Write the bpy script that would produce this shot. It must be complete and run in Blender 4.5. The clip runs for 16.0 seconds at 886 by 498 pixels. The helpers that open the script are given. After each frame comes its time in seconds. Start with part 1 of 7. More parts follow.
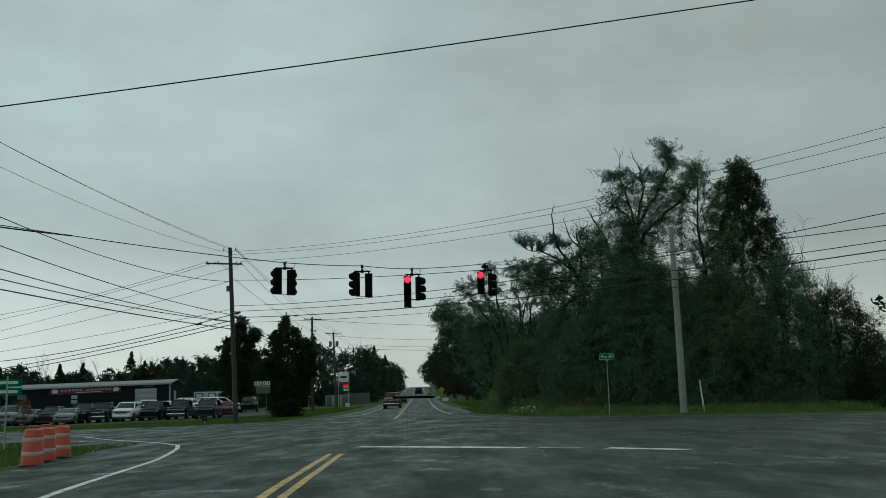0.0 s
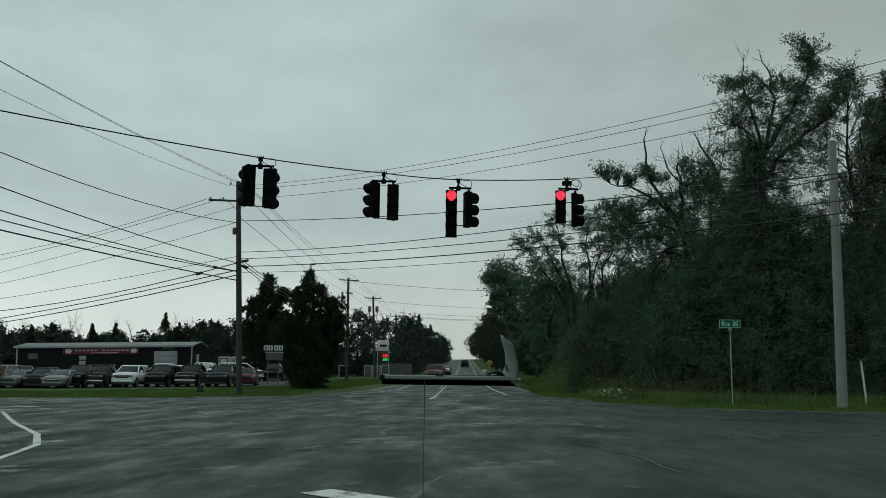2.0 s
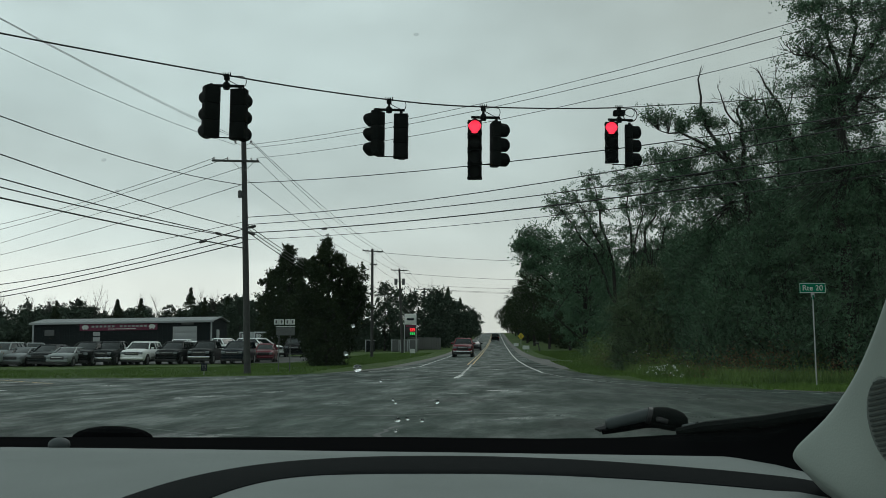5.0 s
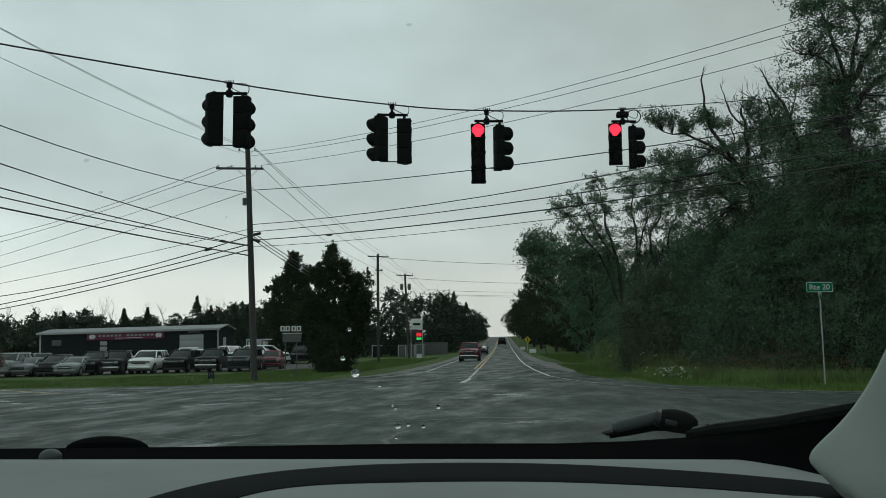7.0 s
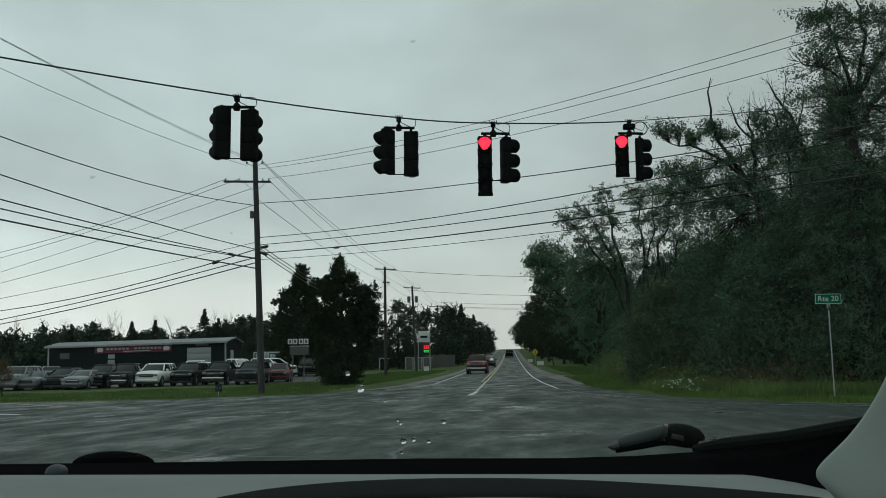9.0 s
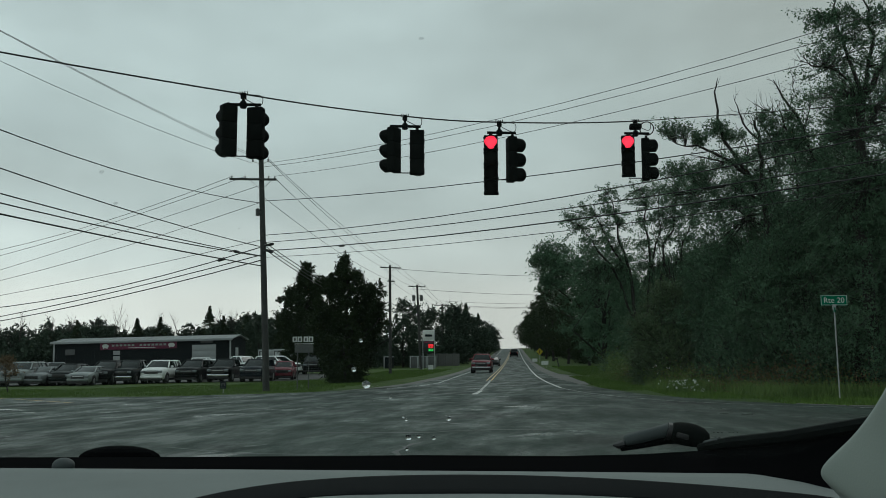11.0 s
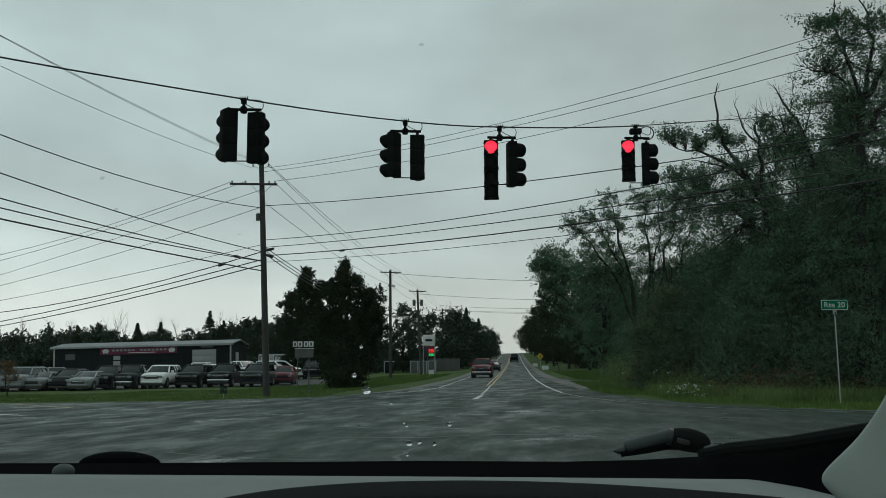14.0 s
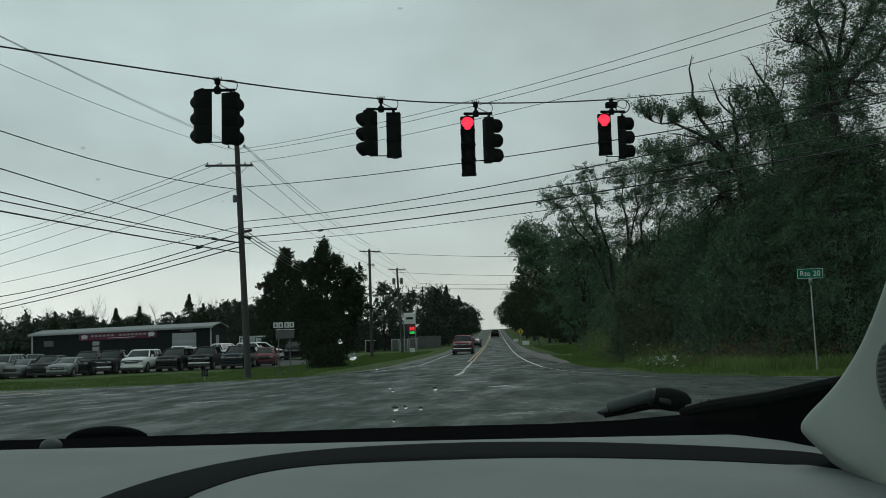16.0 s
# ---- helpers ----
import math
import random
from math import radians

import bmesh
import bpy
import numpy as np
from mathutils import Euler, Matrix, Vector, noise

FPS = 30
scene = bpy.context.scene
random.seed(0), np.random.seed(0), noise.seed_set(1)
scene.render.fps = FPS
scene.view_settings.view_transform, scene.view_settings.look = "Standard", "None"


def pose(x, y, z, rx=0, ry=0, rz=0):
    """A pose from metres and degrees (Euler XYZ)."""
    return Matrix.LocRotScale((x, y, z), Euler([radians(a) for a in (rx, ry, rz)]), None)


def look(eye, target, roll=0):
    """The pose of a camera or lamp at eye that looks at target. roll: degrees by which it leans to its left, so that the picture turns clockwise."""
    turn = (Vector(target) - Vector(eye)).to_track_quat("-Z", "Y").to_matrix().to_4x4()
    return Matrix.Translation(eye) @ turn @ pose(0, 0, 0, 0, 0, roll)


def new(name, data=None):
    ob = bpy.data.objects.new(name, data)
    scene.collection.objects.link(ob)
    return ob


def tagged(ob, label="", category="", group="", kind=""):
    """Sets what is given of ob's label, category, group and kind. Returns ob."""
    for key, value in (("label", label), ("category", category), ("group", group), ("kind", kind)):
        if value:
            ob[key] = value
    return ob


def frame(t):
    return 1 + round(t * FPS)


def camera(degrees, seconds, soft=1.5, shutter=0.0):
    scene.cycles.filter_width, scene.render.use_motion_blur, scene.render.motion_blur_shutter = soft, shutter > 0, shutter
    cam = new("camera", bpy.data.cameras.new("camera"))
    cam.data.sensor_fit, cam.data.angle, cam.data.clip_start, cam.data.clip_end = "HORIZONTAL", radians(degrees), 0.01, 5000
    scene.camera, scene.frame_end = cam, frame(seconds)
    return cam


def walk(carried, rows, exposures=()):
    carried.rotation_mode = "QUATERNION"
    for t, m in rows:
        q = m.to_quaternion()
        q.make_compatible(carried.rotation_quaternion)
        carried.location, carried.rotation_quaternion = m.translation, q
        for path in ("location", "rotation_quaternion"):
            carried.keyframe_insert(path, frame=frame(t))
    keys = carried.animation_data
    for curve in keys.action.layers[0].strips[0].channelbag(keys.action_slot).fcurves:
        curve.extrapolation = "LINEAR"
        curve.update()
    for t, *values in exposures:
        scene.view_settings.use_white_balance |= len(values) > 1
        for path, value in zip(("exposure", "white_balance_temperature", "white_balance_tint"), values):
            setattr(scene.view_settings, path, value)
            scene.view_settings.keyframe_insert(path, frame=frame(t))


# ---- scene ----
cam = camera(51.6, 16.0, soft=0.8)
PATH = [
    (0, (2.077, -0.289, 1.251), (2.128, 1.686, 1.569), -1.2),
    (0.3, (2.136, 2.163, 1.276), (2.191, 4.134, 1.611), -1.4),
    (0.5, (2.088, 3.748, 1.24), (2.117, 5.715, 1.603), -1.9),
    (1, (2.048, 7.453, 1.259), (2.056, 9.415, 1.649), -3.3),
    (1.5, (2.136, 10.573, 1.316), (2.098, 12.548, 1.629), -2.4),
    (2, (2.045, 13.373, 1.338), (1.988, 15.355, 1.598), 0.7),
    (2.5, (2.027, 15.482, 1.416), (1.938, 17.463, 1.678), -0.0),
    (3, (2.061, 17.054, 1.409), (1.954, 19.033, 1.681), -0.4),
    (3.5, (2.018, 18.70, 1.411), (1.969, 20.686, 1.643), -0.2),
    (4, (2.069, 18.856, 1.397), (2.032, 20.84, 1.655), -0.3),
    (4.5, (2.08, 18.86, 1.404), (2.036, 20.848, 1.623), -0.4),
    (4.7, (2.071, 18.835, 1.398), (1.959, 20.822, 1.601), 0.6),
    (7, (2.075, 18.863, 1.396), (1.942, 20.846, 1.609), -0.5),
    (7.5, (2.076, 18.861, 1.397), (1.938, 20.843, 1.625), -0.4),
    (8, (2.075, 18.863, 1.397), (1.939, 20.846, 1.625), -0.4),
    (8.5, (2.077, 18.86, 1.398), (1.926, 20.84, 1.636), -0.6),
    (9, (2.077, 18.862, 1.398), (1.929, 20.841, 1.638), -0.6),
    (11.5, (2.075, 18.86, 1.396), (1.915, 20.84, 1.632), -0.1),
    (12, (2.074, 18.861, 1.396), (1.919, 20.841, 1.629), 0.0),
    (12.5, (2.075, 18.86, 1.396), (1.915, 20.84, 1.633), 0.1),
    (13, (2.075, 18.859, 1.397), (1.917, 20.839, 1.636), -0.1),
    (13.5, (2.076, 18.86, 1.397), (1.915, 20.838, 1.642), -0.1),
    (14, (2.076, 18.86, 1.397), (1.916, 20.838, 1.645), -0.2),
    (14.5, (2.072, 18.855, 1.396), (1.866, 20.834, 1.607), -0.1),
    (15, (2.076, 18.856, 1.4), (1.918, 20.835, 1.636), -0.9),
    (15.5, (2.074, 18.867, 1.392), (1.969, 20.852, 1.614), 0.0),
    (16, (2.073, 18.855, 1.386), (1.958, 20.842, 1.585), -1.6),
]
walk(cam, [(t, look(eye, target, roll)) for t, eye, target, roll in PATH],
     exposures=[(0.0, -0.10, 6420, 6), (2.0, -0.05, 6480, 7), (3.5, 0.06, 6560, 10), (4.5, 0.20, 6640, 11), (7.0, 0.16, 6660, 12), (9.0, 0.08, 6620, 11), (13.0, 0.02, 6560, 11), (15.0, 0.02, 6560, 11), (16.0, 0.07, 6580, 11)])

# ---- world: overcast sky ----
world = bpy.data.worlds.new("overcast_sky")
scene.world = world
world.use_nodes = True
wn, wl = world.node_tree.nodes, world.node_tree.links
wn.clear()
w_out = wn.new("ShaderNodeOutputWorld")
w_bg = wn.new("ShaderNodeBackground")
w_sky = wn.new("ShaderNodeTexSky")
w_sky.sky_type, w_sky.sun_disc = "NISHITA", False
w_sky.sun_elevation, w_sky.sun_rotation = radians(28), radians(20)
w_sky.air_density, w_sky.dust_density = 2.0, 4.0
w_co = wn.new("ShaderNodeTexCoord")
w_sep = wn.new("ShaderNodeSeparateXYZ")
wl.new(w_co.outputs["Generated"], w_sep.inputs[0])
# cloud sheet: brightness by height above the horizon, broken by long soft bands
w_ramp = wn.new("ShaderNodeValToRGB")
w_ramp.color_ramp.interpolation = "EASE"
els = w_ramp.color_ramp.elements
els[0].position, els[0].color = 0.0, (0.63, 0.672, 0.635, 1)
els[1].position, els[1].color = 1.0, (0.395, 0.50, 0.505, 1)
for pos, col in ((0.05, (0.615, 0.672, 0.64, 1)), (0.115, (0.525, 0.615, 0.605, 1)), (0.165, (0.432, 0.525, 0.525, 1)), (0.25, (0.428, 0.532, 0.537, 1)), (0.40, (0.425, 0.53, 0.537, 1))):
    e = els.new(pos)
    e.color = col
wl.new(w_sep.outputs["Z"], w_ramp.inputs[0])
w_map = wn.new("ShaderNodeMapping")
w_map.inputs["Scale"].default_value = (1.5, 1.5, 3.2)
wl.new(w_co.outputs["Generated"], w_map.inputs[0])
w_noise = wn.new("ShaderNodeTexNoise")
w_noise.inputs["Scale"].default_value, w_noise.inputs["Detail"].default_value, w_noise.inputs["Roughness"].default_value = 2.3, 7.0, 0.56
w_noise.inputs["Distortion"].default_value = 0.0
wl.new(w_map.outputs[0], w_noise.inputs[0])
w_rng = wn.new("ShaderNodeMapRange")
w_rng.inputs["From Min"].default_value, w_rng.inputs["From Max"].default_value = 0.3, 0.7
w_rng.inputs["To Min"].default_value, w_rng.inputs["To Max"].default_value = 0.84, 1.16
wl.new(w_noise.outputs[0], w_rng.inputs[0])
w_mul = wn.new("ShaderNodeVectorMath")
w_mul.operation = "SCALE"
wl.new(w_ramp.outputs[0], w_mul.inputs[0])
# the cloud thins towards the west
w_west = wn.new("ShaderNodeMapRange")
w_west.inputs["From Min"].default_value, w_west.inputs["From Max"].default_value = -0.6, 0.6
w_west.inputs["To Min"].default_value, w_west.inputs["To Max"].default_value = 1.19, 0.64
wl.new(w_sep.outputs["X"], w_west.inputs[0])
w_both = wn.new("ShaderNodeMath")
w_both.operation = "MULTIPLY"
wl.new(w_rng.outputs[0], w_both.inputs[0])
wl.new(w_west.outputs[0], w_both.inputs[1])
wl.new(w_both.outputs[0], w_mul.inputs["Scale"])
w_skys = wn.new("ShaderNodeVectorMath")
w_skys.operation = "SCALE"
w_skys.inputs["Scale"].default_value = 0.06
wl.new(w_sky.outputs[0], w_skys.inputs[0])
w_mix = wn.new("ShaderNodeMix")
w_mix.data_type = "RGBA"
w_mix.inputs["Factor"].default_value = 0.985
wl.new(w_skys.outputs[0], w_mix.inputs["A"])
wl.new(w_mul.outputs[0], w_mix.inputs["B"])
wl.new(w_mix.outputs["Result"], w_bg.inputs["Color"])
w_bg.inputs["Strength"].default_value = 1.0
wl.new(w_bg.outputs[0], w_out.inputs[0])

sun_data = bpy.data.lights.new("sun", "SUN")
sun_data.energy, sun_data.angle, sun_data.color = 0.5, radians(30), (0.95, 1.0, 0.97)
sun = new("sun", sun_data)
sun.matrix_basis = look((0, 0, 60), (-14, -45, 0))


# ---- materials ----
def nodes_of(name):
    m = bpy.data.materials.new(name)
    m.use_nodes = True
    n, l = m.node_tree.nodes, m.node_tree.links
    return m, n, l, n["Principled BSDF"]


def plain(name, col, rough=0.6, metal=0.0, vary=0.15, scale=6.0, bump=0.0, bscale=60.0, coat=0.0, spec=0.5):
    """A surface with two scales of colour change and an optional fine relief."""
    m, n, l, b = nodes_of(name)
    b.inputs["Roughness"].default_value, b.inputs["Metallic"].default_value = rough, metal
    b.inputs["Coat Weight"].default_value = coat
    b.inputs["Specular IOR Level"].default_value = spec
    co = n.new("ShaderNodeTexCoord")
    big, fine = n.new("ShaderNodeTexNoise"), n.new("ShaderNodeTexNoise")
    for t, s in ((big, scale), (fine, bscale)):
        t.inputs["Scale"].default_value, t.inputs["Detail"].default_value = s, 6.0
        l.new(co.outputs["Object"], t.inputs[0])
    add = n.new("ShaderNodeMath")
    add.operation = "MULTIPLY_ADD"
    add.inputs[1].default_value = 0.35
    l.new(fine.outputs[0], add.inputs[0])
    l.new(big.outputs[0], add.inputs[2])
    rng = n.new("ShaderNodeMapRange")
    rng.inputs["From Min"].default_value, rng.inputs["From Max"].default_value = 0.4, 0.95
    rng.inputs["To Min"].default_value, rng.inputs["To Max"].default_value = 1 - vary, 1 + vary
    l.new(add.outputs[0], rng.inputs[0])
    mul = n.new("ShaderNodeVectorMath")
    mul.operation = "SCALE"
    mul.inputs[0].default_value = col
    l.new(rng.outputs[0], mul.inputs["Scale"])
    l.new(mul.outputs[0], b.inputs["Base Color"])
    if bump:
        bp = n.new("ShaderNodeBump")
        bp.inputs["Strength"].default_value, bp.inputs["Distance"].default_value = bump, 0.01
        l.new(fine.outputs[0], bp.inputs["Height"])
        l.new(bp.outputs[0], b.inputs["Normal"])
    return m


def glow(name, col, strength):
    m, n, l, b = nodes_of(name)
    b.inputs["Base Color"].default_value = (*col, 1)
    b.inputs["Emission Color"].default_value = (*col, 1)
    # rows of small light points behind the lens
    co, v, r = n.new("ShaderNodeTexCoord"), n.new("ShaderNodeTexVoronoi"), n.new("ShaderNodeMapRange")
    v.inputs["Scale"].default_value = 42.0
    r.inputs["From Min"].default_value, r.inputs["From Max"].default_value = 0.1, 0.7
    r.inputs["To Min"].default_value, r.inputs["To Max"].default_value = strength * 1.25, strength * 0.35
    l.new(co.outputs["Object"], v.inputs["Vector"])
    l.new(v.outputs["Distance"], r.inputs[0])
    l.new(r.outputs[0], b.inputs["Emission Strength"])
    b.inputs["Roughness"].default_value = 0.3
    return m


def asphalt_material():
    """Old wet asphalt: dark tyre-polished bands, pale worn streaks, damp glossy hollows and stone grain."""
    m, n, l, b = nodes_of("wet_asphalt")
    co = n.new("ShaderNodeTexCoord")

    def noise_tex(scale, stretch, turn, detail=6.0, rough=0.55):
        mp = n.new("ShaderNodeMapping")
        mp.inputs["Scale"].default_value = stretch
        mp.inputs["Rotation"].default_value = (0, 0, turn)
        l.new(co.outputs["Object"], mp.inputs[0])
        t = n.new("ShaderNodeTexNoise")
        t.inputs["Scale"].default_value, t.inputs["Detail"].default_value, t.inputs["Roughness"].default_value = scale, detail, rough
        l.new(mp.outputs[0], t.inputs[0])
        return t.outputs[0]
    streak = noise_tex(0.55, (1.5, 0.55, 1), radians(-6), 9.0, 0.68)
    patch = noise_tex(0.11, (1.0, 0.7, 1), 0.4, 5.0, 0.55)
    grain = noise_tex(42.0, (1, 1, 1), 0, 4.0, 0.75)
    mid = noise_tex(1.6, (1.9, 0.32, 1), 0.12, 10.0, 0.74)
    blotch = noise_tex(0.33, (0.55, 0.62, 1), 0.2, 4.0, 0.55)
    ramp = n.new("ShaderNodeValToRGB")
    e = ramp.color_ramp.elements
    e[0].position, e[0].color = 0.36, (0.0100, 0.0146, 0.0120, 1)
    e[1].position, e[1].color = 0.66, (0.0637, 0.0976, 0.0801, 1)
    for at_, c_ in ((0.45, (0.0224, 0.0348, 0.0281, 1)), (0.56, (0.0342, 0.0531, 0.0436, 1))):
        e.new(at_).color = c_
    mix = n.new("ShaderNodeMath")
    mix.operation = "MULTIPLY_ADD"
    mix.inputs[1].default_value = 0.36
    l.new(streak, mix.inputs[0])
    mix2 = n.new("ShaderNodeMath")
    mix2.operation = "MULTIPLY_ADD"
    mix2.inputs[1].default_value = 0.30
    l.new(patch, mix2.inputs[0])
    mix3 = n.new("ShaderNodeMath")
    mix3.operation = "MULTIPLY"
    mix3.inputs[1].default_value = 0.36
    l.new(mid, mix3.inputs[0])
    l.new(mix3.outputs[0], mix2.inputs[2])
    l.new(mix2.outputs[0], mix.inputs[2])
    l.new(mix.outputs[0], ramp.inputs[0])
    gm = n.new("ShaderNodeMapRange")
    gm.inputs["From Min"].default_value, gm.inputs["From Max"].default_value = 0.3, 0.7
    gm.inputs["To Min"].default_value, gm.inputs["To Max"].default_value = 0.55, 1.45
    l.new(grain, gm.inputs[0])
    sc = n.new("ShaderNodeVectorMath")
    sc.operation = "SCALE"
    l.new(ramp.outputs[0], sc.inputs[0])
    bl = n.new("ShaderNodeMapRange")
    bl.inputs["From Min"].default_value, bl.inputs["From Max"].default_value = 0.56, 0.66
    bl.inputs["To Min"].default_value, bl.inputs["To Max"].default_value = 1.0, 0.45
    l.new(blotch, bl.inputs[0])
    both = n.new("ShaderNodeMath")
    both.operation = "MULTIPLY"
    l.new(gm.outputs[0], both.inputs[0])
    l.new(bl.outputs[0], both.inputs[1])
    l.new(both.outputs[0], sc.inputs["Scale"])
    l.new(sc.outputs[0], b.inputs["Base Color"])
    rr = n.new("ShaderNodeMapRange")
    rr.inputs["From Min"].default_value, rr.inputs["From Max"].default_value = 0.38, 0.62
    rr.inputs["To Min"].default_value, rr.inputs["To Max"].default_value = 0.75, 0.38
    l.new(streak, rr.inputs[0])
    film = noise_tex(0.55, (0.8, 0.8, 1), radians(-14), 8.0, 0.66)
    wet = n.new("ShaderNodeMapRange")
    wet.inputs["From Min"].default_value, wet.inputs["From Max"].default_value = 0.60, 0.66
    l.new(film, wet.inputs[0])
    rmix = n.new("ShaderNodeMix")
    rmix.inputs["B"].default_value = 0.2
    l.new(wet.outputs[0], rmix.inputs["Factor"])
    l.new(rr.outputs[0], rmix.inputs["A"])
    l.new(rmix.outputs["Result"], b.inputs["Roughness"])
    smix = n.new("ShaderNodeMapRange")
    smix.inputs["To Min"].default_value, smix.inputs["To Max"].default_value = 0.09, 0.36
    l.new(wet.outputs[0], smix.inputs[0])
    l.new(smix.outputs[0], b.inputs["Specular IOR Level"])
    bp = n.new("ShaderNodeBump")
    bp.inputs["Strength"].default_value, bp.inputs["Distance"].default_value = 0.5, 0.012
    l.new(grain, bp.inputs["Height"])
    bp2 = n.new("ShaderNodeBump")
    bp2.inputs["Strength"].default_value, bp2.inputs["Distance"].default_value = 0.3, 0.03
    l.new(mid, bp2.inputs["Height"])
    l.new(bp.outputs[0], bp2.inputs["Normal"])
    l.new(bp2.outputs[0], b.inputs["Normal"])
    return m


def paint_material(name, col, wear=0.5):
    """Road paint, worn through to the asphalt in flecks."""
    m, n, l, b = nodes_of(name)
    co = n.new("ShaderNodeTexCoord")
    t = n.new("ShaderNodeTexNoise")
    t.inputs["Scale"].default_value, t.inputs["Detail"].default_value, t.inputs["Roughness"].default_value = 3.2, 9.0, 0.75
    l.new(co.outputs["Object"], t.inputs[0])
    r = n.new("ShaderNodeValToRGB")
    r.color_ramp.elements[0].position, r.color_ramp.elements[0].color = wear - 0.06, (0.07, 0.07, 0.068, 1)
    r.color_ramp.elements[1].position, r.color_ramp.elements[1].color = wear + 0.05, (*col, 1)
    l.new(t.outputs[0], r.inputs[0])
    l.new(r.outputs[0], b.inputs["Base Color"])
    b.inputs["Roughness"].default_value = 0.45
    return m


def leaf_material(name, dark, light):
    """Leaves: colour differs from leaf to leaf and over the crown; a little light comes through."""
    m, n, l, b = nodes_of(name)
    geo = n.new("ShaderNodeNewGeometry")
    co = n.new("ShaderNodeTexCoord")
    t = n.new("ShaderNodeTexNoise")
    t.inputs["Scale"].default_value, t.inputs["Detail"].default_value = 0.7, 3.0
    l.new(co.outputs["Object"], t.inputs[0])
    add = n.new("ShaderNodeMath")
    add.operation = "MULTIPLY_ADD"
    add.inputs[1].default_value = 0.20
    l.new(geo.outputs["Random Per Island"], add.inputs[0])
    hf = n.new("ShaderNodeMath")
    hf.operation = "MULTIPLY"
    hf.inputs[1].default_value = 0.85
    l.new(t.outputs[0], hf.inputs[0])
    l.new(hf.outputs[0], add.inputs[2])
    r = n.new("ShaderNodeValToRGB")
    r.color_ramp.elements[0].position, r.color_ramp.elements[0].color = 0.2, (*dark, 1)
    r.color_ramp.elements[1].position, r.color_ramp.elements[1].color = 0.85, (*light, 1)
    l.new(add.outputs[0], r.inputs[0])
    l.new(r.outputs[0], b.inputs["Base Color"])
    b.inputs["Roughness"].default_value = 0.75
    b.inputs["Specular IOR Level"].default_value = 0.12
    return m


def grass_material():
    m, n, l, b = nodes_of("meadow_grass")
    co = n.new("ShaderNodeTexCoord")
    r = n.new("ShaderNodeValToRGB")
    els = r.color_ramp.elements
    els[0].position, els[0].color = 0.32, (0.030, 0.053, 0.015, 1)
    els[1].position, els[1].color = 0.70, (0.082, 0.110, 0.037, 1)
    k = els.new(0.5)
    k.color = (0.050, 0.085, 0.023, 1)
    a, f = n.new("ShaderNodeTexNoise"), n.new("ShaderNodeTexNoise")
    a.inputs["Scale"].default_value, a.inputs["Detail"].default_value = 0.22, 5.0
    f.inputs["Scale"].default_value, f.inputs["Detail"].default_value = 14.0, 5.0
    for t in (a, f):
        l.new(co.outputs["Object"], t.inputs[0])
    mx = n.new("ShaderNodeMath")
    mx.operation = "MULTIPLY_ADD"
    mx.inputs[1].default_value = 0.4
    l.new(f.outputs[0], mx.inputs[0])
    h = n.new("ShaderNodeMath")
    h.operation = "MULTIPLY"
    h.inputs[1].default_value = 0.62
    l.new(a.outputs[0], h.inputs[0])
    l.new(h.outputs[0], mx.inputs[2])
    l.new(mx.outputs[0], r.inputs[0])
    l.new(r.outputs[0], b.inputs["Base Color"])
    b.inputs["Roughness"].default_value = 0.9
    b.inputs["Specular IOR Level"].default_value = 0.1
    bp = n.new("ShaderNodeBump")
    bp.inputs["Strength"].default_value, bp.inputs["Distance"].default_value = 0.8, 0.06
    l.new(f.outputs[0], bp.inputs["Height"])
    l.new(bp.outputs[0], b.inputs["Normal"])
    return m


def screen_glass(name):
    """Windscreen glass: passes light, with a faint mirror on top and a thin pale film that stands in for veiling glare.
    """
    m = bpy.data.materials.new(name)
    m.use_nodes = True
    n, l = m.node_tree.nodes, m.node_tree.links
    n.clear()
    out, mix = n.new("ShaderNodeOutputMaterial"), n.new("ShaderNodeMixShader")
    tr, gl = n.new("ShaderNodeBsdfTransparent"), n.new("ShaderNodeBsdfGlossy")
    tr.inputs[0].default_value = (0.97, 0.99, 0.98, 1)
    gl.inputs["Roughness"].default_value = 0.02
    mix.inputs[0].default_value = 0.010
    # pale diffuse share mixed in to lift the blacks as glare haze would
    veil, film = n.new("ShaderNodeBsdfDiffuse"), n.new("ShaderNodeMixShader")
    veil.inputs[0].default_value = (0.7, 0.78, 0.76, 1)
    film.inputs[0].default_value = 0.016
    l.new(tr.outputs[0], film.inputs[1])
    l.new(veil.outputs[0], film.inputs[2])
    l.new(film.outputs[0], mix.inputs[1])
    l.new(gl.outputs[0], mix.inputs[2])
    l.new(mix.outputs[0], out.inputs[0])
    return m


def smudge_film(name):
    """A thin dried film that lets most light through."""
    m = bpy.data.materials.new(name)
    m.use_nodes = True
    n, l = m.node_tree.nodes, m.node_tree.links
    n.clear()
    out, mix = n.new("ShaderNodeOutputMaterial"), n.new("ShaderNodeMixShader")
    tr, df = n.new("ShaderNodeBsdfTransparent"), n.new("ShaderNodeBsdfDiffuse")
    df.inputs[0].default_value = (0.06, 0.07, 0.075, 1)
    mix.inputs[0].default_value = 0.10
    l.new(tr.outputs[0], mix.inputs[1])
    l.new(df.outputs[0], mix.inputs[2])
    l.new(mix.outputs[0], out.inputs[0])
    return m


def water_glass(name):
    m, n, l, b = nodes_of(name)
    b.inputs["Base Color"].default_value = (1, 1, 1, 1)
    b.inputs["Transmission Weight"].default_value = 1.0
    b.inputs["Roughness"].default_value = 0.0
    b.inputs["IOR"].default_value = 1.33
    return m


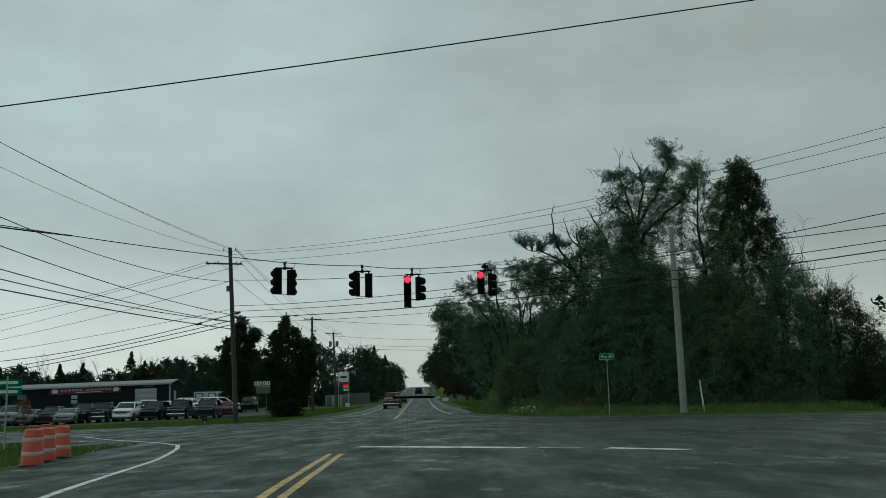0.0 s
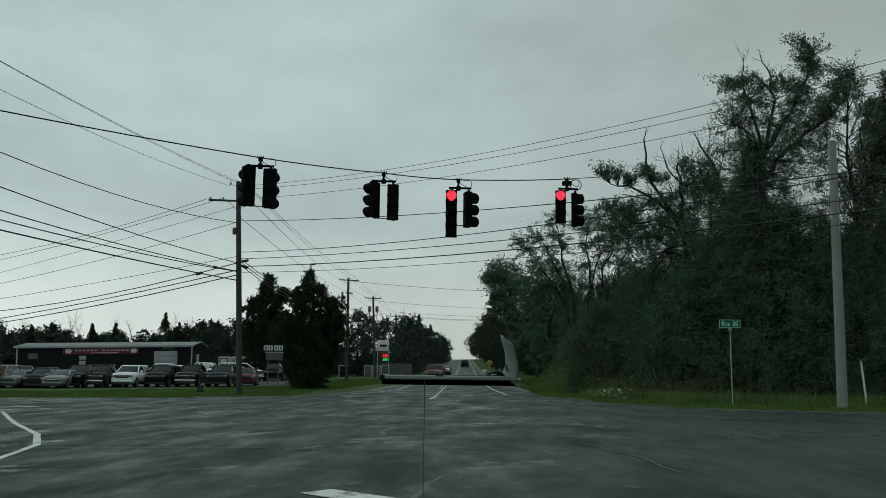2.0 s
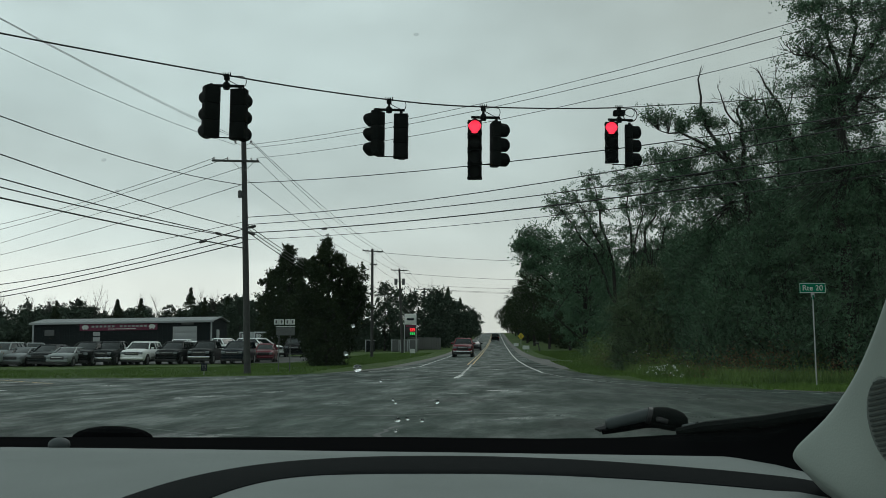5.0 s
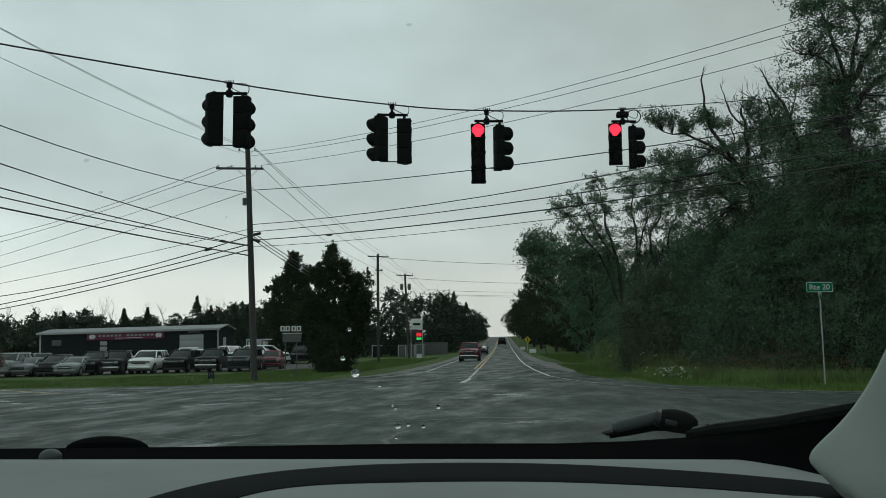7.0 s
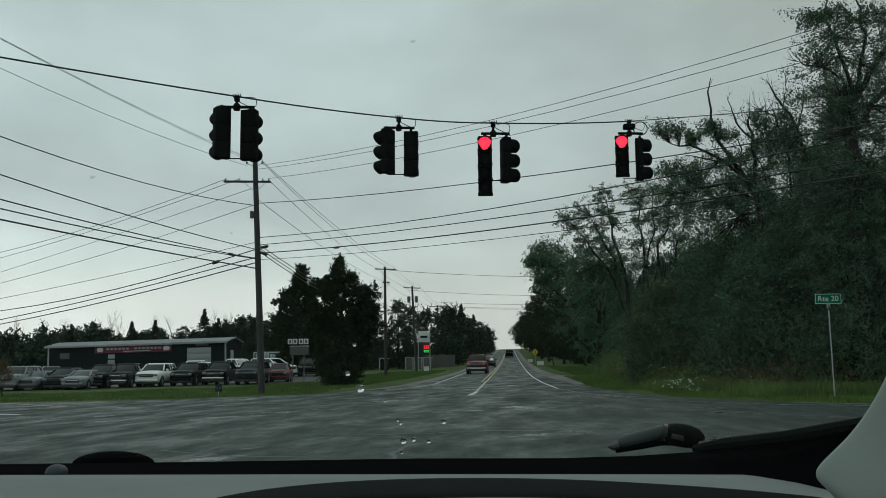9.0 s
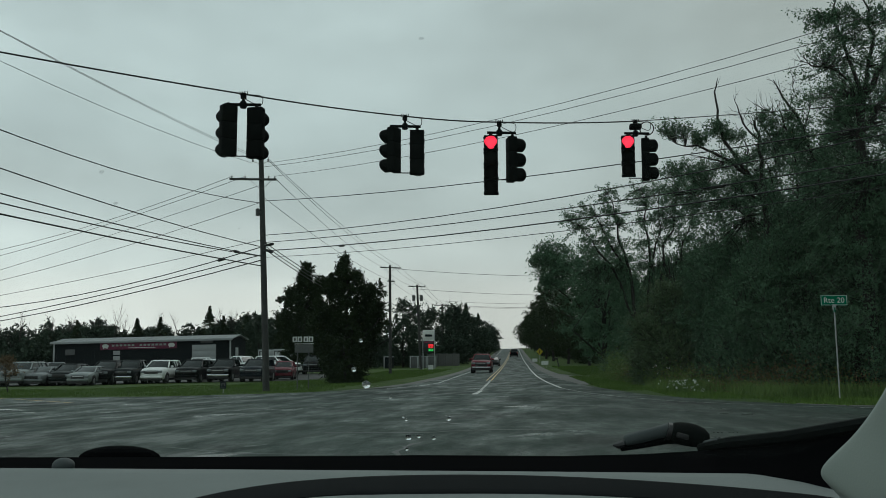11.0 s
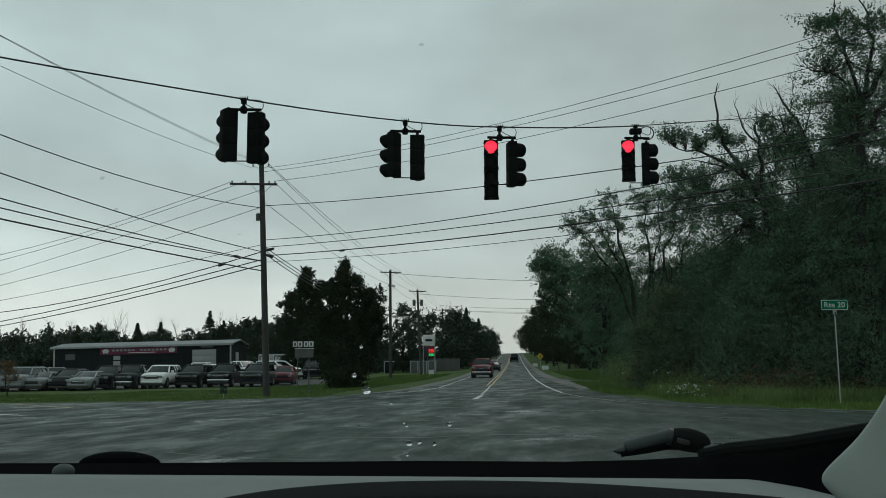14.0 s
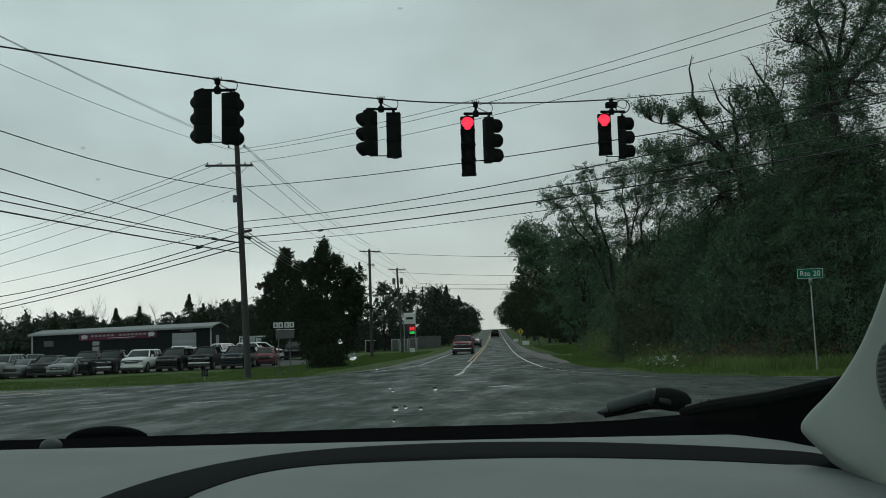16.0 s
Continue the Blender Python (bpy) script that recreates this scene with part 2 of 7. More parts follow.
ASPHALT = asphalt_material()
WHITE_PAINT = paint_material("white_road_paint", (0.62, 0.63, 0.60), 0.44)
FADED_PAINT = paint_material("faded_white_road_paint", (0.42, 0.43, 0.41), 0.50)
YELLOW_PAINT = paint_material("yellow_road_paint", (0.58, 0.33, 0.025), 0.47)
SEAM = plain("dusty_seam", (0.085, 0.105, 0.095), 0.7, vary=0.35, scale=2.0)
TAR = plain("crack_tar", (0.012, 0.012, 0.012), 0.5, vary=0.3)
GRASS = grass_material()
GRAVEL = plain("lot_gravel", (0.055, 0.056, 0.053), 0.9, vary=0.35, scale=0.5, bump=0.6, bscale=25)
SHOULDER = plain("shoulder_gravel", (0.115, 0.112, 0.105), 0.85, vary=0.35, scale=0.8, bump=0.6, bscale=30)
LEAF = leaf_material("leaf_green", (0.043, 0.090, 0.054), (0.112, 0.198, 0.116))
LEAF_PALE = leaf_material("leaf_willow", (0.052, 0.086, 0.045), (0.128, 0.182, 0.096))
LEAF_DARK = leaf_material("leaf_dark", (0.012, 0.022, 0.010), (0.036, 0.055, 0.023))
LEAF_FAR = leaf_material("leaf_far", (0.020, 0.034, 0.024), (0.056, 0.082, 0.056))
DRY_WEED = leaf_material("dry_weed", (0.085, 0.058, 0.034), (0.24, 0.155, 0.085))
MEADOW = leaf_material("meadow_weed", (0.044, 0.080, 0.024), (0.165, 0.245, 0.075))
BLADE = leaf_material("grass_blade", (0.046, 0.095, 0.020), (0.130, 0.208, 0.048))
PETAL = plain("white_petal", (0.62, 0.64, 0.58), 0.7, vary=0.1)
BARK = plain("bark", (0.022, 0.020, 0.017), 0.9, vary=0.35, scale=3, bump=0.5, bscale=20)
DEAD_BARK = plain("dead_bark", (0.05, 0.047, 0.042), 0.9, vary=0.3, scale=3, bump=0.4, bscale=20)
POLE_WOOD = plain("weathered_pole_wood", (0.043, 0.044, 0.042), 0.85, vary=0.3, scale=2.5, bump=0.4, bscale=30)
POLE_STEEL = plain("pale_strain_pole", (0.25, 0.26, 0.24), 0.7, vary=0.15, scale=2.0)
WIRE = plain("black_cable", (0.018, 0.018, 0.018), 0.6, vary=0.1)
LINE_METAL = plain("grey_conductor", (0.03, 0.03, 0.03), 0.6, metal=0.0, vary=0.1)
PORCELAIN = plain("insulator_grey", (0.16, 0.16, 0.16), 0.3, vary=0.1)
STEEL = plain("galvanised_steel", (0.34, 0.35, 0.35), 0.5, metal=0.6, vary=0.15, scale=8)
HOUSING = plain("signal_housing_dark", (0.006, 0.0075, 0.007), 0.8, spec=0.04, vary=0.2, scale=5)
LENS_OFF = plain("dark_signal_lens", (0.007, 0.008, 0.0075), 0.4, spec=0.06, vary=0.1)
RED_GLOW = glow("red_signal_glow", (1.0, 0.035, 0.075), 1.9)
SIGN_GREEN = plain("sign_green", (0.0, 0.150, 0.082), 0.6, vary=0.08, spec=0.05)
SIGN_WHITE = plain("sign_white", (0.60, 0.62, 0.60), 0.5, vary=0.06)
SIGN_GREY = plain("sign_back_grey", (0.09, 0.095, 0.095), 0.6, metal=0.1, vary=0.15)
SIGN_YELLOW = plain("sign_yellow", (0.55, 0.42, 0.02), 0.5, vary=0.08)
PRICE_RED = glow("price_display_red", (1.0, 0.03, 0.04), 1.1)
PRICE_GREEN = glow("price_display_green", (0.03, 0.8, 0.15), 0.9)
LAMP_WARM = glow("amber_lamp", (1.0, 0.35, 0.12), 2.0)
BLACK = plain("black_plastic", (0.014, 0.014, 0.015), 0.55, vary=0.15)
COWL = plain("matt_black_cowl", (0.0022, 0.0025, 0.0028), 0.95, vary=0.15, spec=0.02)
RUBBER = plain("tyre_rubber", (0.018, 0.018, 0.018), 0.8, vary=0.15)
RIM = plain("alloy_rim", (0.42, 0.43, 0.44), 0.35, metal=0.8, vary=0.1)
CHROME = plain("bright_trim", (0.55, 0.56, 0.57), 0.25, metal=0.9, vary=0.05)
CAR_GLASS = plain("tinted_car_glass", (0.006, 0.011, 0.011), 0.08, vary=0.05, spec=0.34)
HEADLAMP = plain("headlamp_lens", (0.17, 0.19, 0.20), 0.12, vary=0.05)
TAIL_RED = plain("tail_lamp_red", (0.35, 0.012, 0.015), 0.2, vary=0.05)
PAINTS = {k: plain("car_paint_" + k, c, 0.30, metal=0.0, vary=0.06, scale=2, coat=0.05, spec=0.07 if max(c) < 0.1 else 0.18) for k, c in (
    ("white", (0.76, 0.78, 0.77)), ("silver", (0.15, 0.165, 0.168)), ("black", (0.0045, 0.006, 0.0065)), ("charcoal", (0.009, 0.0125, 0.013)),
    ("navy", (0.009, 0.014, 0.019)), ("red", (0.135, 0.022, 0.032)), ("wine", (0.130, 0.010, 0.018)), ("pale", (0.215, 0.24, 0.238)))}
SIDING = plain("dark_metal_siding", (0.013, 0.0165, 0.018), 0.7, spec=0.05, vary=0.12, scale=0.8)
ROOF_METAL = plain("pale_roof_metal", (0.17, 0.185, 0.185), 0.5, metal=0.3, vary=0.15, scale=0.6)
TRIM_WHITE = plain("white_trim", (0.30, 0.32, 0.32), 0.5, vary=0.08)
BANNER = plain("red_banner", (0.140, 0.012, 0.045), 0.6, vary=0.12, scale=1.0)
CONTAINER = plain("white_steel_shed", (0.42, 0.45, 0.45), 0.5, vary=0.12, scale=0.8)
ORANGE = plain("orange_barrel_plastic", (0.46, 0.065, 0.028), 0.5, vary=0.18, scale=4)
REFLECT = plain("white_reflective_band", (0.46, 0.36, 0.33), 0.4, vary=0.1)
DASH = plain("grey_dash_plastic", (0.164, 0.187, 0.180), 0.75, vary=0.10, scale=9, bump=0.25, bscale=900, spec=0.2)
DASH_DARK = plain("dark_dash_plastic", (0.009, 0.0105, 0.011), 0.9, vary=0.1, scale=9, bump=0.2, bscale=900, spec=0.03)
RIB = plain("speaker_rib", (0.050, 0.058, 0.054), 0.8, vary=0.1, spec=0.05)
GRILLE = plain("speaker_cloth", (0.125, 0.14, 0.13), 0.9, vary=0.1, scale=20, spec=0.05)
PILLAR = plain("pillar_trim_plastic", (0.245, 0.28, 0.255), 0.8, vary=0.06, scale=12, bump=0.06, bscale=700)
WIPER = plain("wiper_metal", (0.045, 0.055, 0.056), 0.6, spec=0.25, vary=0.15, scale=20)
WINDSCREEN = screen_glass("windscreen_glass")
WATER = water_glass("rain_water")
SMUDGE = smudge_film("dried_smudge")
FENCE = plain("weathered_fence", (0.12, 0.12, 0.115), 0.8, vary=0.2)


# ---- mesh helpers ----
def finish(ob, mat, smooth=True):
    ob.data.materials.append(mat)
    if smooth:
        ob.data.shade_smooth()
        ob.data.set_sharp_from_angle(angle=radians(38))
    return ob


def part(name, bm, mat, parent=None, label="", smooth=True):
    """Link a bmesh as one mesh object, under a thing or a part."""
    me = bpy.data.meshes.new(name)
    bm.normal_update()
    bm.to_mesh(me)
    bm.free()
    ob = finish(new(name, me), mat, smooth)
    ob.parent = parent
    return tagged(ob, label=label)


def thing(name, at, label, category, group="", kind="", turn=0.0):
    e = new(name)
    e.empty_display_size = 0.2
    e.matrix_basis = pose(*at, 0, 0, turn)
    return tagged(e, label, category, group, kind)


def box(bm, lo, hi, bevel=0.0, seg=2, m=None):
    lo, hi = Vector(lo), Vector(hi)
    r = bmesh.ops.create_cube(bm, size=1.0, matrix=(m or Matrix()) @ Matrix.LocRotScale((lo + hi) / 2, None, hi - lo))
    if bevel:
        es = list({e for v in r["verts"] for e in v.link_edges})
        bmesh.ops.bevel(bm, geom=es, offset=bevel, segments=seg, affect="EDGES", profile=0.5)
    return bm


def boxed(lo, hi, bevel=0.0, seg=2, m=None):
    return box(bmesh.new(), lo, hi, bevel, seg, m)


def tube(bm, pts, radii, sides=8, caps=True):
    """A tube along points, with its own radius at each."""
    pts = [Vector(p) for p in pts]
    if not isinstance(radii, (list, tuple)):
        radii = [radii] * len(pts)
    rings = []
    side = None
    for i, p in enumerate(pts):
        d = (pts[min(i + 1, len(pts) - 1)] - pts[max(i - 1, 0)]).normalized()
        if side is None:
            side = d.orthogonal().normalized()
        side = (side - d * side.dot(d)).normalized()
        up = d.cross(side)
        rings.append([bm.verts.new(p + (side * math.cos(a) + up * math.sin(a)) * radii[i]) for a in [2 * math.pi * k / sides for k in range(sides)]])
    for a, b in zip(rings, rings[1:]):
        for k in range(sides):
            bm.faces.new((a[k], a[(k + 1) % sides], b[(k + 1) % sides], b[k]))
    if caps:
        bm.faces.new(list(reversed(rings[0])))
        bm.faces.new(rings[-1])
    return bm


def tubed(pts, radii, sides=8):
    return tube(bmesh.new(), pts, radii, sides)


def lathe(profile, sides=20, m=None):
    """A body turned round z from (radius, height) pairs."""
    bm = bmesh.new()
    rings = []
    for r, z in profile:
        rings.append([bm.verts.new((m or Matrix()) @ Vector((r * math.cos(2 * math.pi * k / sides), r * math.sin(2 * math.pi * k / sides), z))) for k in range(sides)])
    for a, b in zip(rings, rings[1:]):
        for k in range(sides):
            bm.faces.new((a[k], a[(k + 1) % sides], b[(k + 1) % sides], b[k]))
    if profile[0][0] > 0:
        bm.faces.new(list(reversed(rings[0])))
    if profile[-1][0] > 0:
        bm.faces.new(rings[-1])
    return bm


def np_mesh(name, verts, faces, mat, parent=None, label="", smooth=False):
    """One mesh from arrays; faces is n x 3 or n x 4."""
    verts, faces = np.asarray(verts, np.float32), np.asarray(faces, np.int32)
    me = bpy.data.meshes.new(name)
    me.vertices.add(len(verts))
    me.vertices.foreach_set("co", verts.ravel())
    k = faces.shape[1]
    me.loops.add(faces.size)
    me.loops.foreach_set("vertex_index", faces.ravel())
    me.polygons.add(len(faces))
    me.polygons.foreach_set("loop_start", np.arange(0, faces.size, k, dtype=np.int32))
    me.update(calc_edges=True)
    ob = new(name, me)
    me.materials.append(mat)
    if smooth:
        me.shade_smooth()
    ob.parent = parent
    return tagged(ob, label=label)


def step(a, b, x):
    t = np.clip((np.asarray(x, float) - a) / (b - a), 0, 1)
    return t * t * (3 - 2 * t)


def height(x, y):
    """The lie of the land: falls off to the west, climbs to a far crest in the north."""
    x, y = np.asarray(x, float), np.asarray(y, float)
    z = np.where(x > 4, 0.12, np.where(x > -12, 0.03 * x, np.maximum(-0.9, -0.36 + 0.011 * (x + 12)))) * step(8, 24, y)
    z = z - 0.15 * (1 - step(-2, 15, y)) + 6.5 * step(110, 520, y)
    z = z + 0.32 * step(103.5, 107, y) * (1 - step(114, 128, y)) * step(-36, -30, x) * (1 - step(-17, -13, x))
    return z


def hz(x, y):
    return float(height(x, y))


# ---- ground ----
def sheet(name, xs, ys, mat, lift=0.0, label="", category="", kind="structure"):
    X, Y = np.meshgrid(xs, ys)
    Z = height(X, Y) + lift
    nx, ny = len(xs), len(ys)
    i = np.arange(nx * ny).reshape(ny, nx)
    f = np.stack([i[:-1, :-1], i[:-1, 1:], i[1:, 1:], i[1:, :-1]], -1).reshape(-1, 4)
    ob = np_mesh(name, np.stack([X, Y, Z], -1).reshape(-1, 3), f, mat, smooth=True)
    return tagged(ob, label, category, kind=kind)


GX = np.concatenate([np.linspace(-3000, -250, 12), np.linspace(-200, -70, 14), np.linspace(-66, 50, 88), np.linspace(60, 200, 12), np.linspace(260, 3000, 12)])
GY = np.concatenate([np.linspace(-2500, -150, 10), np.linspace(-100, -20, 9), np.linspace(-15, 160, 120), np.linspace(170, 560, 40), np.linspace(620, 3500, 16)])
sheet("ground", GX, GY, GRASS, 0.0, "grassy ground with damp dark green turf", "ground")


def strip(name, keys, along, mat, lift, label, category, cols=14, step_len=1.5, kind="structure"):
    """A paved band between two edges, given by (station, low edge, high edge); along: 'y' or 'x' is the running axis."""
    k = np.array(keys, float)
    n = [k[0, 0]]
    while n[-1] < k[-1, 0]:
        d = step_len if -60 < n[-1] < 170 else 12.0
        n.append(min(n[-1] + d, k[-1, 0]))
    s = np.array(n)
    lo, hi = np.interp(s, k[:, 0], k[:, 1]), np.interp(s, k[:, 0], k[:, 2])
    u = np.linspace(0, 1, cols)
    across = lo[:, None] + (hi - lo)[:, None] * u
    run = np.repeat(s[:, None], cols, 1)
    X, Y = (across, run) if along == "y" else (run, across)
    Z = height(X, Y) + lift
    i = np.arange(len(s) * cols).reshape(len(s), cols)
    f = np.stack([i[:-1, :-1], i[:-1, 1:], i[1:, 1:], i[1:, :-1]], -1).reshape(-1, 4)
    if along == "x":
        f = f[:, ::-1]
    ob = np_mesh(name, np.stack([X, Y, Z], -1).reshape(-1, 3), f, mat, smooth=True)
    return tagged(ob, label, category, kind=kind)


strip("road", [(-120, -5.6, 7.4), (-10, -6.0, 8.2), (8, -6.3, 9.5), (16, -6.5, 12.5), (22, -7.2, 17), (28, -7.9, 24), (32, -9.4, 28), (36, -12.5, 28), (39, -22, 24),
               (42, -26, 15), (43.6, -26, 10.3), (46.7, -26, 8.1), (50.6, -26, 6.6), (56, -26, 5.8), (60, -24, 5.4), (62, -13, 5.2), (63.5, -7.0, 5.1), (68, -5.0, 4.9),
               (74, -3.9, 4.6), (85, -3.6, 4.4), (110, -3.7, 4.3), (166, -4.2, 4.3), (300, -4.6, 3.6), (400, -4.8, 3.1), (700, -6.4, 1.6)], "y", ASPHALT, 0.034, "wet worn asphalt road through the crossing", "road", cols=22)
strip("cross_road_west", [(-700, 140, 151), (-120, 62, 74), (-60, 54, 65.5), (-40, 50.5, 62.5), (-22.6, 46.5, 61.9), (-16, 42, 62.0), (-10, 37, 61.5), (-4, 34, 60)], "x", ASPHALT, 0.028,
      "wet asphalt side road running west", "road", cols=12)
strip("cross_road_east", [(4, 20, 48), (8, 16, 46.5), (10.3, 17, 43.6), (17.9, 20, 41.3), (40, 18, 33), (120, -12, 2), (700, -230, -215)], "x", ASPHALT, 0.022,
      "wet asphalt side road running east", "road", cols=12)
# worn gravel shoulders of the far road, and the car lot
strip("shoulder_east", [(64, 4.7, 5.5), (76, 4.3, 6.0), (86, 4.3, 6.3), (96, 4.2, 5.4), (166, 4.2, 5.2), (400, 3.0, 3.9)], "y", SHOULDER, 0.016, "grey gravel shoulder beside the asphalt", "shoulder", cols=4)
strip("shoulder_west", [(64, -7.2, -5.6), (70, -5.6, -4.4), (76, -4.9, -3.7), (100, -4.6, -3.5), (166, -5.1, -4.1), (400, -5.7, -4.7)], "y", SHOULDER, 0.016, "grey gravel shoulder beside the asphalt", "shoulder", cols=4)
strip("car_lot", [(-90, 83, 127.6), (-45, 86, 127.6), (-32, 91, 127.6), (-20, 95.5, 127.6), (-14, 98, 122)], "x", GRAVEL, 0.02, "pale gravel yard of the car lot", "yard", cols=20)
strip("driveway", [(4.6, 76, 88), (7.0, 79, 86), (12, 80, 85), (26, 80, 85)], "x", SHOULDER, 0.02, "gravel driveway mouth beside the road", "driveway", cols=5)


# ---- road markings ----
def ribbon(name, pts, width, mat, label, lift=0.042, category="road marking", ragged=0.0):
    """A painted line laid on the asphalt along plan points."""
    pts = [Vector((x, y, 0)) for x, y in pts]
    dense = [pts[0]]
    for a, b in zip(pts, pts[1:]):
        n = max(1, int((b - a).length / 0.7))
        dense += [a.lerp(b, (i + 1) / n) for i in range(n)]
    rnd = random.Random(len(dense) * 7 + int(width * 1000))
    vs = []
    for i, p in enumerate(dense):
        d = (dense[min(i + 1, len(dense) - 1)] - dense[max(i - 1, 0)]).normalized()
        s = Vector((-d.y, d.x, 0)) * width / 2
        for q in (p + s * (1 + ragged * rnd.uniform(-1, 1)), p - s * (1 + ragged * rnd.uniform(-1, 1))):
            vs.append((q.x, q.y, hz(q.x, q.y) + lift))
    f = [(2 * i + 1, 2 * i + 3, 2 * i + 2, 2 * i) for i in range(len(dense) - 1)]
    return tagged(np_mesh(name, vs, f, mat), label, category, kind="structure")


ribbon("stop_line", [(0.46, 23.2), (2.73, 20.9), (4.25, 19.6)], 0.42, WHITE_PAINT, "white stop line worn at its ends", ragged=0.08)
ribbon("stop_line", [(4.5, 19.5), (5.4, 19.2)], 0.3, FADED_PAINT, "faded stretch of the white stop line", ragged=0.3)
ribbon("stop_line", [(5.9, 19.0), (7.35, 18.0)], 0.36, WHITE_PAINT, "short worn stretch of white stop line", ragged=0.2)
for dx in (-0.02, 0.26):
    ribbon("yellow_line", [(dx + 0.02, -60), (dx + 0.02, 20.7 - dx)], 0.13, YELLOW_PAINT, "worn yellow centre line on wet asphalt", ragged=0.15)
for dx in (-0.16, 0.14):
    ribbon("yellow_line", [(dx + 0.30, 76), (dx + 0.18, 90), (dx - 0.15, 142), (dx - 0.2, 235), (dx - 0.6, 400)], 0.10, YELLOW_PAINT, "worn yellow centre line on wet asphalt", ragged=0.15)
ribbon("yellow_line", [(0.50, 56.5), (0.44, 70), (0.34, 77)], 0.12, FADED_PAINT, "almost worn away centre line", ragged=0.3)
ribbon("centre_dash", [(0.42, 54.0), (0.52, 57.6)], 0.2, WHITE_PAINT, "short pale bar at the end of the centre line", ragged=0.2)
ribbon("edge_line", [(-3.0, 12.0), (-3.6, 17.1), (-4.2, 22), (-4.75, 25.2), (-5.2, 27.6), (-5.9, 30.4), (-7.4, 33.6), (-10.2, 38.3), (-14.5, 46), (-22, 50)], 0.14, WHITE_PAINT,
       "white edge line curving round the corner", ragged=0.1)
ribbon("edge_line", [(-2.4, -60), (-2.6, 0), (-3.0, 12)], 0.14, WHITE_PAINT, "white edge line beside the wet lane", ragged=0.1)
ribbon("edge_line", [(2.2, 420), (3.0, 270), (3.5, 154), (3.4, 85), (3.6, 68), (3.9, 58)], 0.105, WHITE_PAINT, "white edge line along the far road", ragged=0.15)
ribbon("edge_line", [(3.9, 58), (4.4, 53.5), (5.4, 49), (6.7, 45.9), (9, 43.4), (14, 41.2), (24, 37.5)], 0.08, FADED_PAINT, "faded edge line bending into the side road", ragged=0.35)
ribbon("edge_line", [(-4.1, 400), (-3.5, 166), (-3.0, 109), (-2.75, 84), (-2.65, 74), (-3.2, 68.8), (-4.6, 65.6)], 0.10, WHITE_PAINT, "white edge line along the far road", ragged=0.2)
ribbon("edge_line", [(-6, 61.3), (-11, 59.5), (-18, 60.0), (-24, 61.4), (-60, 64.6)], 0.13, FADED_PAINT, "faded white edge line of the side road", ragged=0.2)
ribbon("turn_dash", [(-15.0, 47.7), (-16.2, 48.3)], 0.3, WHITE_PAINT, "short white lane dash", ragged=0.1)
ribbon("turn_dash", [(-15.2, 50.2), (-16.6, 50.9)], 0.3, WHITE_PAINT, "short white lane dash", ragged=0.1)
ribbon("turn_dash", [(-11.3, 38.2), (-12.6, 40.4), (-13.4, 40.9)], 0.3, WHITE_PAINT, "white lane arrow stroke on the side road", ragged=0.1)
ribbon("pavement_seam", [(-22, 62.0), (-15, 58.5), (-4.8, 51.8), (0.3, 47.3), (3.6, 43.8), (7.1, 40.0), (14, 33)], 0.13, SEAM, "pale seam between two layers of asphalt", lift=0.040, category="seam", ragged=0.5)
ribbon("pavement_seam", [(-3.9, 34.3), (-3.1, 33.6), (-2.2, 32.8), (-0.6, 32.2)], 0.05, SEAM, "pale dusty crack in old asphalt", lift=0.040, category="seam", ragged=0.6)
ribbon("yellow_line", [(-26, 64.0), (-21.6, 60.7), (-16.3, 55.9)], 0.12, YELLOW_PAINT, "worn yellow line of the side road", ragged=0.2)
rnd = random.Random(5)
for pts, w in (([(0.1, 30.2), (0.1, 31.1), (0.4, 31.5), (0.3, 32.9), (0.5, 34.0)], 0.07), ([(1.0, 31.5), (1.5, 30.9), (1.8, 30.3), (2.2, 30.0), (2.9, 30.3)], 0.05), ([(4.3, 20.5), (4.5, 18.6), (4.35, 17.0)], 0.06),
               ([(3.9, 29), (4.3, 27.4), (4.6, 24.6)], 0.04), ([(-1.6, 36.5), (0.3, 35.9), (1.4, 36.2), (2.6, 35.7)], 0.10),
               ([(-2.2, 31.2), (-0.4, 30.6), (0.6, 30.8)], 0.045), ([(1.5, 19.9), (1.62, 21.2), (1.5, 22.6), (1.75, 24.4)], 0.05), ([(-7, 30), (-2, 29.2), (4, 26.8)], 0.05),
               ([(6, 34), (9, 32.6), (14, 31.2)], 0.08), ([(4.4, 68.5), (3.0, 68.9), (1.0, 69.3), (0.2, 69.2)], 0.45), ([(-4, 72.5), (-1.5, 72.9), (0.4, 72.6)], 0.25)):
    ps = []
    for a, b in zip(pts, pts[1:]):
        for i in range(5):
            u = i / 5
            ps.append((a[0] + (b[0] - a[0]) * u + rnd.uniform(-.07, .07), a[1] + (b[1] - a[1]) * u + rnd.uniform(-.07, .07)))
    ribbon("road_crack", ps + [pts[-1]], w, TAR, "dark ragged crack sealed in old asphalt", lift=0.040, category="crack", ragged=0.7)


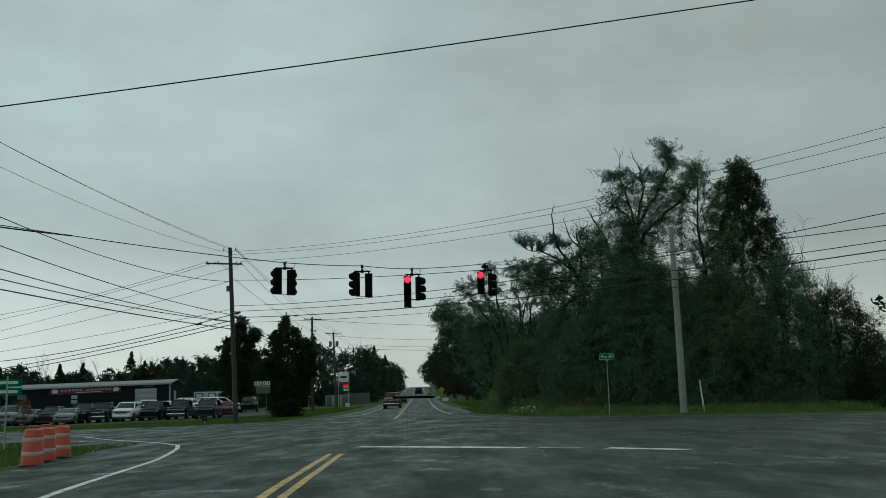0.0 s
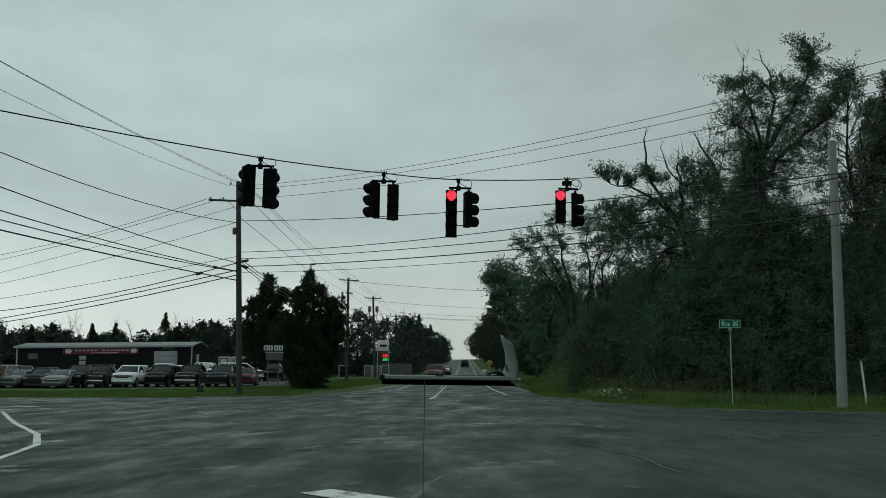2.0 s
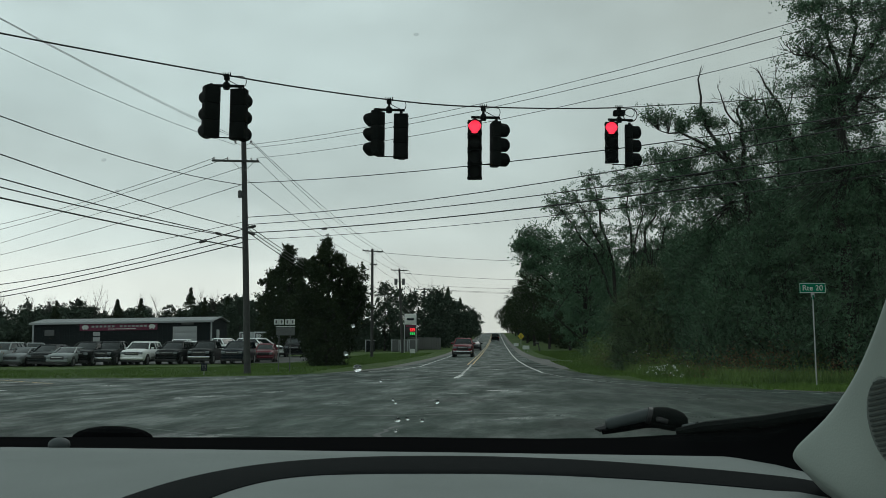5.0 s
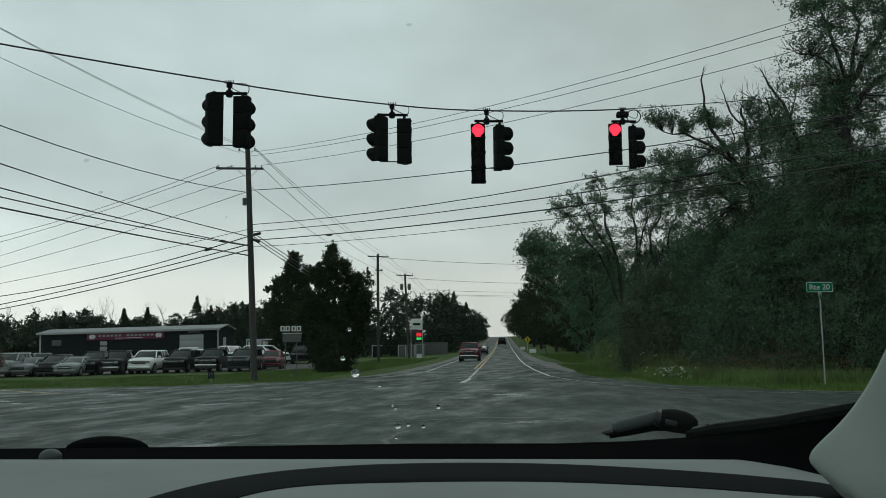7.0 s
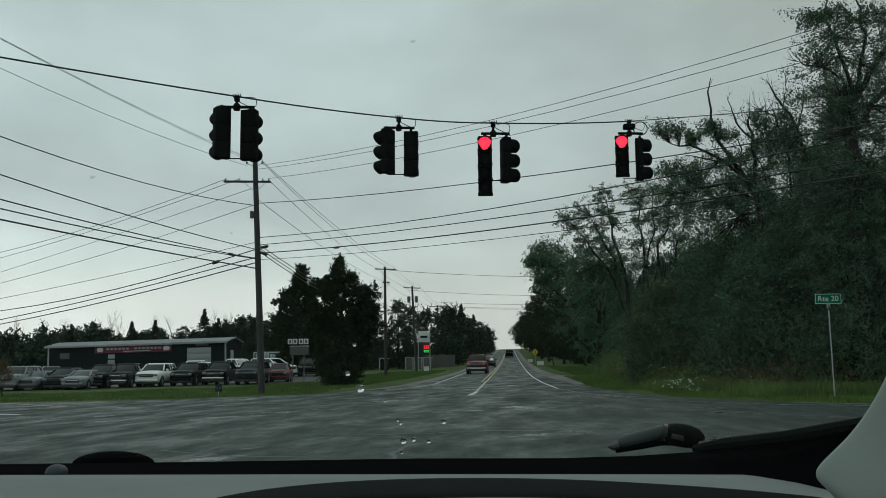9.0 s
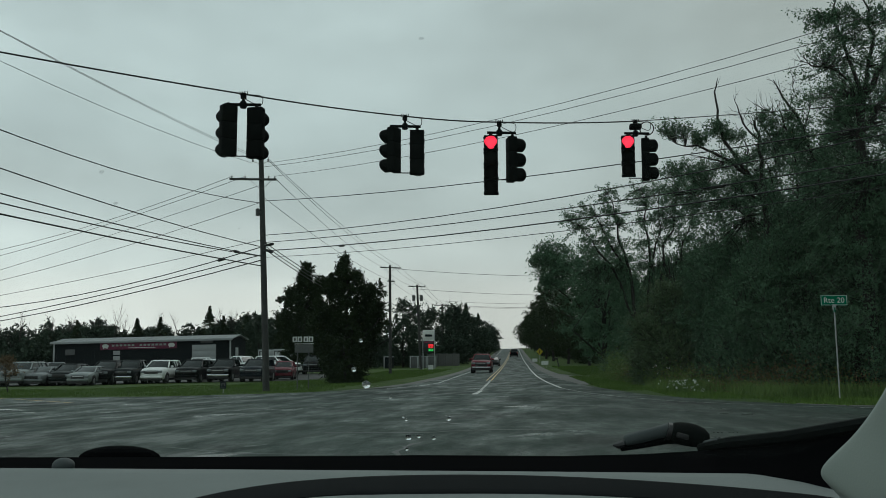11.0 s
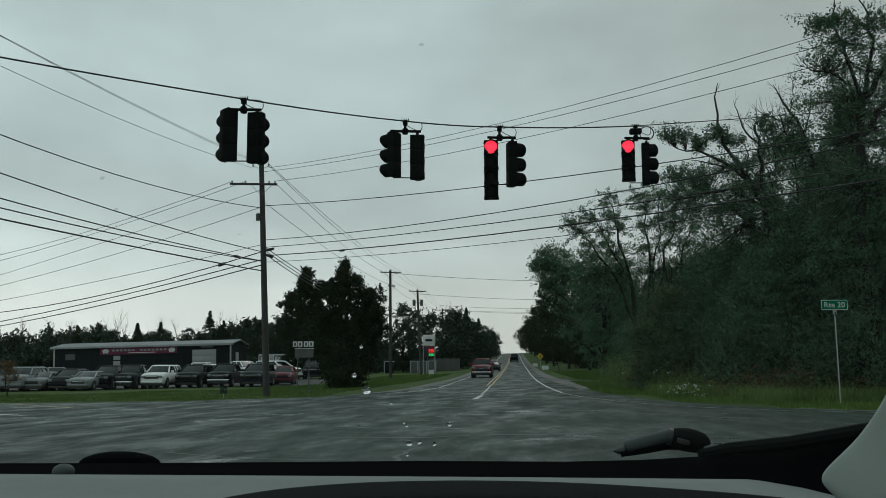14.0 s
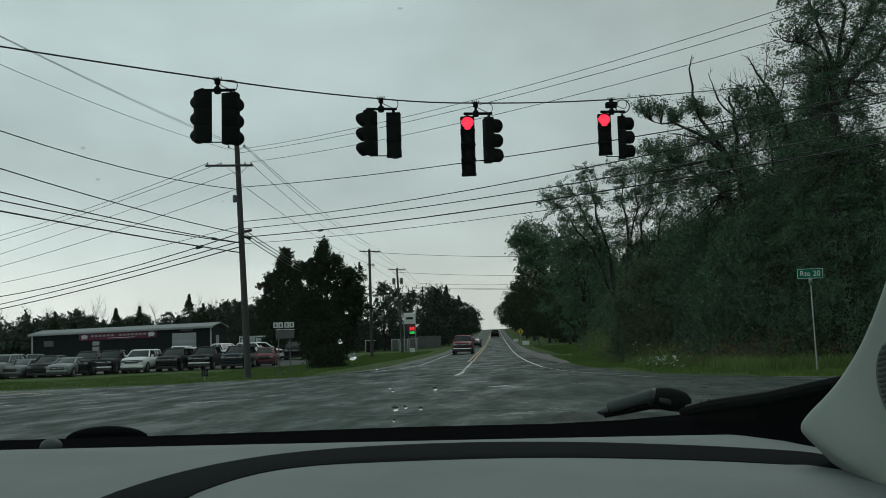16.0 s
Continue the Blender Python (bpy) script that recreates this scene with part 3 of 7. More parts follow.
# ---- trees ----
def branch_skeleton(rng, base, h, spread, levels, lean, up, first, count, thick=1.0):
    """Limbs as (points, radii, level) grown from a trunk; returns limbs and the sites where leaves sit."""
    limbs, sites = [], []
    r0 = (0.008 * h + 0.03) * (1 + 0.25 * (thick - 1))

    def grow(p, d, length, r, level):
        pts, rad = [p], [r]
        n = 5 if level == 0 else 4
        for i in range(n):
            d = (d + Vector(rng.normal(0, 0.16 + 0.05 * level, 3)) + Vector((0, 0, up * (0.12 if level else 0.02)))).normalized()
            p = p + d * length / n
            pts.append(p)
            rad.append(r * (1 - 0.75 * (i + 1) / n))
        limbs.append((pts, rad, level))
        if level >= levels - 1:
            sites.extend(pts[1:])
            return
        if level >= 1:
            sites.extend(pts[-2:])
        k = count[min(level, len(count) - 1)]
        for j in range(k):
            f = first + (1 - first) * (j + rng.uniform(0.1, 0.9)) / k if level == 0 else rng.uniform(0.25, 1.0)
            i = min(int(f * n), n - 1)
            q = pts[i].lerp(pts[i + 1], f * n - i)
            a = rng.uniform(0, 2 * math.pi)
            out = Vector((math.cos(a), math.sin(a), rng.uniform(0.1, 0.9) * up)).normalized()
            dd = (out * spread + d * 0.5).normalized()
            ln = length * (rng.uniform(0.42, 0.68) if level else rng.uniform(0.30, 0.50) * (1.25 - 0.55 * f))
            grow(q, dd, ln, max(rad[i] * 0.55, 0.012 * thick), level + 1)
    grow(Vector(base), Vector((lean[0], lean[1], 1)).normalized(), h * 0.86, r0, 0)
    return limbs, sites


def leaf_arrays(rng, centres, per, sigma, size):
    """Many small bent leaves (two triangles each) scattered round the given centres."""
    c = np.repeat(np.asarray(centres, float), per, 0)
    n = len(c)
    c = c + rng.normal(0, 1, (n, 3)) * sigma * (1, 1, 0.8)
    a = rng.normal(0, 1, (n, 3))
    a /= np.linalg.norm(a, axis=1)[:, None]
    b = np.cross(a, rng.normal(0, 1, (n, 3)))
    b /= np.linalg.norm(b, axis=1)[:, None]
    s = (size * rng.uniform(0.6, 1.4, n))[:, None]
    nn = np.cross(a, b)
    v = np.stack([c - a * s, c + b * s * 0.45 + nn * s * 0.15, c + a * s, c - b * s * 0.45 + nn * s * 0.15], 1).reshape(-1, 3)
    return v, np.arange(4 * n).reshape(n, 4)


def tree(name, at, h, label, seed, spread=0.8, levels=4, count=(9, 5, 4), first=0.25, lean=(0, 0), up=1.0, leaf=LEAF, per=10, sigma=0.3, size=0.09, bark=BARK, category="tree", group="",
         skirt=0):
    rng = np.random.default_rng(seed)
    z = hz(*at) - 0.05
    t = thing(name, (*at, z), label, category, group)
    limbs, sites = branch_skeleton(rng, (0, 0, 0), h, spread, levels, lean, up, first, count, 2.2 if at[1] > 150 else 1.25 if per == 0 else 1.0)
    bm = bmesh.new()
    for pts, rad, lv in limbs:
        if lv < 3 or per == 0:
            tube(bm, pts, rad, 7 if lv == 0 else 5 if lv == 1 else 3, caps=lv == 0)
    part("trunk", bm, bark, t)
    if per:
        s = [tuple(q) for q in sites]
        if skirt:
            for _ in range(skirt):
                a, r = rng.uniform(0, 6.28), h * 0.24 * math.sqrt(rng.uniform(0, 1))
                s.append((r * math.cos(a), r * math.sin(a), rng.uniform(0.2, 0.42 * h)))
        v, f = leaf_arrays(rng, s, per, sigma, size)
        v[:, 2] = np.maximum(v[:, 2], 0.05)
        np_mesh("crown", v, f, leaf, t)
    return t


def conifer(name, at, h, label, seed, group=""):
    rng = np.random.default_rng(seed)
    t = thing(name, (*at, hz(*at) - 0.05), label, "tree", group)
    part("trunk", tubed([(0, 0, 0), (0, 0, h * 0.98)], [0.02 * h, 0.01], 6), BARK, t)
    s = []
    for i in range(int(h * 24)):
        z = h * rng.uniform(0.1, 1.0)
        r = (h - z) * 0.42 * rng.uniform(0.75, 1.0) + 0.02
        a = rng.uniform(0, 6.28)
        for k in np.linspace(0.3, 1, 4):
            s.append((r * k * math.cos(a), r * k * math.sin(a), z - 0.18 * r * k))
    v, f = leaf_arrays(rng, s, 7, 0.09, 0.15)
    np_mesh("crown", v, f, LEAF_DARK, t)
    return t


def thicket(name, boxes, seed, leaf, per_m3, size, label, category="undergrowth"):
    """Dense uneven undergrowth as one mass of leaves in clumps; each box is x0, x1, y0, y1, top."""
    rng = np.random.default_rng(seed)
    vs, fs, base = [], [], 0
    for x0, x1, y0, y1, top in boxes:
        vol = (x1 - x0) * (y1 - y0) * top
        k = max(4, int(vol * per_m3 / 26))
        c = np.stack([rng.uniform(x0, x1, k), rng.uniform(y0, y1, k), np.zeros(k)], 1)
        wob = top * (0.55 + 0.45 * np.sin(c[:, 0] * 1.3 + c[:, 1] * 0.9 + seed) * np.sin(c[:, 1] * 0.6 + seed * 2))
        c[:, 2] = rng.uniform(0.02, 1, k) ** 0.8 * np.maximum(wob, top * 0.35) + height(c[:, 0], c[:, 1])
        v, f = leaf_arrays(rng, c, 26, 0.42, size)
        v[:, 2] = np.maximum(v[:, 2], height(v[:, 0], v[:, 1]) + 0.02)
        vs.append(v)
        fs.append(f + base)
        base += len(v)
    return tagged(np_mesh(name, np.concatenate(vs), np.concatenate(fs), leaf), label, category, kind="stuff")


def crown_tree(name, at, h, profile, label, seed, clumps=120, per=90, sigma=0.42, size=0.085, leaf=LEAF, bark=BARK, lean=(0, 0), limbs=26, twigs=0, group="", category="tree", deep=0.35, lobes=0.25, spires=0, reach=(), feather=1.0):
    """A tree whose crown is made of leaf clumps at the ends of real limbs. profile: (height share, crown radius) pairs from the lowest leaf to the top."""
    rng = np.random.default_rng(seed)
    if at[1] < 62.5:
        per, size = int(per * 2.5), size * 0.54
    near = at[1] < 105
    if near:
        clumps, per, limbs = int(clumps * 2.0), int(per * 0.55), int(limbs * 0.7)
    t = thing(name, (*at, hz(*at) - 0.05), label, category, group)
    pz, pr = [p[0] for p in profile], [p[1] for p in profile]
    r0 = 0.011 * h + 0.06

    def axis(z):
        k = z / h
        return Vector((lean[0] * h * k * k, lean[1] * h * k * k, z))
    z = rng.uniform(pz[0], 1.0, clumps * 3)
    rr = np.interp(z, pz, pr)
    pick = rng.uniform(0, max(pr), clumps * 3) < rr + 0.25 * max(pr)
    z, rr = z[pick][:clumps], rr[pick][:clumps]
    ang = rng.uniform(0, 2 * math.pi, len(z))
    ph = rng.uniform(0, 6.28, 3)
    lob = 1 + lobes * (np.sin(2 * ang + ph[0] + 5 * z) + 0.7 * np.sin(3 * ang + ph[1] - 7 * z))
    rad = rr * lob * (deep + (1 - deep) * np.sqrt(rng.uniform(0, 1, len(z))))
    c = np.array([tuple(axis(zz * h) + Vector((q * math.cos(a), q * math.sin(a), 0))) for zz, q, a in zip(z, rad, ang)])
    bm = bmesh.new()
    # leaf masses carried out on long limbs: (x, y, z, radius)
    for x, y, z_, r in reach:
        e, s = Vector((x, y, z_)), axis(max(0.25 * h, z_ - 0.75 * math.hypot(x, y) - 0.6))
        m_ = s.lerp(e, 0.5) + Vector((0, 0, 0.10 * (e - s).length)) + Vector(rng.normal(0, 0.05, 3)) * (e - s).length
        tube(bm, [s, m_, e], [0.075, 0.05, 0.02], 6, False)
        own_c = np.array([x, y, z_]) + rng.normal(0, 0.62, (int(16 + 22 * r), 3)) * r * (1.1, 0.9, 0.8)
        for q in own_c:
            tube(bm, [m_.lerp(e, 0.75), e.lerp(Vector(q), 0.5) + Vector((0, 0, 0.06)), Vector(q)], [0.022, 0.014, 0.005], 3, False)
        c = np.concatenate([c, own_c])
    n_main = len(c)
    if spires:
        hi = np.nonzero((c[:, 2] > 0.4 * h) & (c[:, 2] < 0.93 * h))[0]
        extra = [c[i] + (0, 0, 0.22 * k + 0.05) for i in rng.choice(hi, min(spires, len(hi)), replace=False) for k in (1, 2, 3)]
        c = np.concatenate([c, np.array(extra)])
    top = [axis(h * k) for k in (0, 0.15, 0.35, 0.55, 0.75, 0.96)]
    for p in top[1:-1]:
        p += Vector(rng.normal(0, 0.012 * h, 3)) * Vector((1, 1, 0)).length / 1.41
    tube(bm, top, [r0 * 1.25, r0, r0 * 0.8, r0 * 0.55, r0 * 0.3, 0.02], 8)
    for i in rng.choice(len(c), min(limbs, len(c)), replace=False):
        e = Vector(c[i])
        s = axis(max(0.12 * h, e.z - (0.1 + 1.2 * rng.uniform()) * (e - axis(e.z)).length - 0.3))
        m_ = s.lerp(e, 0.5) + Vector((0, 0, 0.06 * (e - s).length)) + Vector(rng.normal(0, 0.13, 3)) * (e - s).length
        rb = min(r0 * 0.45, 0.014 + 0.013 * (e - s).length)
        tube(bm, [s, m_, e], [rb, rb * 0.6, 0.012], 5, False)
    for _ in range(twigs):
        i = rng.integers(len(c))
        s = Vector(c[i])
        d = (Vector((s.x, s.y, 0)).normalized() * 0.6 + Vector((0, 0, 1.2)) + Vector(rng.normal(0, 0.35, 3))).normalized()
        ln = rng.uniform(0.6, 1.6)
        mid_ = s + d * ln * 0.5 + Vector(rng.normal(0, 0.1, 3))
        tube(bm, [s, mid_, s + d * ln], [0.022, 0.015, 0.006], 3, False)
        tube(bm, [mid_, mid_ + (d + Vector(rng.normal(0, 0.6, 3))).normalized() * ln * 0.4], [0.012, 0.005], 3, False)
    counts = rng.integers(int(per * 0.7), int(per * 2.3), len(c))
    sig = sigma * rng.uniform(0.6, 1.3, len(c))
    if spires:
        sig[n_main:] = np.tile((0.20, 0.15, 0.09), len(c))[:len(c) - n_main]
        counts[n_main:] = np.tile((60, 36, 18), len(c))[:len(c) - n_main]
    # every clump is a handful of twigs that point outwards and up; leaves sit along them
    kt = 8
    mid_axis = np.array([tuple(axis(min(0.9 * h, max(0.0, q * 0.85)))) for q in c[:, 2]])
    outw = c - mid_axis
    outw /= np.linalg.norm(outw, axis=1)[:, None] + 1e-6
    td = outw[:, None, :] * 0.30 + (0, 0, 0.50) + rng.normal(0, 0.62, (len(c), kt, 3))
    td /= np.linalg.norm(td, axis=2)[:, :, None]
    tl = sig[:, None] * rng.uniform(0.9, 2.5, (len(c), kt)) * feather
    if at[1] < 70:
        for j in range(n_main):
            for k in range(0, kt, 2):
                a_, b_ = Vector(c[j]), Vector(c[j] + td[j, k] * tl[j, k])
                tube(bm, [a_, a_.lerp(b_, 0.5), b_ - Vector((0, 0, 0.05))], [0.012, 0.009, 0.004], 3, False)
    part("trunk", bm, bark, t)
    ji = np.repeat(np.arange(len(c)), counts)
    n = len(ji)
    ki, u = rng.integers(0, kt, n), rng.uniform(0, 1, n) ** 0.75
    ll = tl[ji, ki] * u
    cc = c[ji] + td[ji, ki] * ll[:, None] + rng.normal(0, 1, (n, 3)) * (0.035 + 0.20 * sig[ji] * (1 - 0.6 * u))[:, None]
    cc[:, 2] -= 0.16 * ll * u
    cc[:, 2] = np.maximum(cc[:, 2], 0.05)
    v, f = leaf_arrays(rng, cc, 1, 0.0, size * 1.12)
    np_mesh("crown", v, f, leaf, t)
    return t


W = "trees of the roadside wood"


def old_tree(at, stems, masses, label, seed, twigs, size=0.05):
    """An old tree drawn limb by limb. stems: rows of (x, y, z, radius) from the foot; masses: rows of leafy tufts, (x, y, z) to (x, y, z), radius, count; twigs: bare side twigs in all."""
    rng = np.random.default_rng(seed)
    t = thing("tree", (*at, hz(*at) - 0.05), label, "tree", W)
    bm = bmesh.new()
    runs = []
    for st in stems:
        pts = [Vector(q[:3]) for q in st]
        fine, rad = [], []
        for (a, b), (qa, qb) in zip(zip(pts, pts[1:]), zip(st, st[1:])):
            for k in (0, 0.34, 0.67):
                w = 0.035 * (b - a).length * (k > 0)
                fine.append(a.lerp(b, k) + Vector(rng.normal(0, w, 3)))
                rad.append(qa[3] + (qb[3] - qa[3]) * k)
        fine.append(pts[-1])
        rad.append(st[-1][3])
        tube(bm, fine, rad, 7 if st[0][3] > 0.09 else 5, False)
        runs.append([p for p in fine if p.z > 7.2] or fine)
    for _ in range(twigs):
        run = runs[rng.integers(len(runs))]
        k = rng.integers(max(1, len(run) - 1))
        p, ahead = run[k], (run[min(k + 1, len(run) - 1)] - run[k - 1 if k else 0])
        d = (ahead.normalized() * 0.7 + Vector((0, 0, 0.5)) + Vector(rng.normal(0, 0.6, 3))).normalized()
        ln = rng.uniform(0.35, 1.1)
        q = p + d * ln * 0.5 + Vector(rng.normal(0, 0.05, 3))
        e = p + d * ln + Vector((0, 0, 0.12 * ln))
        tube(bm, [p, q, e], [0.013, 0.009, 0.003], 3, False)
        for _k in range(2):
            tube(bm, [q, q + (d + Vector(rng.normal(0, 0.6, 3))).normalized() * ln * 0.45], [0.007, 0.003], 3, False)
    allp = [p for run in runs for p in run]
    spots = []
    for x0, y0, z0, x1, y1, z1, r0, count in masses:
        for i in range(count):
            c = Vector((x0, y0, z0)).lerp(Vector((x1, y1, z1)), i / max(1, count - 1)) + Vector(rng.normal(0, 0.12, 3))
            r = r0 * rng.uniform(0.85, 1.2)
            root = min(allp, key=lambda p: (p - c).length + 0.4 * max(0.0, p.z - c.z))
            for _k in range(int(10 + 30 * r)):
                e = c + Vector(rng.normal(0, 0.66, 3) * (1.15, 0.9, 0.85)) * r + Vector((-0.04, 0, 0.06))
                m_ = root.lerp(e, 0.55) + Vector(rng.normal(0, 0.05, 3))
                tube(bm, [root, m_, e], [0.012, 0.008, 0.003], 3, False)
                n = int(rng.integers(12, 52))
                u = rng.uniform(0.1, 1.45, (n, 1))
                d = np.array(e - m_)
                spots.append(np.array(m_) + d * u + rng.normal(0, 0.085, (n, 3)))
    part("trunk", bm, BARK, t)
    v, f = leaf_arrays(rng, np.concatenate(spots), 1, 0.0, size)
    np_mesh("crown", v, f, LEAF, t)
    return t


FULL = lambda r, lo=0.1: [(lo, r * 0.7), (0.3, r), (0.55, r * 0.95), (0.8, r * 0.62), (1.0, r * 0.12)]
# the tall ragged tree over the corner and its neighbours
old_tree((15.0, 53.5), [[(0, 0, 0, 0.24), (-0.1, 0, 5.0, 0.21), (-0.1, 0, 9.2, 0.18), (0.1, 0, 11.0, 0.14), (1.1, 0, 12.5, 0.10), (1.7, 0.1, 13.6, 0.07), (2.3, 0.1, 14.8, 0.04), (2.5, 0.1, 15.8, 0.012)],
                        [(-0.15, 0, 9.6, 0.13), (1.1, -0.1, 11.1, 0.10), (2.3, -0.2, 12.1, 0.08), (3.5, -0.2, 13.2, 0.05), (4.1, -0.2, 14.2, 0.012)], [(0.05, 0, 10.8, 0.09), (0.6, 0.2, 12.9, 0.07), (0.6, 0.2, 14.5, 0.045), (0.1, 0.2, 15.6, 0.01)],
                        [(-0.1, 0, 10.2, 0.08), (-0.4, -0.2, 11.6, 0.06), (-1.1, -0.3, 12.1, 0.045), (-1.8, -0.3, 12.2, 0.03), (-2.1, -0.3, 12.6, 0.008)], [(0, 0, 11.0, 0.08), (-0.5, 0.1, 13.4, 0.055), (-0.8, 0.1, 14.4, 0.035), (-0.6, 0.1, 15.5, 0.008)]],
         [(1.4, 0, 16.0, 2.0, 0, 15.0, 0.36, 3), (2.5, 0, 15.7, 2.7, 0, 14.7, 0.36, 3), (1.0, 0, 14.2, 2.0, 0, 14.0, 0.45, 3), (1.3, 0.1, 13.2, 2.4, 0.1, 13.2, 0.55, 3), (-1.3, 0, 14.0, -0.1, 0, 14.1, 0.42, 4), (-1.2, 0, 13.1, 0.2, 0, 13.3, 0.55, 3), (3.5, 0, 14.6, 3.4, 0, 12.9, 0.42, 4), (2.6, 0, 12.9, 3.1, 0, 13.5, 0.45, 2),
          (-0.9, 0.1, 12.4, 2.0, 0.1, 12.3, 0.75, 5), (-1.4, 0.2, 11.1, 2.4, 0.2, 11.3, 0.8, 6), (-1.3, 0.2, 9.9, 1.9, 0.2, 10.1, 0.9, 5), (-1.6, 0.3, 8.2, 2.6, 0.3, 8.2, 1.1, 5), (-1.6, 0.3, 6.2, 2.6, 0.3, 6.2, 1.2, 5)],
         "tall broadleaf tree with ragged forked crown above the corner", 12, 50)
crown_tree("tree", (14.9, 54.4), 11.8, [(0.1, 1.8), (0.4, 1.7), (0.7, 1.2), (0.9, 0.7), (1.0, 0.15)], "slender broadleaf tree beside the tall ragged one", 11, spires=30, clumps=130, per=70, sigma=0.36, limbs=60, twigs=40, deep=0.15, lobes=0.3, group=W)
crown_tree("tree", (13.5, 56.8), 11.2, [(0.2, 1.5), (0.5, 1.7), (0.8, 1.3), (1.0, 0.3)], "thin young tree between the half-dead and the tall one", 15, clumps=70, per=62, sigma=0.36, limbs=50, twigs=60, deep=0.2, lobes=0.4, group=W)
crown_tree("tree", (19.2, 54.2), 14.8, [(0.34, 1.2), (0.55, 1.7), (0.76, 1.9), (0.9, 1.2), (1.0, 0.3)], "thin-crowned tree with sky between its limbs", 13, clumps=80, per=60, sigma=0.36, limbs=70, twigs=60, leaf=LEAF_PALE, group=W)
old_tree((13.1, 58.3), [[(0, 0, 0, 0.17), (-0.25, 0, 4.0, 0.15), (-0.5, 0, 7.9, 0.12), (-1.0, 0, 9.0, 0.10), (-1.86, 0, 10.3, 0.075), (-2.28, 0.1, 11.6, 0.055), (-2.36, 0.1, 12.8, 0.035), (-2.2, 0.1, 13.4, 0.012)],
                        [(-0.9, 0, 8.8, 0.08), (-1.8, -0.1, 9.65, 0.075), (-2.9, -0.2, 10.2, 0.05), (-4.15, -0.3, 10.45, 0.02)], [(-1.8, -0.1, 9.6, 0.04), (-2.7, -0.3, 9.75, 0.03), (-3.55, -0.4, 9.9, 0.012)],
                        [(-0.7, 0, 8.0, 0.06), (-1.95, -0.2, 8.65, 0.05), (-3.1, -0.3, 8.45, 0.035), (-3.8, -0.3, 8.25, 0.022), (-4.55, -0.3, 8.2, 0.008)], [(-0.4, 0, 6.6, 0.06), (-1.6, 0.2, 7.7, 0.04), (-2.9, 0.2, 8.6, 0.02), (-4.1, 0.2, 9.2, 0.008)],
                        [(-1.2, 0, 9.2, 0.05), (-1.0, 0.2, 10.2, 0.035), (-1.3, 0.3, 11.0, 0.01)]],
         [(-4.7, -0.3, 11.2, -2.95, -0.2, 10.55, 0.30, 5), (-2.5, 0, 11.1, -1.5, 0.1, 10.7, 0.31, 4), (-4.3, 0.1, 9.1, -2.8, 0.1, 9.35, 0.36, 5), (-2.3, 0, 9.5, -0.6, 0.3, 9.9, 0.46, 4), (-4.1, 0.1, 8.6, -1.4, 0, 8.6, 0.5, 6), (-3.4, 0.1, 7.9, -0.8, 0.2, 7.6, 0.7, 4), (-2.7, 0.3, 6.0, -0.6, 0.4, 6.4, 0.85, 3)],
         "half-dead tree with long limbs over the verge", 23, 26)
old_tree((12.55, 57.8), [[(0, 0, 0, 0.12), (0.0, 0, 4.0, 0.11), (-0.08, 0, 7.9, 0.10), (-0.15, 0, 9.1, 0.085), (-0.17, 0, 10.4, 0.07), (-0.33, 0, 11.35, 0.05)],
                         [(-0.17, 0, 10.5, 0.05), (-0.7, 0, 11.05, 0.04), (-0.95, 0, 11.7, 0.028), (-1.15, 0, 12.45, 0.008)], [(-0.16, 0, 9.8, 0.03), (0.3, 0.1, 10.6, 0.02), (0.45, 0.1, 11.2, 0.006)]],
         [(0.1, 0.2, 8.6, 0.3, 0.1, 10.4, 0.5, 3)], "broken dead stem with one forked limb", 24, 14)
old_tree((15.0, 57.0), [[(0, 0, 0, 0.15), (-0.1, 0, 4.5, 0.13), (-0.5, 0, 8.8, 0.10), (-0.75, 0, 9.8, 0.085), (-1.24, 0, 11.3, 0.06), (-1.8, 0, 12.1, 0.045), (-2.15, 0, 12.85, 0.012)],
                        [(-1.2, 0, 11.1, 0.04), (-1.9, 0.1, 11.3, 0.03), (-2.7, 0.1, 11.7, 0.01)], [(-0.9, 0, 10.2, 0.035), (-1.7, 0.2, 10.6, 0.028), (-2.6, 0.2, 10.9, 0.02), (-2.95, 0.2, 11.4, 0.006)], [(-1.0, 0, 10.6, 0.03), (-0.7, 0.1, 11.6, 0.02), (-0.55, 0.1, 12.6, 0.006)], [(-1.5, 0, 11.7, 0.02), (-1.3, 0.1, 12.4, 0.014), (-1.35, 0.1, 13.0, 0.005)]],
         [(-2.65, 0.1, 11.2, -1.7, 0.1, 10.4, 0.34, 4), (-2.2, 0.2, 10.0, -0.5, 0.2, 9.9, 0.44, 4), (-1.6, 0.2, 9.3, -1.2, 0.2, 9.2, 0.55, 1)], "dead-topped tree with bare twigs above its leaves", 25, 60)
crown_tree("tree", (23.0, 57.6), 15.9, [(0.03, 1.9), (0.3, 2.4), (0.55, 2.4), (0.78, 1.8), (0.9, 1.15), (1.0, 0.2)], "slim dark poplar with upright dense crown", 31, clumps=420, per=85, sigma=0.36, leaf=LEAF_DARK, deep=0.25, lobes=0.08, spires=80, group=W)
crown_tree("tree", (26.4, 60), 7.6, FULL(2.4), "dark broadleaf tree at the wood's end", 41, clumps=90, per=80, sigma=0.5, group=W)
crown_tree("tree", (20.6, 61), 8.6, FULL(3.2), "dark broadleaf tree in the roadside wood", 37, clumps=150, per=100, sigma=0.6, size=0.095, group=W)
crown_tree("tree", (16.4, 61.5), 10.6, FULL(3.3), "dark broadleaf tree in the roadside wood", 38, clumps=150, per=100, sigma=0.6, size=0.095, group=W)
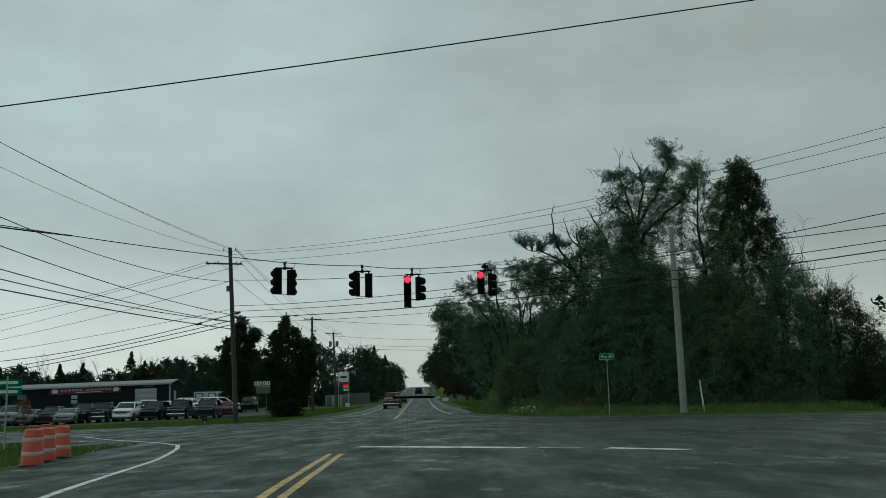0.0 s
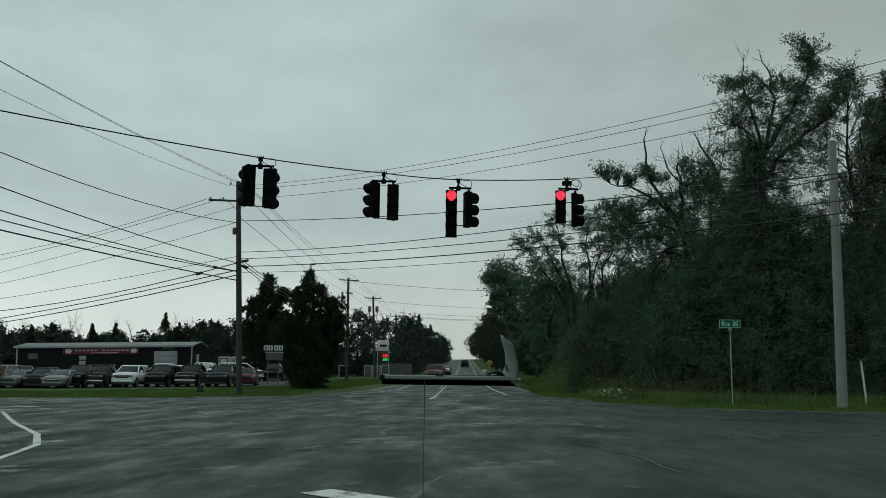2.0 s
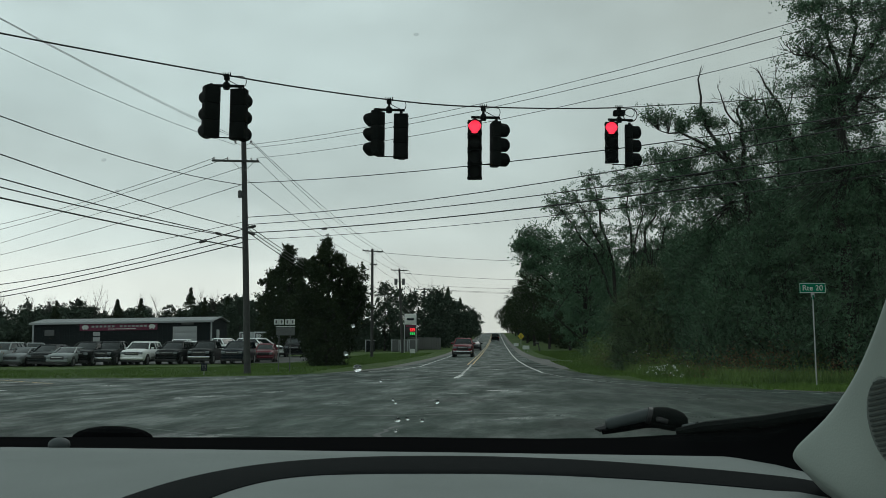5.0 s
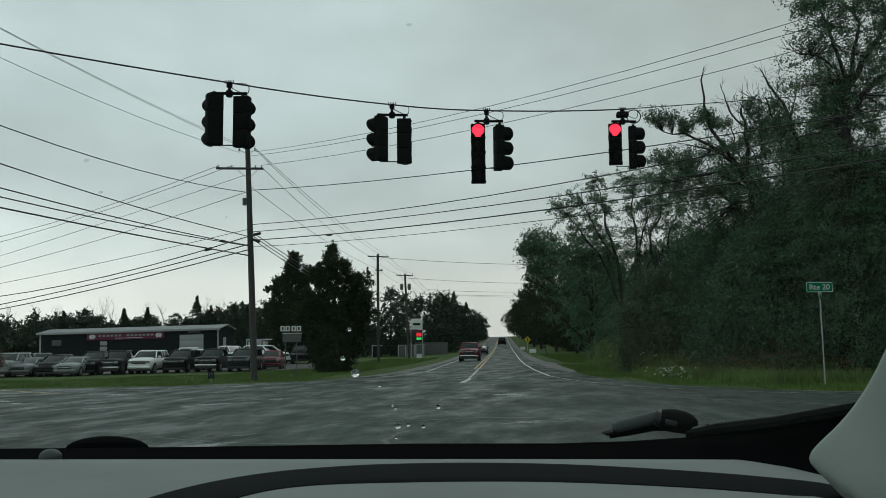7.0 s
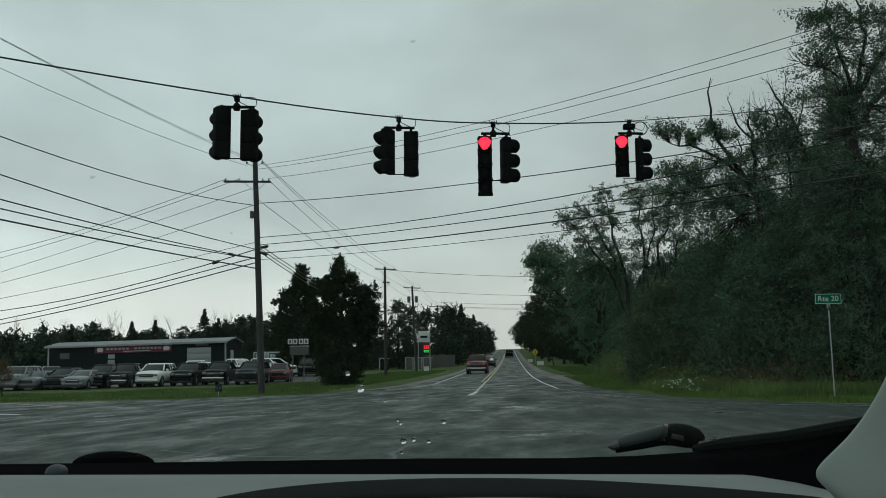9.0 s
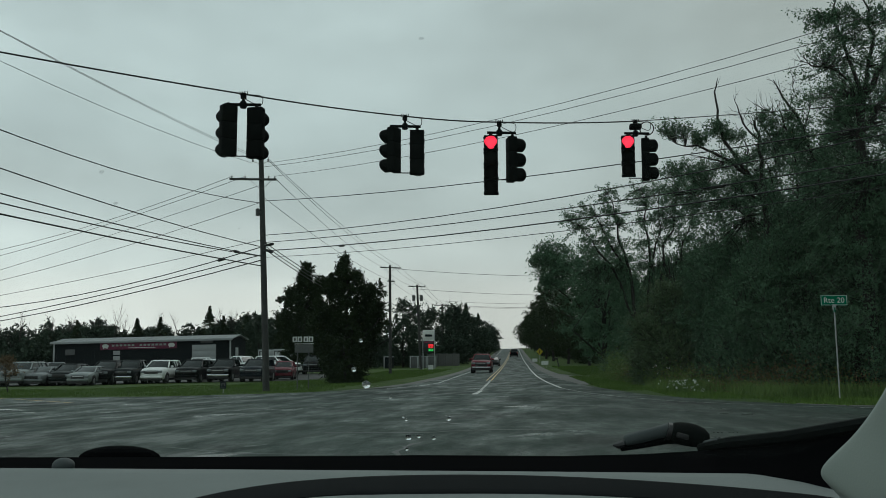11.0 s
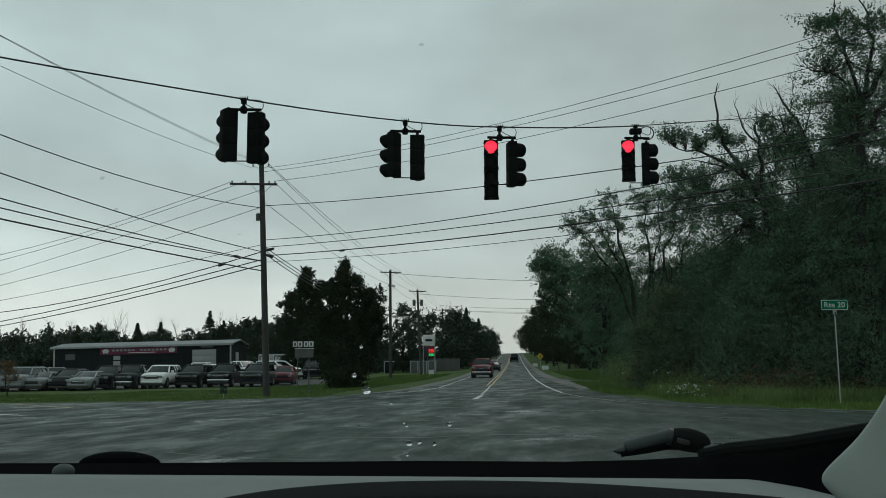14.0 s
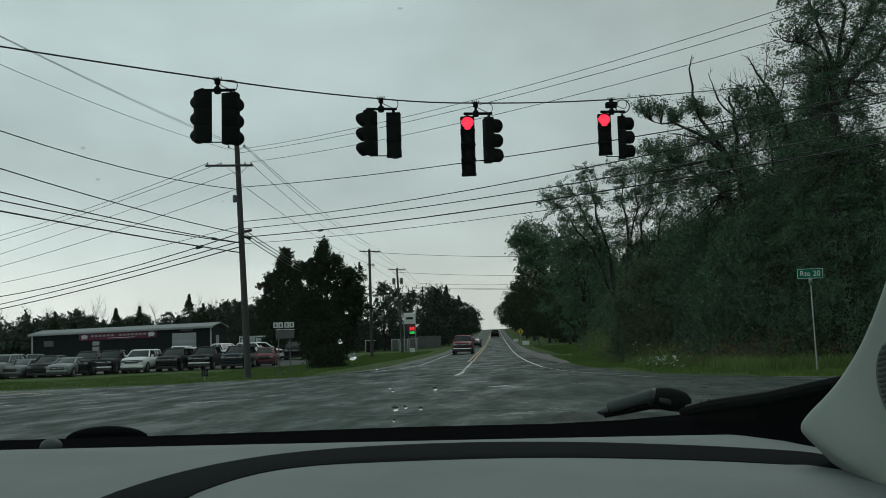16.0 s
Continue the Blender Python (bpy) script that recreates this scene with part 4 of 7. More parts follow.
old_tree((10.0, 79), [[(0, 0, 0, 0.16), (-0.2, 0, 3.5, 0.14), (-0.6, 0, 7.0, 0.10), (-1.3, 0, 10.0, 0.06), (-1.9, 0.1, 12.2, 0.02)], [(0.1, 0, 1.5, 0.12), (0.5, 0, 5.0, 0.10), (0.7, 0.1, 9.0, 0.07), (0.3, 0.1, 12.4, 0.02)],
                      [(0.2, 0.1, 2.0, 0.12), (1.3, 0.1, 6.0, 0.09), (2.3, 0.1, 9.6, 0.06), (2.7, 0.1, 12.6, 0.02)], [(-0.2, 0, 3.6, 0.09), (-1.5, 0, 6.8, 0.07), (-3.0, -0.1, 9.0, 0.045), (-4.2, -0.1, 10.4, 0.012)],
                      [(-0.6, 0, 6.8, 0.06), (-2.0, 0.1, 9.2, 0.045), (-3.0, 0.1, 11.2, 0.012)], [(0.6, 0, 6.4, 0.06), (1.5, 0.1, 9.6, 0.045), (1.5, 0.1, 12.3, 0.012)], [(1.3, 0.1, 6.0, 0.06), (2.9, 0.2, 8.8, 0.045), (3.8, 0.2, 11.3, 0.015)]],
         [(-1.9, 0, 12.0, -1.1, 0.1, 10.2, 0.58, 3), (-4.2, 0, 10.3, -3.0, 0, 8.8, 0.6, 3), (-2.9, 0, 11.0, -2.1, 0, 8.9, 0.65, 3), (0.3, 0, 12.2, 0.7, 0.1, 10.2, 0.6, 3), (1.5, 0, 12.1, 1.8, 0.2, 8.8, 0.65, 4),
          (2.7, 0, 12.4, 2.4, 0.1, 10.2, 0.65, 3), (3.8, 0.1, 11.2, 3.0, 0.2, 8.9, 0.72, 3), (-3.6, 0.1, 7.2, 2.6, 0.3, 7.2, 0.95, 6), (-1.2, 0, 8.6, 0.6, 0.2, 8.6, 0.85, 2), (-2.8, 0.2, 5.4, 2.0, 0.3, 5.4, 1.0, 4)],
         "slender many-stemmed tree with wispy pale leaves by the road", 43, 60, 0.066)
crown_tree("tree", (15.6, 71), 7.6, FULL(3.4), "dark broadleaf tree in the roadside wood", 47, clumps=130, per=100, sigma=0.6, size=0.085, group=W)
crown_tree("tree", (13.8, 82), 8.6, FULL(3.9), "dark broadleaf tree in the roadside wood", 59, clumps=120, per=90, sigma=0.65, size=0.09, group=W)
crown_tree("tree", (9.6, 99), 10.8, [(0.28, 2.4), (0.42, 4.4), (0.65, 4.5), (0.88, 3.2), (1.0, 1.2)], "pale-leaved tree reaching towards the road", 53, clumps=170, per=80, sigma=0.5, limbs=70, twigs=50, lean=(-0.04, 0), size=0.09, lobes=0.4,
           reach=((-5.2, 0, 9.7, 0.8), (-4.3, 0, 10.4, 0.9), (-3.6, 0, 9.0, 1.0), (-4.6, 0, 7.8, 0.8)), group=W)
crown_tree("tree", (14.4, 96), 8.4, FULL(4.2), "dark broadleaf tree in the roadside wood", 61, clumps=130, per=80, sigma=0.7, size=0.10, group=W)
crown_tree("tree", (13.4, 114), 9.4, FULL(4.2, 0.1), "dark broadleaf tree close to the road", 67, clumps=130, per=80, sigma=0.7, size=0.11, group=W)
for i, (x, y, h, c) in enumerate(((11.8, 78, 8.8, (6, 3, 2)),)):
    tree("dead_tree", (x, y), h, "bare dead tree with thin dark branches", 71 + i, spread=0.5, count=c, up=1.1, per=0, bark=BARK, group=W)
tree("dead_tree", (29, 60), 10.5, "bare pale tree at the wood's edge", 79, spread=0.4, count=(8, 4, 3), up=1.5, per=0, bark=DEAD_BARK, group=W)
for i, (x, y, h) in enumerate([(12.6, 128, 11.2), (16, 142, 11), (12.6, 152, 12.2), (10.6, 170, 13.4), (15, 180, 12), (9.2, 196, 14.4), (8.6, 222, 15.0), (13, 236, 12), (8.6, 255, 14.0), (8.2, 290, 13.5), (8.0, 330, 13), (7.6, 372, 13), (7.2, 420, 13.5), (6.6, 465, 14.5)]):
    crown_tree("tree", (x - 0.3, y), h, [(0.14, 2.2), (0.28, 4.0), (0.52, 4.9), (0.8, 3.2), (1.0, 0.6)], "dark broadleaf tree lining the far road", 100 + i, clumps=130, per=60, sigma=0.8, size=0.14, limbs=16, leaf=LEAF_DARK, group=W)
# dense lower trees that face the crossing
for i, (x, y, h, r, lf) in enumerate(((14.4, 57.4, 7.6, 2.5, LEAF), (17.0, 55.6, 8.6, 2.9, LEAF), (20.0, 53.8, 8.4, 3.0, LEAF_PALE), (23.6, 54.0, 9.0, 3.0, LEAF), (27.4, 55.0, 7.0, 2.8, LEAF_DARK), (12.4, 66.0, 6.0, 2.6, LEAF), (16.8, 57.8, 9.0, 2.8, LEAF), (8.9, 61.5, 4.3, 1.5, LEAF_PALE), (13.4, 63.5, 10.0, 3.0, LEAF), (11.6, 64.5, 6.2, 2.2, LEAF), (11.6, 60.6, 6.4, 2.2, LEAF), (11.6, 57.2, 5.0, 1.7, LEAF), (13.0, 56.2, 6.4, 2.0, LEAF), (15.4, 54.6, 7.4, 2.4, LEAF), (18.0, 53.4, 6.8, 2.4, LEAF))):
    crown_tree("tree", (x, y), h, FULL(r, 0.02), "dense dark young tree facing the crossing", 600 + i, clumps=170, per=85, sigma=0.5, size=0.075, leaf=lf, limbs=20, deep=0.4, group=W)
# undergrowth that closes the wood below
thicket("undergrowth", [(12.8, 16, 56.5, 61, 4.2), (15.5, 31, 54.8, 60, 6.0), (14, 20, 60, 72, 6.4), (20, 34, 58, 70, 6.0), (13.5, 18, 68, 80, 5.0), (13.5, 18, 86, 100, 5.4), (13.0, 18, 100, 130, 6.0), (15, 22, 60, 66, 6.5)],
        3, LEAF, 90, 0.07, "dense dark shrubs and saplings under the trees")
thicket("undergrowth", [(14.4, 18, 130, 165, 6.0), (12.4, 17, 165, 240, 6.0), (9.0, 13, 240, 430, 7.0), (34, 70, 40, 70, 8.0)], 4, LEAF_DARK, 7, 0.26, "dense dark shrubs lining the road")
thicket("shrub_row", [(8.6, 12.5, 84, 93, 2.0), (11.6, 14.2, 60.0, 66, 2.4), (13.2, 15.5, 55.0, 57.2, 2.0), (15, 27, 52.4, 54.6, 1.8), (11.0, 13.5, 70, 80, 2.6)], 6, LEAF, 130, 0.05, "leafy green roadside shrubs", "shrub")
thicket("dry_weeds", [(8.8, 12.5, 80.0, 85.0, 1.5), (9.6, 12.8, 58.0, 70, 1.35), (10.4, 14.5, 52.8, 57, 1.2), (13.5, 24, 50.6, 52.4, 0.9), (7.5, 8.9, 62, 71, 1.0), (8.3, 10.2, 56, 62, 1.2), (9.2, 12.0, 52.5, 56, 0.9)], 7, DRY_WEED, 110, 0.04, "tall brownish dry weeds", "weeds")
thicket("weed_mound", [(7.4, 9.4, 68, 77, 1.75), (7.8, 9.4, 61, 68, 1.6), (8.0, 9.3, 56.5, 61, 1.25), (8.4, 10.2, 53.5, 56.5, 0.85), (8.6, 13.2, 77, 88, 1.9), (11.5, 15, 64, 72, 1.9)], 14, MEADOW, 130, 0.05, "rounded mound of tall olive weeds and brambles", "weeds")
thicket("meadow_weeds", [(8.0, 11.5, 62, 82.0, 0.8), (8.4, 12.0, 54, 62, 0.75), (10.2, 16, 49.6, 53, 0.7), (16, 26, 48.6, 51.4, 0.5)], 8, MEADOW, 120, 0.035, "tangled green and yellow meadow weeds", "weeds")

# two dense maples beside the lot
M = "maples by the crossing"
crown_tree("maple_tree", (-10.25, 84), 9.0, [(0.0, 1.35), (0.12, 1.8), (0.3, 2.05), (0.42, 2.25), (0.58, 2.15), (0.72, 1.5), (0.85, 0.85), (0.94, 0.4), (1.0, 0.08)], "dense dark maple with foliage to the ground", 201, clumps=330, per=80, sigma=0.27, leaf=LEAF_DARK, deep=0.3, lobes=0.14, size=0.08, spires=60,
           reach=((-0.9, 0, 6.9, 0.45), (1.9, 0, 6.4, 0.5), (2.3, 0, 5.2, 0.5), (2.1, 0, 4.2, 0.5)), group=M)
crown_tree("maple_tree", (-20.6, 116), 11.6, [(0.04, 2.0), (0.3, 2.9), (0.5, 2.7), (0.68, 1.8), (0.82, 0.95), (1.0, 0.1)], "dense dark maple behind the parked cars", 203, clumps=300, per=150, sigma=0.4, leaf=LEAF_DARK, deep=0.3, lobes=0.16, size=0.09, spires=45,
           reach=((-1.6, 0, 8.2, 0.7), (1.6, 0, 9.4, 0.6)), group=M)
# trees along the west side of the far road
V = "trees west of the far road"
for i, (x, y, h, r) in enumerate([(-17, 172, 10.6, 3.2), (-13.2, 180, 10.0, 3.4), (-9.6, 188, 10.2, 3.0), (-22, 168, 10, 3.6), (-28, 175, 10.5, 4), (-8.8, 212, 10.2, 3.2), (-13, 220, 12, 3.6), (-8.6, 255, 10, 3.4), (-8.4, 300, 9.8, 3.4), (-7.8, 350, 9, 3.2),
                                   (-34, 180, 11, 4), (-19, 205, 11.5, 3.6), (-7.8, 400, 8.5, 3.0)]):
    crown_tree("tree", (x, y), h, FULL(r, 0.03), "dark broadleaf tree along the far road", 300 + i, clumps=80, per=45, sigma=0.85, size=0.19, limbs=12, leaf=LEAF_FAR, group=V)
for i, (x, y, h) in enumerate([(-10.2, 240, 13.5), (-12.4, 234, 12.4), (-9, 280, 12)]):
    conifer("spruce_tree", (x, y), h, "dark pointed spruce by the far road", 340 + i, V)
thicket("undergrowth", [(-40, -9.5, 178, 190, 4.5), (-14, -7.6, 190, 300, 6.0), (-13, -7.0, 300, 420, 7.0)], 9, LEAF_FAR, 4, 0.32, "dense dark shrubs west of the road")
for i in range(4):
    tree("dead_tree", (-12.5 - 5 * i, 200 + 7 * i), 11.5, "bare grey tree above the far wood", 360 + i, levels=3, spread=0.4, count=(8, 4), up=1.5, per=0, bark=DEAD_BARK, group=V)
# wood behind the car lot
B = "wood behind the car lot"
rng = np.random.default_rng(77)
for i in range(48):
    x = -156 + 2.6 * i + rng.uniform(-1.3, 1.3)
    hh = 7.2 + 2.6 * rng.uniform(0, 1) ** 1.6 + (1.2 if x > -62 else 0)
    crown_tree("tree", (x, 226 + rng.uniform(-6, 8)), hh, FULL(rng.uniform(3.0, 4.2), 0.03), "dark broadleaf tree behind the car lot", 400 + i, clumps=70, per=40, sigma=1.1, size=0.28, limbs=6, leaf=LEAF_FAR, group=B)
for i, (x, h) in enumerate(((-66.4, 13.0), (-83, 10.4), (-63.2, 10.8), (-97, 10.0), (-77.6, 10.6), (-58, 11.0))):
    conifer("spruce_tree", (x, 219), h, "dark pointed spruce above the lot's wood", 440 + i, B)
for i, x in enumerate((-64.2, -61.6, -60, -72.6, -88.2, -90, -100.6, -102.8, -104.6, -113, -127, -80)):
    tree("dead_tree", (x, 222), rng.uniform(10.6, 12.6), "bare grey tree in the lot's wood", 460 + i, levels=3, spread=0.35, count=(9, 4), up=1.6, per=0, bark=DEAD_BARK, group=B)
thicket("undergrowth", [(-180, -24, 212, 222, 8.3)], 12, LEAF_FAR, 2.6, 0.46, "dark shrub edge of the wood")
# a closer clump between the lot and the far road
for i, (x, y, h, r) in enumerate(((-40, 200, 10.8, 4), (-34, 196, 11.2, 4), (-46, 204, 10.4, 4), (-29, 190, 10.5, 3.6), (-52, 208, 10.2, 4))):
    crown_tree("tree", (x, y), h, FULL(r, 0.03), "dark broadleaf tree beyond the car lot", 500 + i, clumps=80, per=45, sigma=0.95, size=0.22, limbs=10, leaf=LEAF_FAR, group=B)
tree("sapling", (-28.6, 72.5), 2.2, "small young tree with sparse leaves", 480, levels=3, count=(7, 4), first=0.3, leaf=DRY_WEED, per=12, sigma=0.16, size=0.05, category="tree")


# ---- grass and weeds ----
def blades(name, areas, seed, mat, n, lo, hi, label, wide=0.012):
    """Grass blades as thin tapering triangles over plan boxes; areas: x0, x1, y0, y1."""
    rng = np.random.default_rng(seed)
    size = np.array([(b - a) * (d - c) for a, b, c, d in areas])
    pick = rng.choice(len(areas), n, p=size / size.sum())
    A = np.array(areas)[pick]
    x, y = rng.uniform(A[:, 0], A[:, 1]), rng.uniform(A[:, 2], A[:, 3])
    keep = 0.5 + 0.5 * np.sin(x * 0.8 + 2 * np.sin(y * 0.5)) > rng.uniform(-0.6, 0.9, n)
    x, y = x[keep], y[keep]
    z = height(x, y)
    a, h = rng.uniform(0, 6.28, len(x)), rng.uniform(lo, hi, len(x))
    w = wide * rng.uniform(0.6, 1.5, len(x))
    lx, ly = rng.normal(0, 0.25, len(x)) * h, rng.normal(0, 0.25, len(x)) * h
    v = np.stack([np.stack([x - w * np.cos(a), y - w * np.sin(a), z], 1), np.stack([x + w * np.cos(a), y + w * np.sin(a), z], 1), np.stack([x + lx, y + ly, z + h], 1)], 1).reshape(-1, 3)
    return tagged(np_mesh(name, v, np.arange(len(v)).reshape(-1, 3), mat), label, "grass", kind="stuff")


WEST = [(-45, -24, 62.8, 78), (-24, -13, 63.2, 83), (-13, -7.8, 64.5, 80), (-18, -7.5, 80, 92), (-16, -7, 92, 150)]
EAST = [(5.8, 7.8, 56, 75), (7.2, 9.5, 48.5, 58), (9.5, 26, 44.6, 50), (5.6, 9.0, 58, 84), (6.8, 13, 88, 150)]
blades("grass", WEST, 21, BLADE, 80000, 0.04, 0.12, "short mown wet grass on the verge", 0.02)
blades("grass", EAST, 22, BLADE, 130000, 0.04, 0.13, "short green grass on the verge", 0.018)
blades("tall_grass", [(7.6, 11, 53, 62), (9.6, 16, 48.6, 53), (7.4, 10.5, 62, 82), (16, 26, 47.5, 51)], 23, MEADOW, 36000, 0.15, 0.55, "tall green and yellow weeds before the wood", 0.014)
blades("grass", [(-13, -8.0, 19, 34), (-16, -12.5, 32, 40)], 24, BLADE, 14000, 0.05, 0.15, "short grass on the corner island", 0.02)
rng = np.random.default_rng(31)
fc = np.stack([rng.normal(8.3, 0.45, 60), rng.normal(53.6, 0.8, 60), np.zeros(60)], 1)
fc2 = np.stack([rng.uniform(7.8, 11.0, 140), rng.uniform(58.0, 74, 140), np.zeros(140)], 1)[:110]
fc = np.concatenate([fc, fc2])
fc[:60, 2] = height(fc[:60, 0], fc[:60, 1]) + rng.uniform(0.25, 0.6, 60)
fc[60:, 2] = height(fc[60:, 0], fc[60:, 1]) + rng.uniform(0.65, 1.0, 110)
fc[:60, 2] -= 0.12
v, f = leaf_arrays(rng, fc, 3, 0.03, 0.036)
tagged(np_mesh("wildflowers", v, f, PETAL), "small white wildflowers among tall weeds", "flowers", kind="stuff")

# pale kerb stones along the grass of the corner
for i in range(12):
    a, b = (8.6 + i * 1.02, 46.0), (8.6 + i * 1.02 + 0.98, 0)
    y0 = float(np.interp(a[0], [8.1, 10.3, 17.9, 40], [46.7, 43.75, 41.45, 33.15]))
    y1 = float(np.interp(b[0], [8.1, 10.3, 17.9, 40], [46.7, 43.75, 41.45, 33.15]))
    ang = math.degrees(math.atan2(y1 - y0, b[0] - a[0]))
    ln = math.hypot(y1 - y0, b[0] - a[0]) - 0.03
    if i < 1:
        continue
    k = part("kerb_stone", boxed((0, -0.05, -0.1), (ln, 0.05, 0.045), 0.015), SHOULDER)
    k.matrix_basis = pose(a[0], y0 + 0.12, hz(a[0], y0), 0, 0, ang)
    tagged(k, "low pale concrete kerb stone at the grass edge", "kerb", "kerb stones", "structure")


# ---- traffic signals ----
def signal_head(parent, at, turn, sections, lit, hooded):
    """A black signal head hanging from its bracket: housing sections with lens and hooded visor; front looks to local -y."""
    S = 0.343
    head = part("signal_head", tubed([(0, 0, 0.07), (0, 0, -0.01)], 0.035, 8), HOUSING, parent, "black signal head")
    head.matrix_basis = pose(*at, 0, 0, turn)
    for i in range(sections):
        z = -S * i
        bm = boxed((-0.160, -0.07, z - S + 0.002), (0.160, 0.12, z - 0.002), 0.014, 2)
        for e_ in (-0.152, 0.152):
            box(bm, (e_ - 0.016, -0.02, z - S + 0.004), (e_ + 0.016, 0.09, z - S + 0.028), 0.006)
        box(bm, (-0.172, 0.01, z - S + 0.02), (-0.150, 0.06, z - S + 0.06), 0.006)
        box(bm, (-0.172, 0.01, z - 0.07), (-0.150, 0.06, z - 0.03), 0.006)
        box(bm, (0.150, 0.01, z - S + 0.02), (0.172, 0.06, z - S + 0.06), 0.006)
        part("housing_section", bm, HOUSING, head)
        m = Matrix.Translation((0, -0.072, z - S / 2)) @ Matrix.Rotation(radians(90), 4, "X")
        part("lens", lathe([(0.150, 0.0), (0.146, 0.012), (0.10, 0.028), (0.04, 0.035), (0.0005, 0.036)], 24, m), RED_GLOW if lit == i else LENS_OFF, head, "lit red lens" if lit == i else "")
        bm = bmesh.new()
        n = 22
        rings = []
        for r in (0.160, 0.152):
            row = []
            for k in range(n + 1):
                a = radians((-88 if hooded else -62) + (356 if hooded else 304) * k / n)
                x, zz = r * math.cos(a), r * math.sin(a)
                reach = 0.10 + 0.12 * math.sqrt(max(0.0, 1 - 0.8 * math.sin(a - 0.25) ** 2))
                row.append((bm.verts.new((x, -0.06, z - S / 2 + zz)), bm.verts.new((x * 1.0, -0.06 - reach * 0.6, z - S / 2 + zz - 0.006)), bm.verts.new((x * 0.97, -0.06 - reach, z - S / 2 + zz * 0.97 - 0.008))))
            rings.append(row)
        for k in range(n):
            o0, o1, i0, i1 = rings[0][k], rings[0][k + 1], rings[1][k], rings[1][k + 1]
            for j in (0, 1):
                bm.faces.new((o0[j], o0[j + 1], o1[j + 1], o1[j]))
                bm.faces.new((i0[j], i1[j], i1[j + 1], i0[j + 1]))
            bm.faces.new((o0[2], i0[2], i1[2], o1[2]))
        part("visor", bm, HOUSING, head)
    return head


def signal_pair(x, y, z_wire, z_bar, bar, heads, box_hanger=False):
    """Two heads on a cross bar under the span wire. bar: plan angle of the bar in degrees; heads: (offset, turn, drop, sections, lit)."""
    t = thing("traffic_signal", (x, y, z_bar), "pair of black traffic signal heads hung from the span wire", "traffic light", "signals over the crossing")
    u = Vector((math.cos(radians(bar)), math.sin(radians(bar)), 0))
    part("hanger", tubed([(0, 0, -0.02), (0, 0, z_wire - z_bar)], 0.03, 8), HOUSING, t)
    clamp = part("clamp", boxed((-0.055, -0.035, z_wire - z_bar - 0.10), (0.055, 0.035, z_wire - z_bar + 0.02), 0.012), HOUSING, t)
    for k in (-0.075, -0.025, 0.025, 0.075):
        part("clamp_bolt", tubed([(k, 0, z_wire - z_bar - 0.02), (k, 0, z_wire - z_bar + 0.055)], 0.012, 6), HOUSING, clamp)
    lo, hi = min(h[0] for h in heads), max(h[0] for h in heads)
    part("cross_bar", tubed([u * (lo - 0.08), u * (hi + 0.08)], 0.032, 8), HOUSING, t)
    part("hub", lathe([(0.06, -0.07), (0.075, -0.03), (0.075, 0.03), (0.05, 0.07)], 12), HOUSING, t)
    if box_hanger:
        part("junction_box", boxed((-0.15, -0.10, 0.10), (0.15, 0.10, 0.24), 0.04), HOUSING, t)
    for off, turn, drop, n, lit in heads:
        signal_head(t, u * off + Vector((0, 0, -drop)), turn, n, lit, lit is None)
    zb = -max(h[2] + 0.343 * min(h[3], 3) for h in heads) + 0.04
    part("tie_bar", tubed([u * lo + Vector((0, 0, zb)), u * hi + Vector((0, 0, zb))], 0.012, 6), HOUSING, t)
    top_z = z_wire - z_bar
    loop = [(0.08, 0, top_z - 0.01), (0.20, 0, top_z - 0.015), (0.32, 0, top_z - 0.02), (0.375, 0, top_z - 0.05), (0.39, 0.01, top_z - 0.12), (0.375, 0.02, top_z - 0.19), (0.33, 0.02, top_z - 0.225), (0.27, 0.02, top_z - 0.215), (0.15, 0.02, top_z - 0.16), (0.03, 0, top_z - 0.10)]
    part("feed_cable", tubed([Matrix.Rotation(radians(bar), 3, "Z") @ Vector(p) for p in loop], 0.009, 5), WIRE, t)
    return t


signal_pair(-3.38, 36.5, 6.72, 6.50, 8, [(-0.30, -142, 0.03, 3, None), (0.27, 171, 0.07, 3, None)])
signal_pair(-0.44, 39.3, 6.94, 6.70, 8, [(-0.27, -114, 0.04, 3, None), (0.28, 182, 0.10, 3, None)])
signal_pair(1.72, 39.5, 6.80, 6.55, 8, [(-0.20, 1, 0.07, 4, 0), (0.30, 106, 0.11, 3, None)])
signal_pair(5.06, 41.4, 7.24, 6.93, 8, [(-0.20, -6, 0.06, 3, 0), (0.26, 84, 0.14, 3, None)], True)


# ---- poles and wires ----
def sagging(a, b, sag, n=14):
    a, b = Vector(a), Vector(b)
    return [a.lerp(b, i / n) - Vector((0, 0, 4 * sag * (i / n) * (1 - i / n))) for i in range(n + 1)]


def wire(a, b, sag, r=0.012, label="thin grey overhead conductor", mat=None, name="overhead_wire", sides=5):
    bm = tubed(sagging(a, b, sag), r, sides)
    return tagged(part(name, bm, mat or LINE_METAL), label, "wire", "overhead wires")


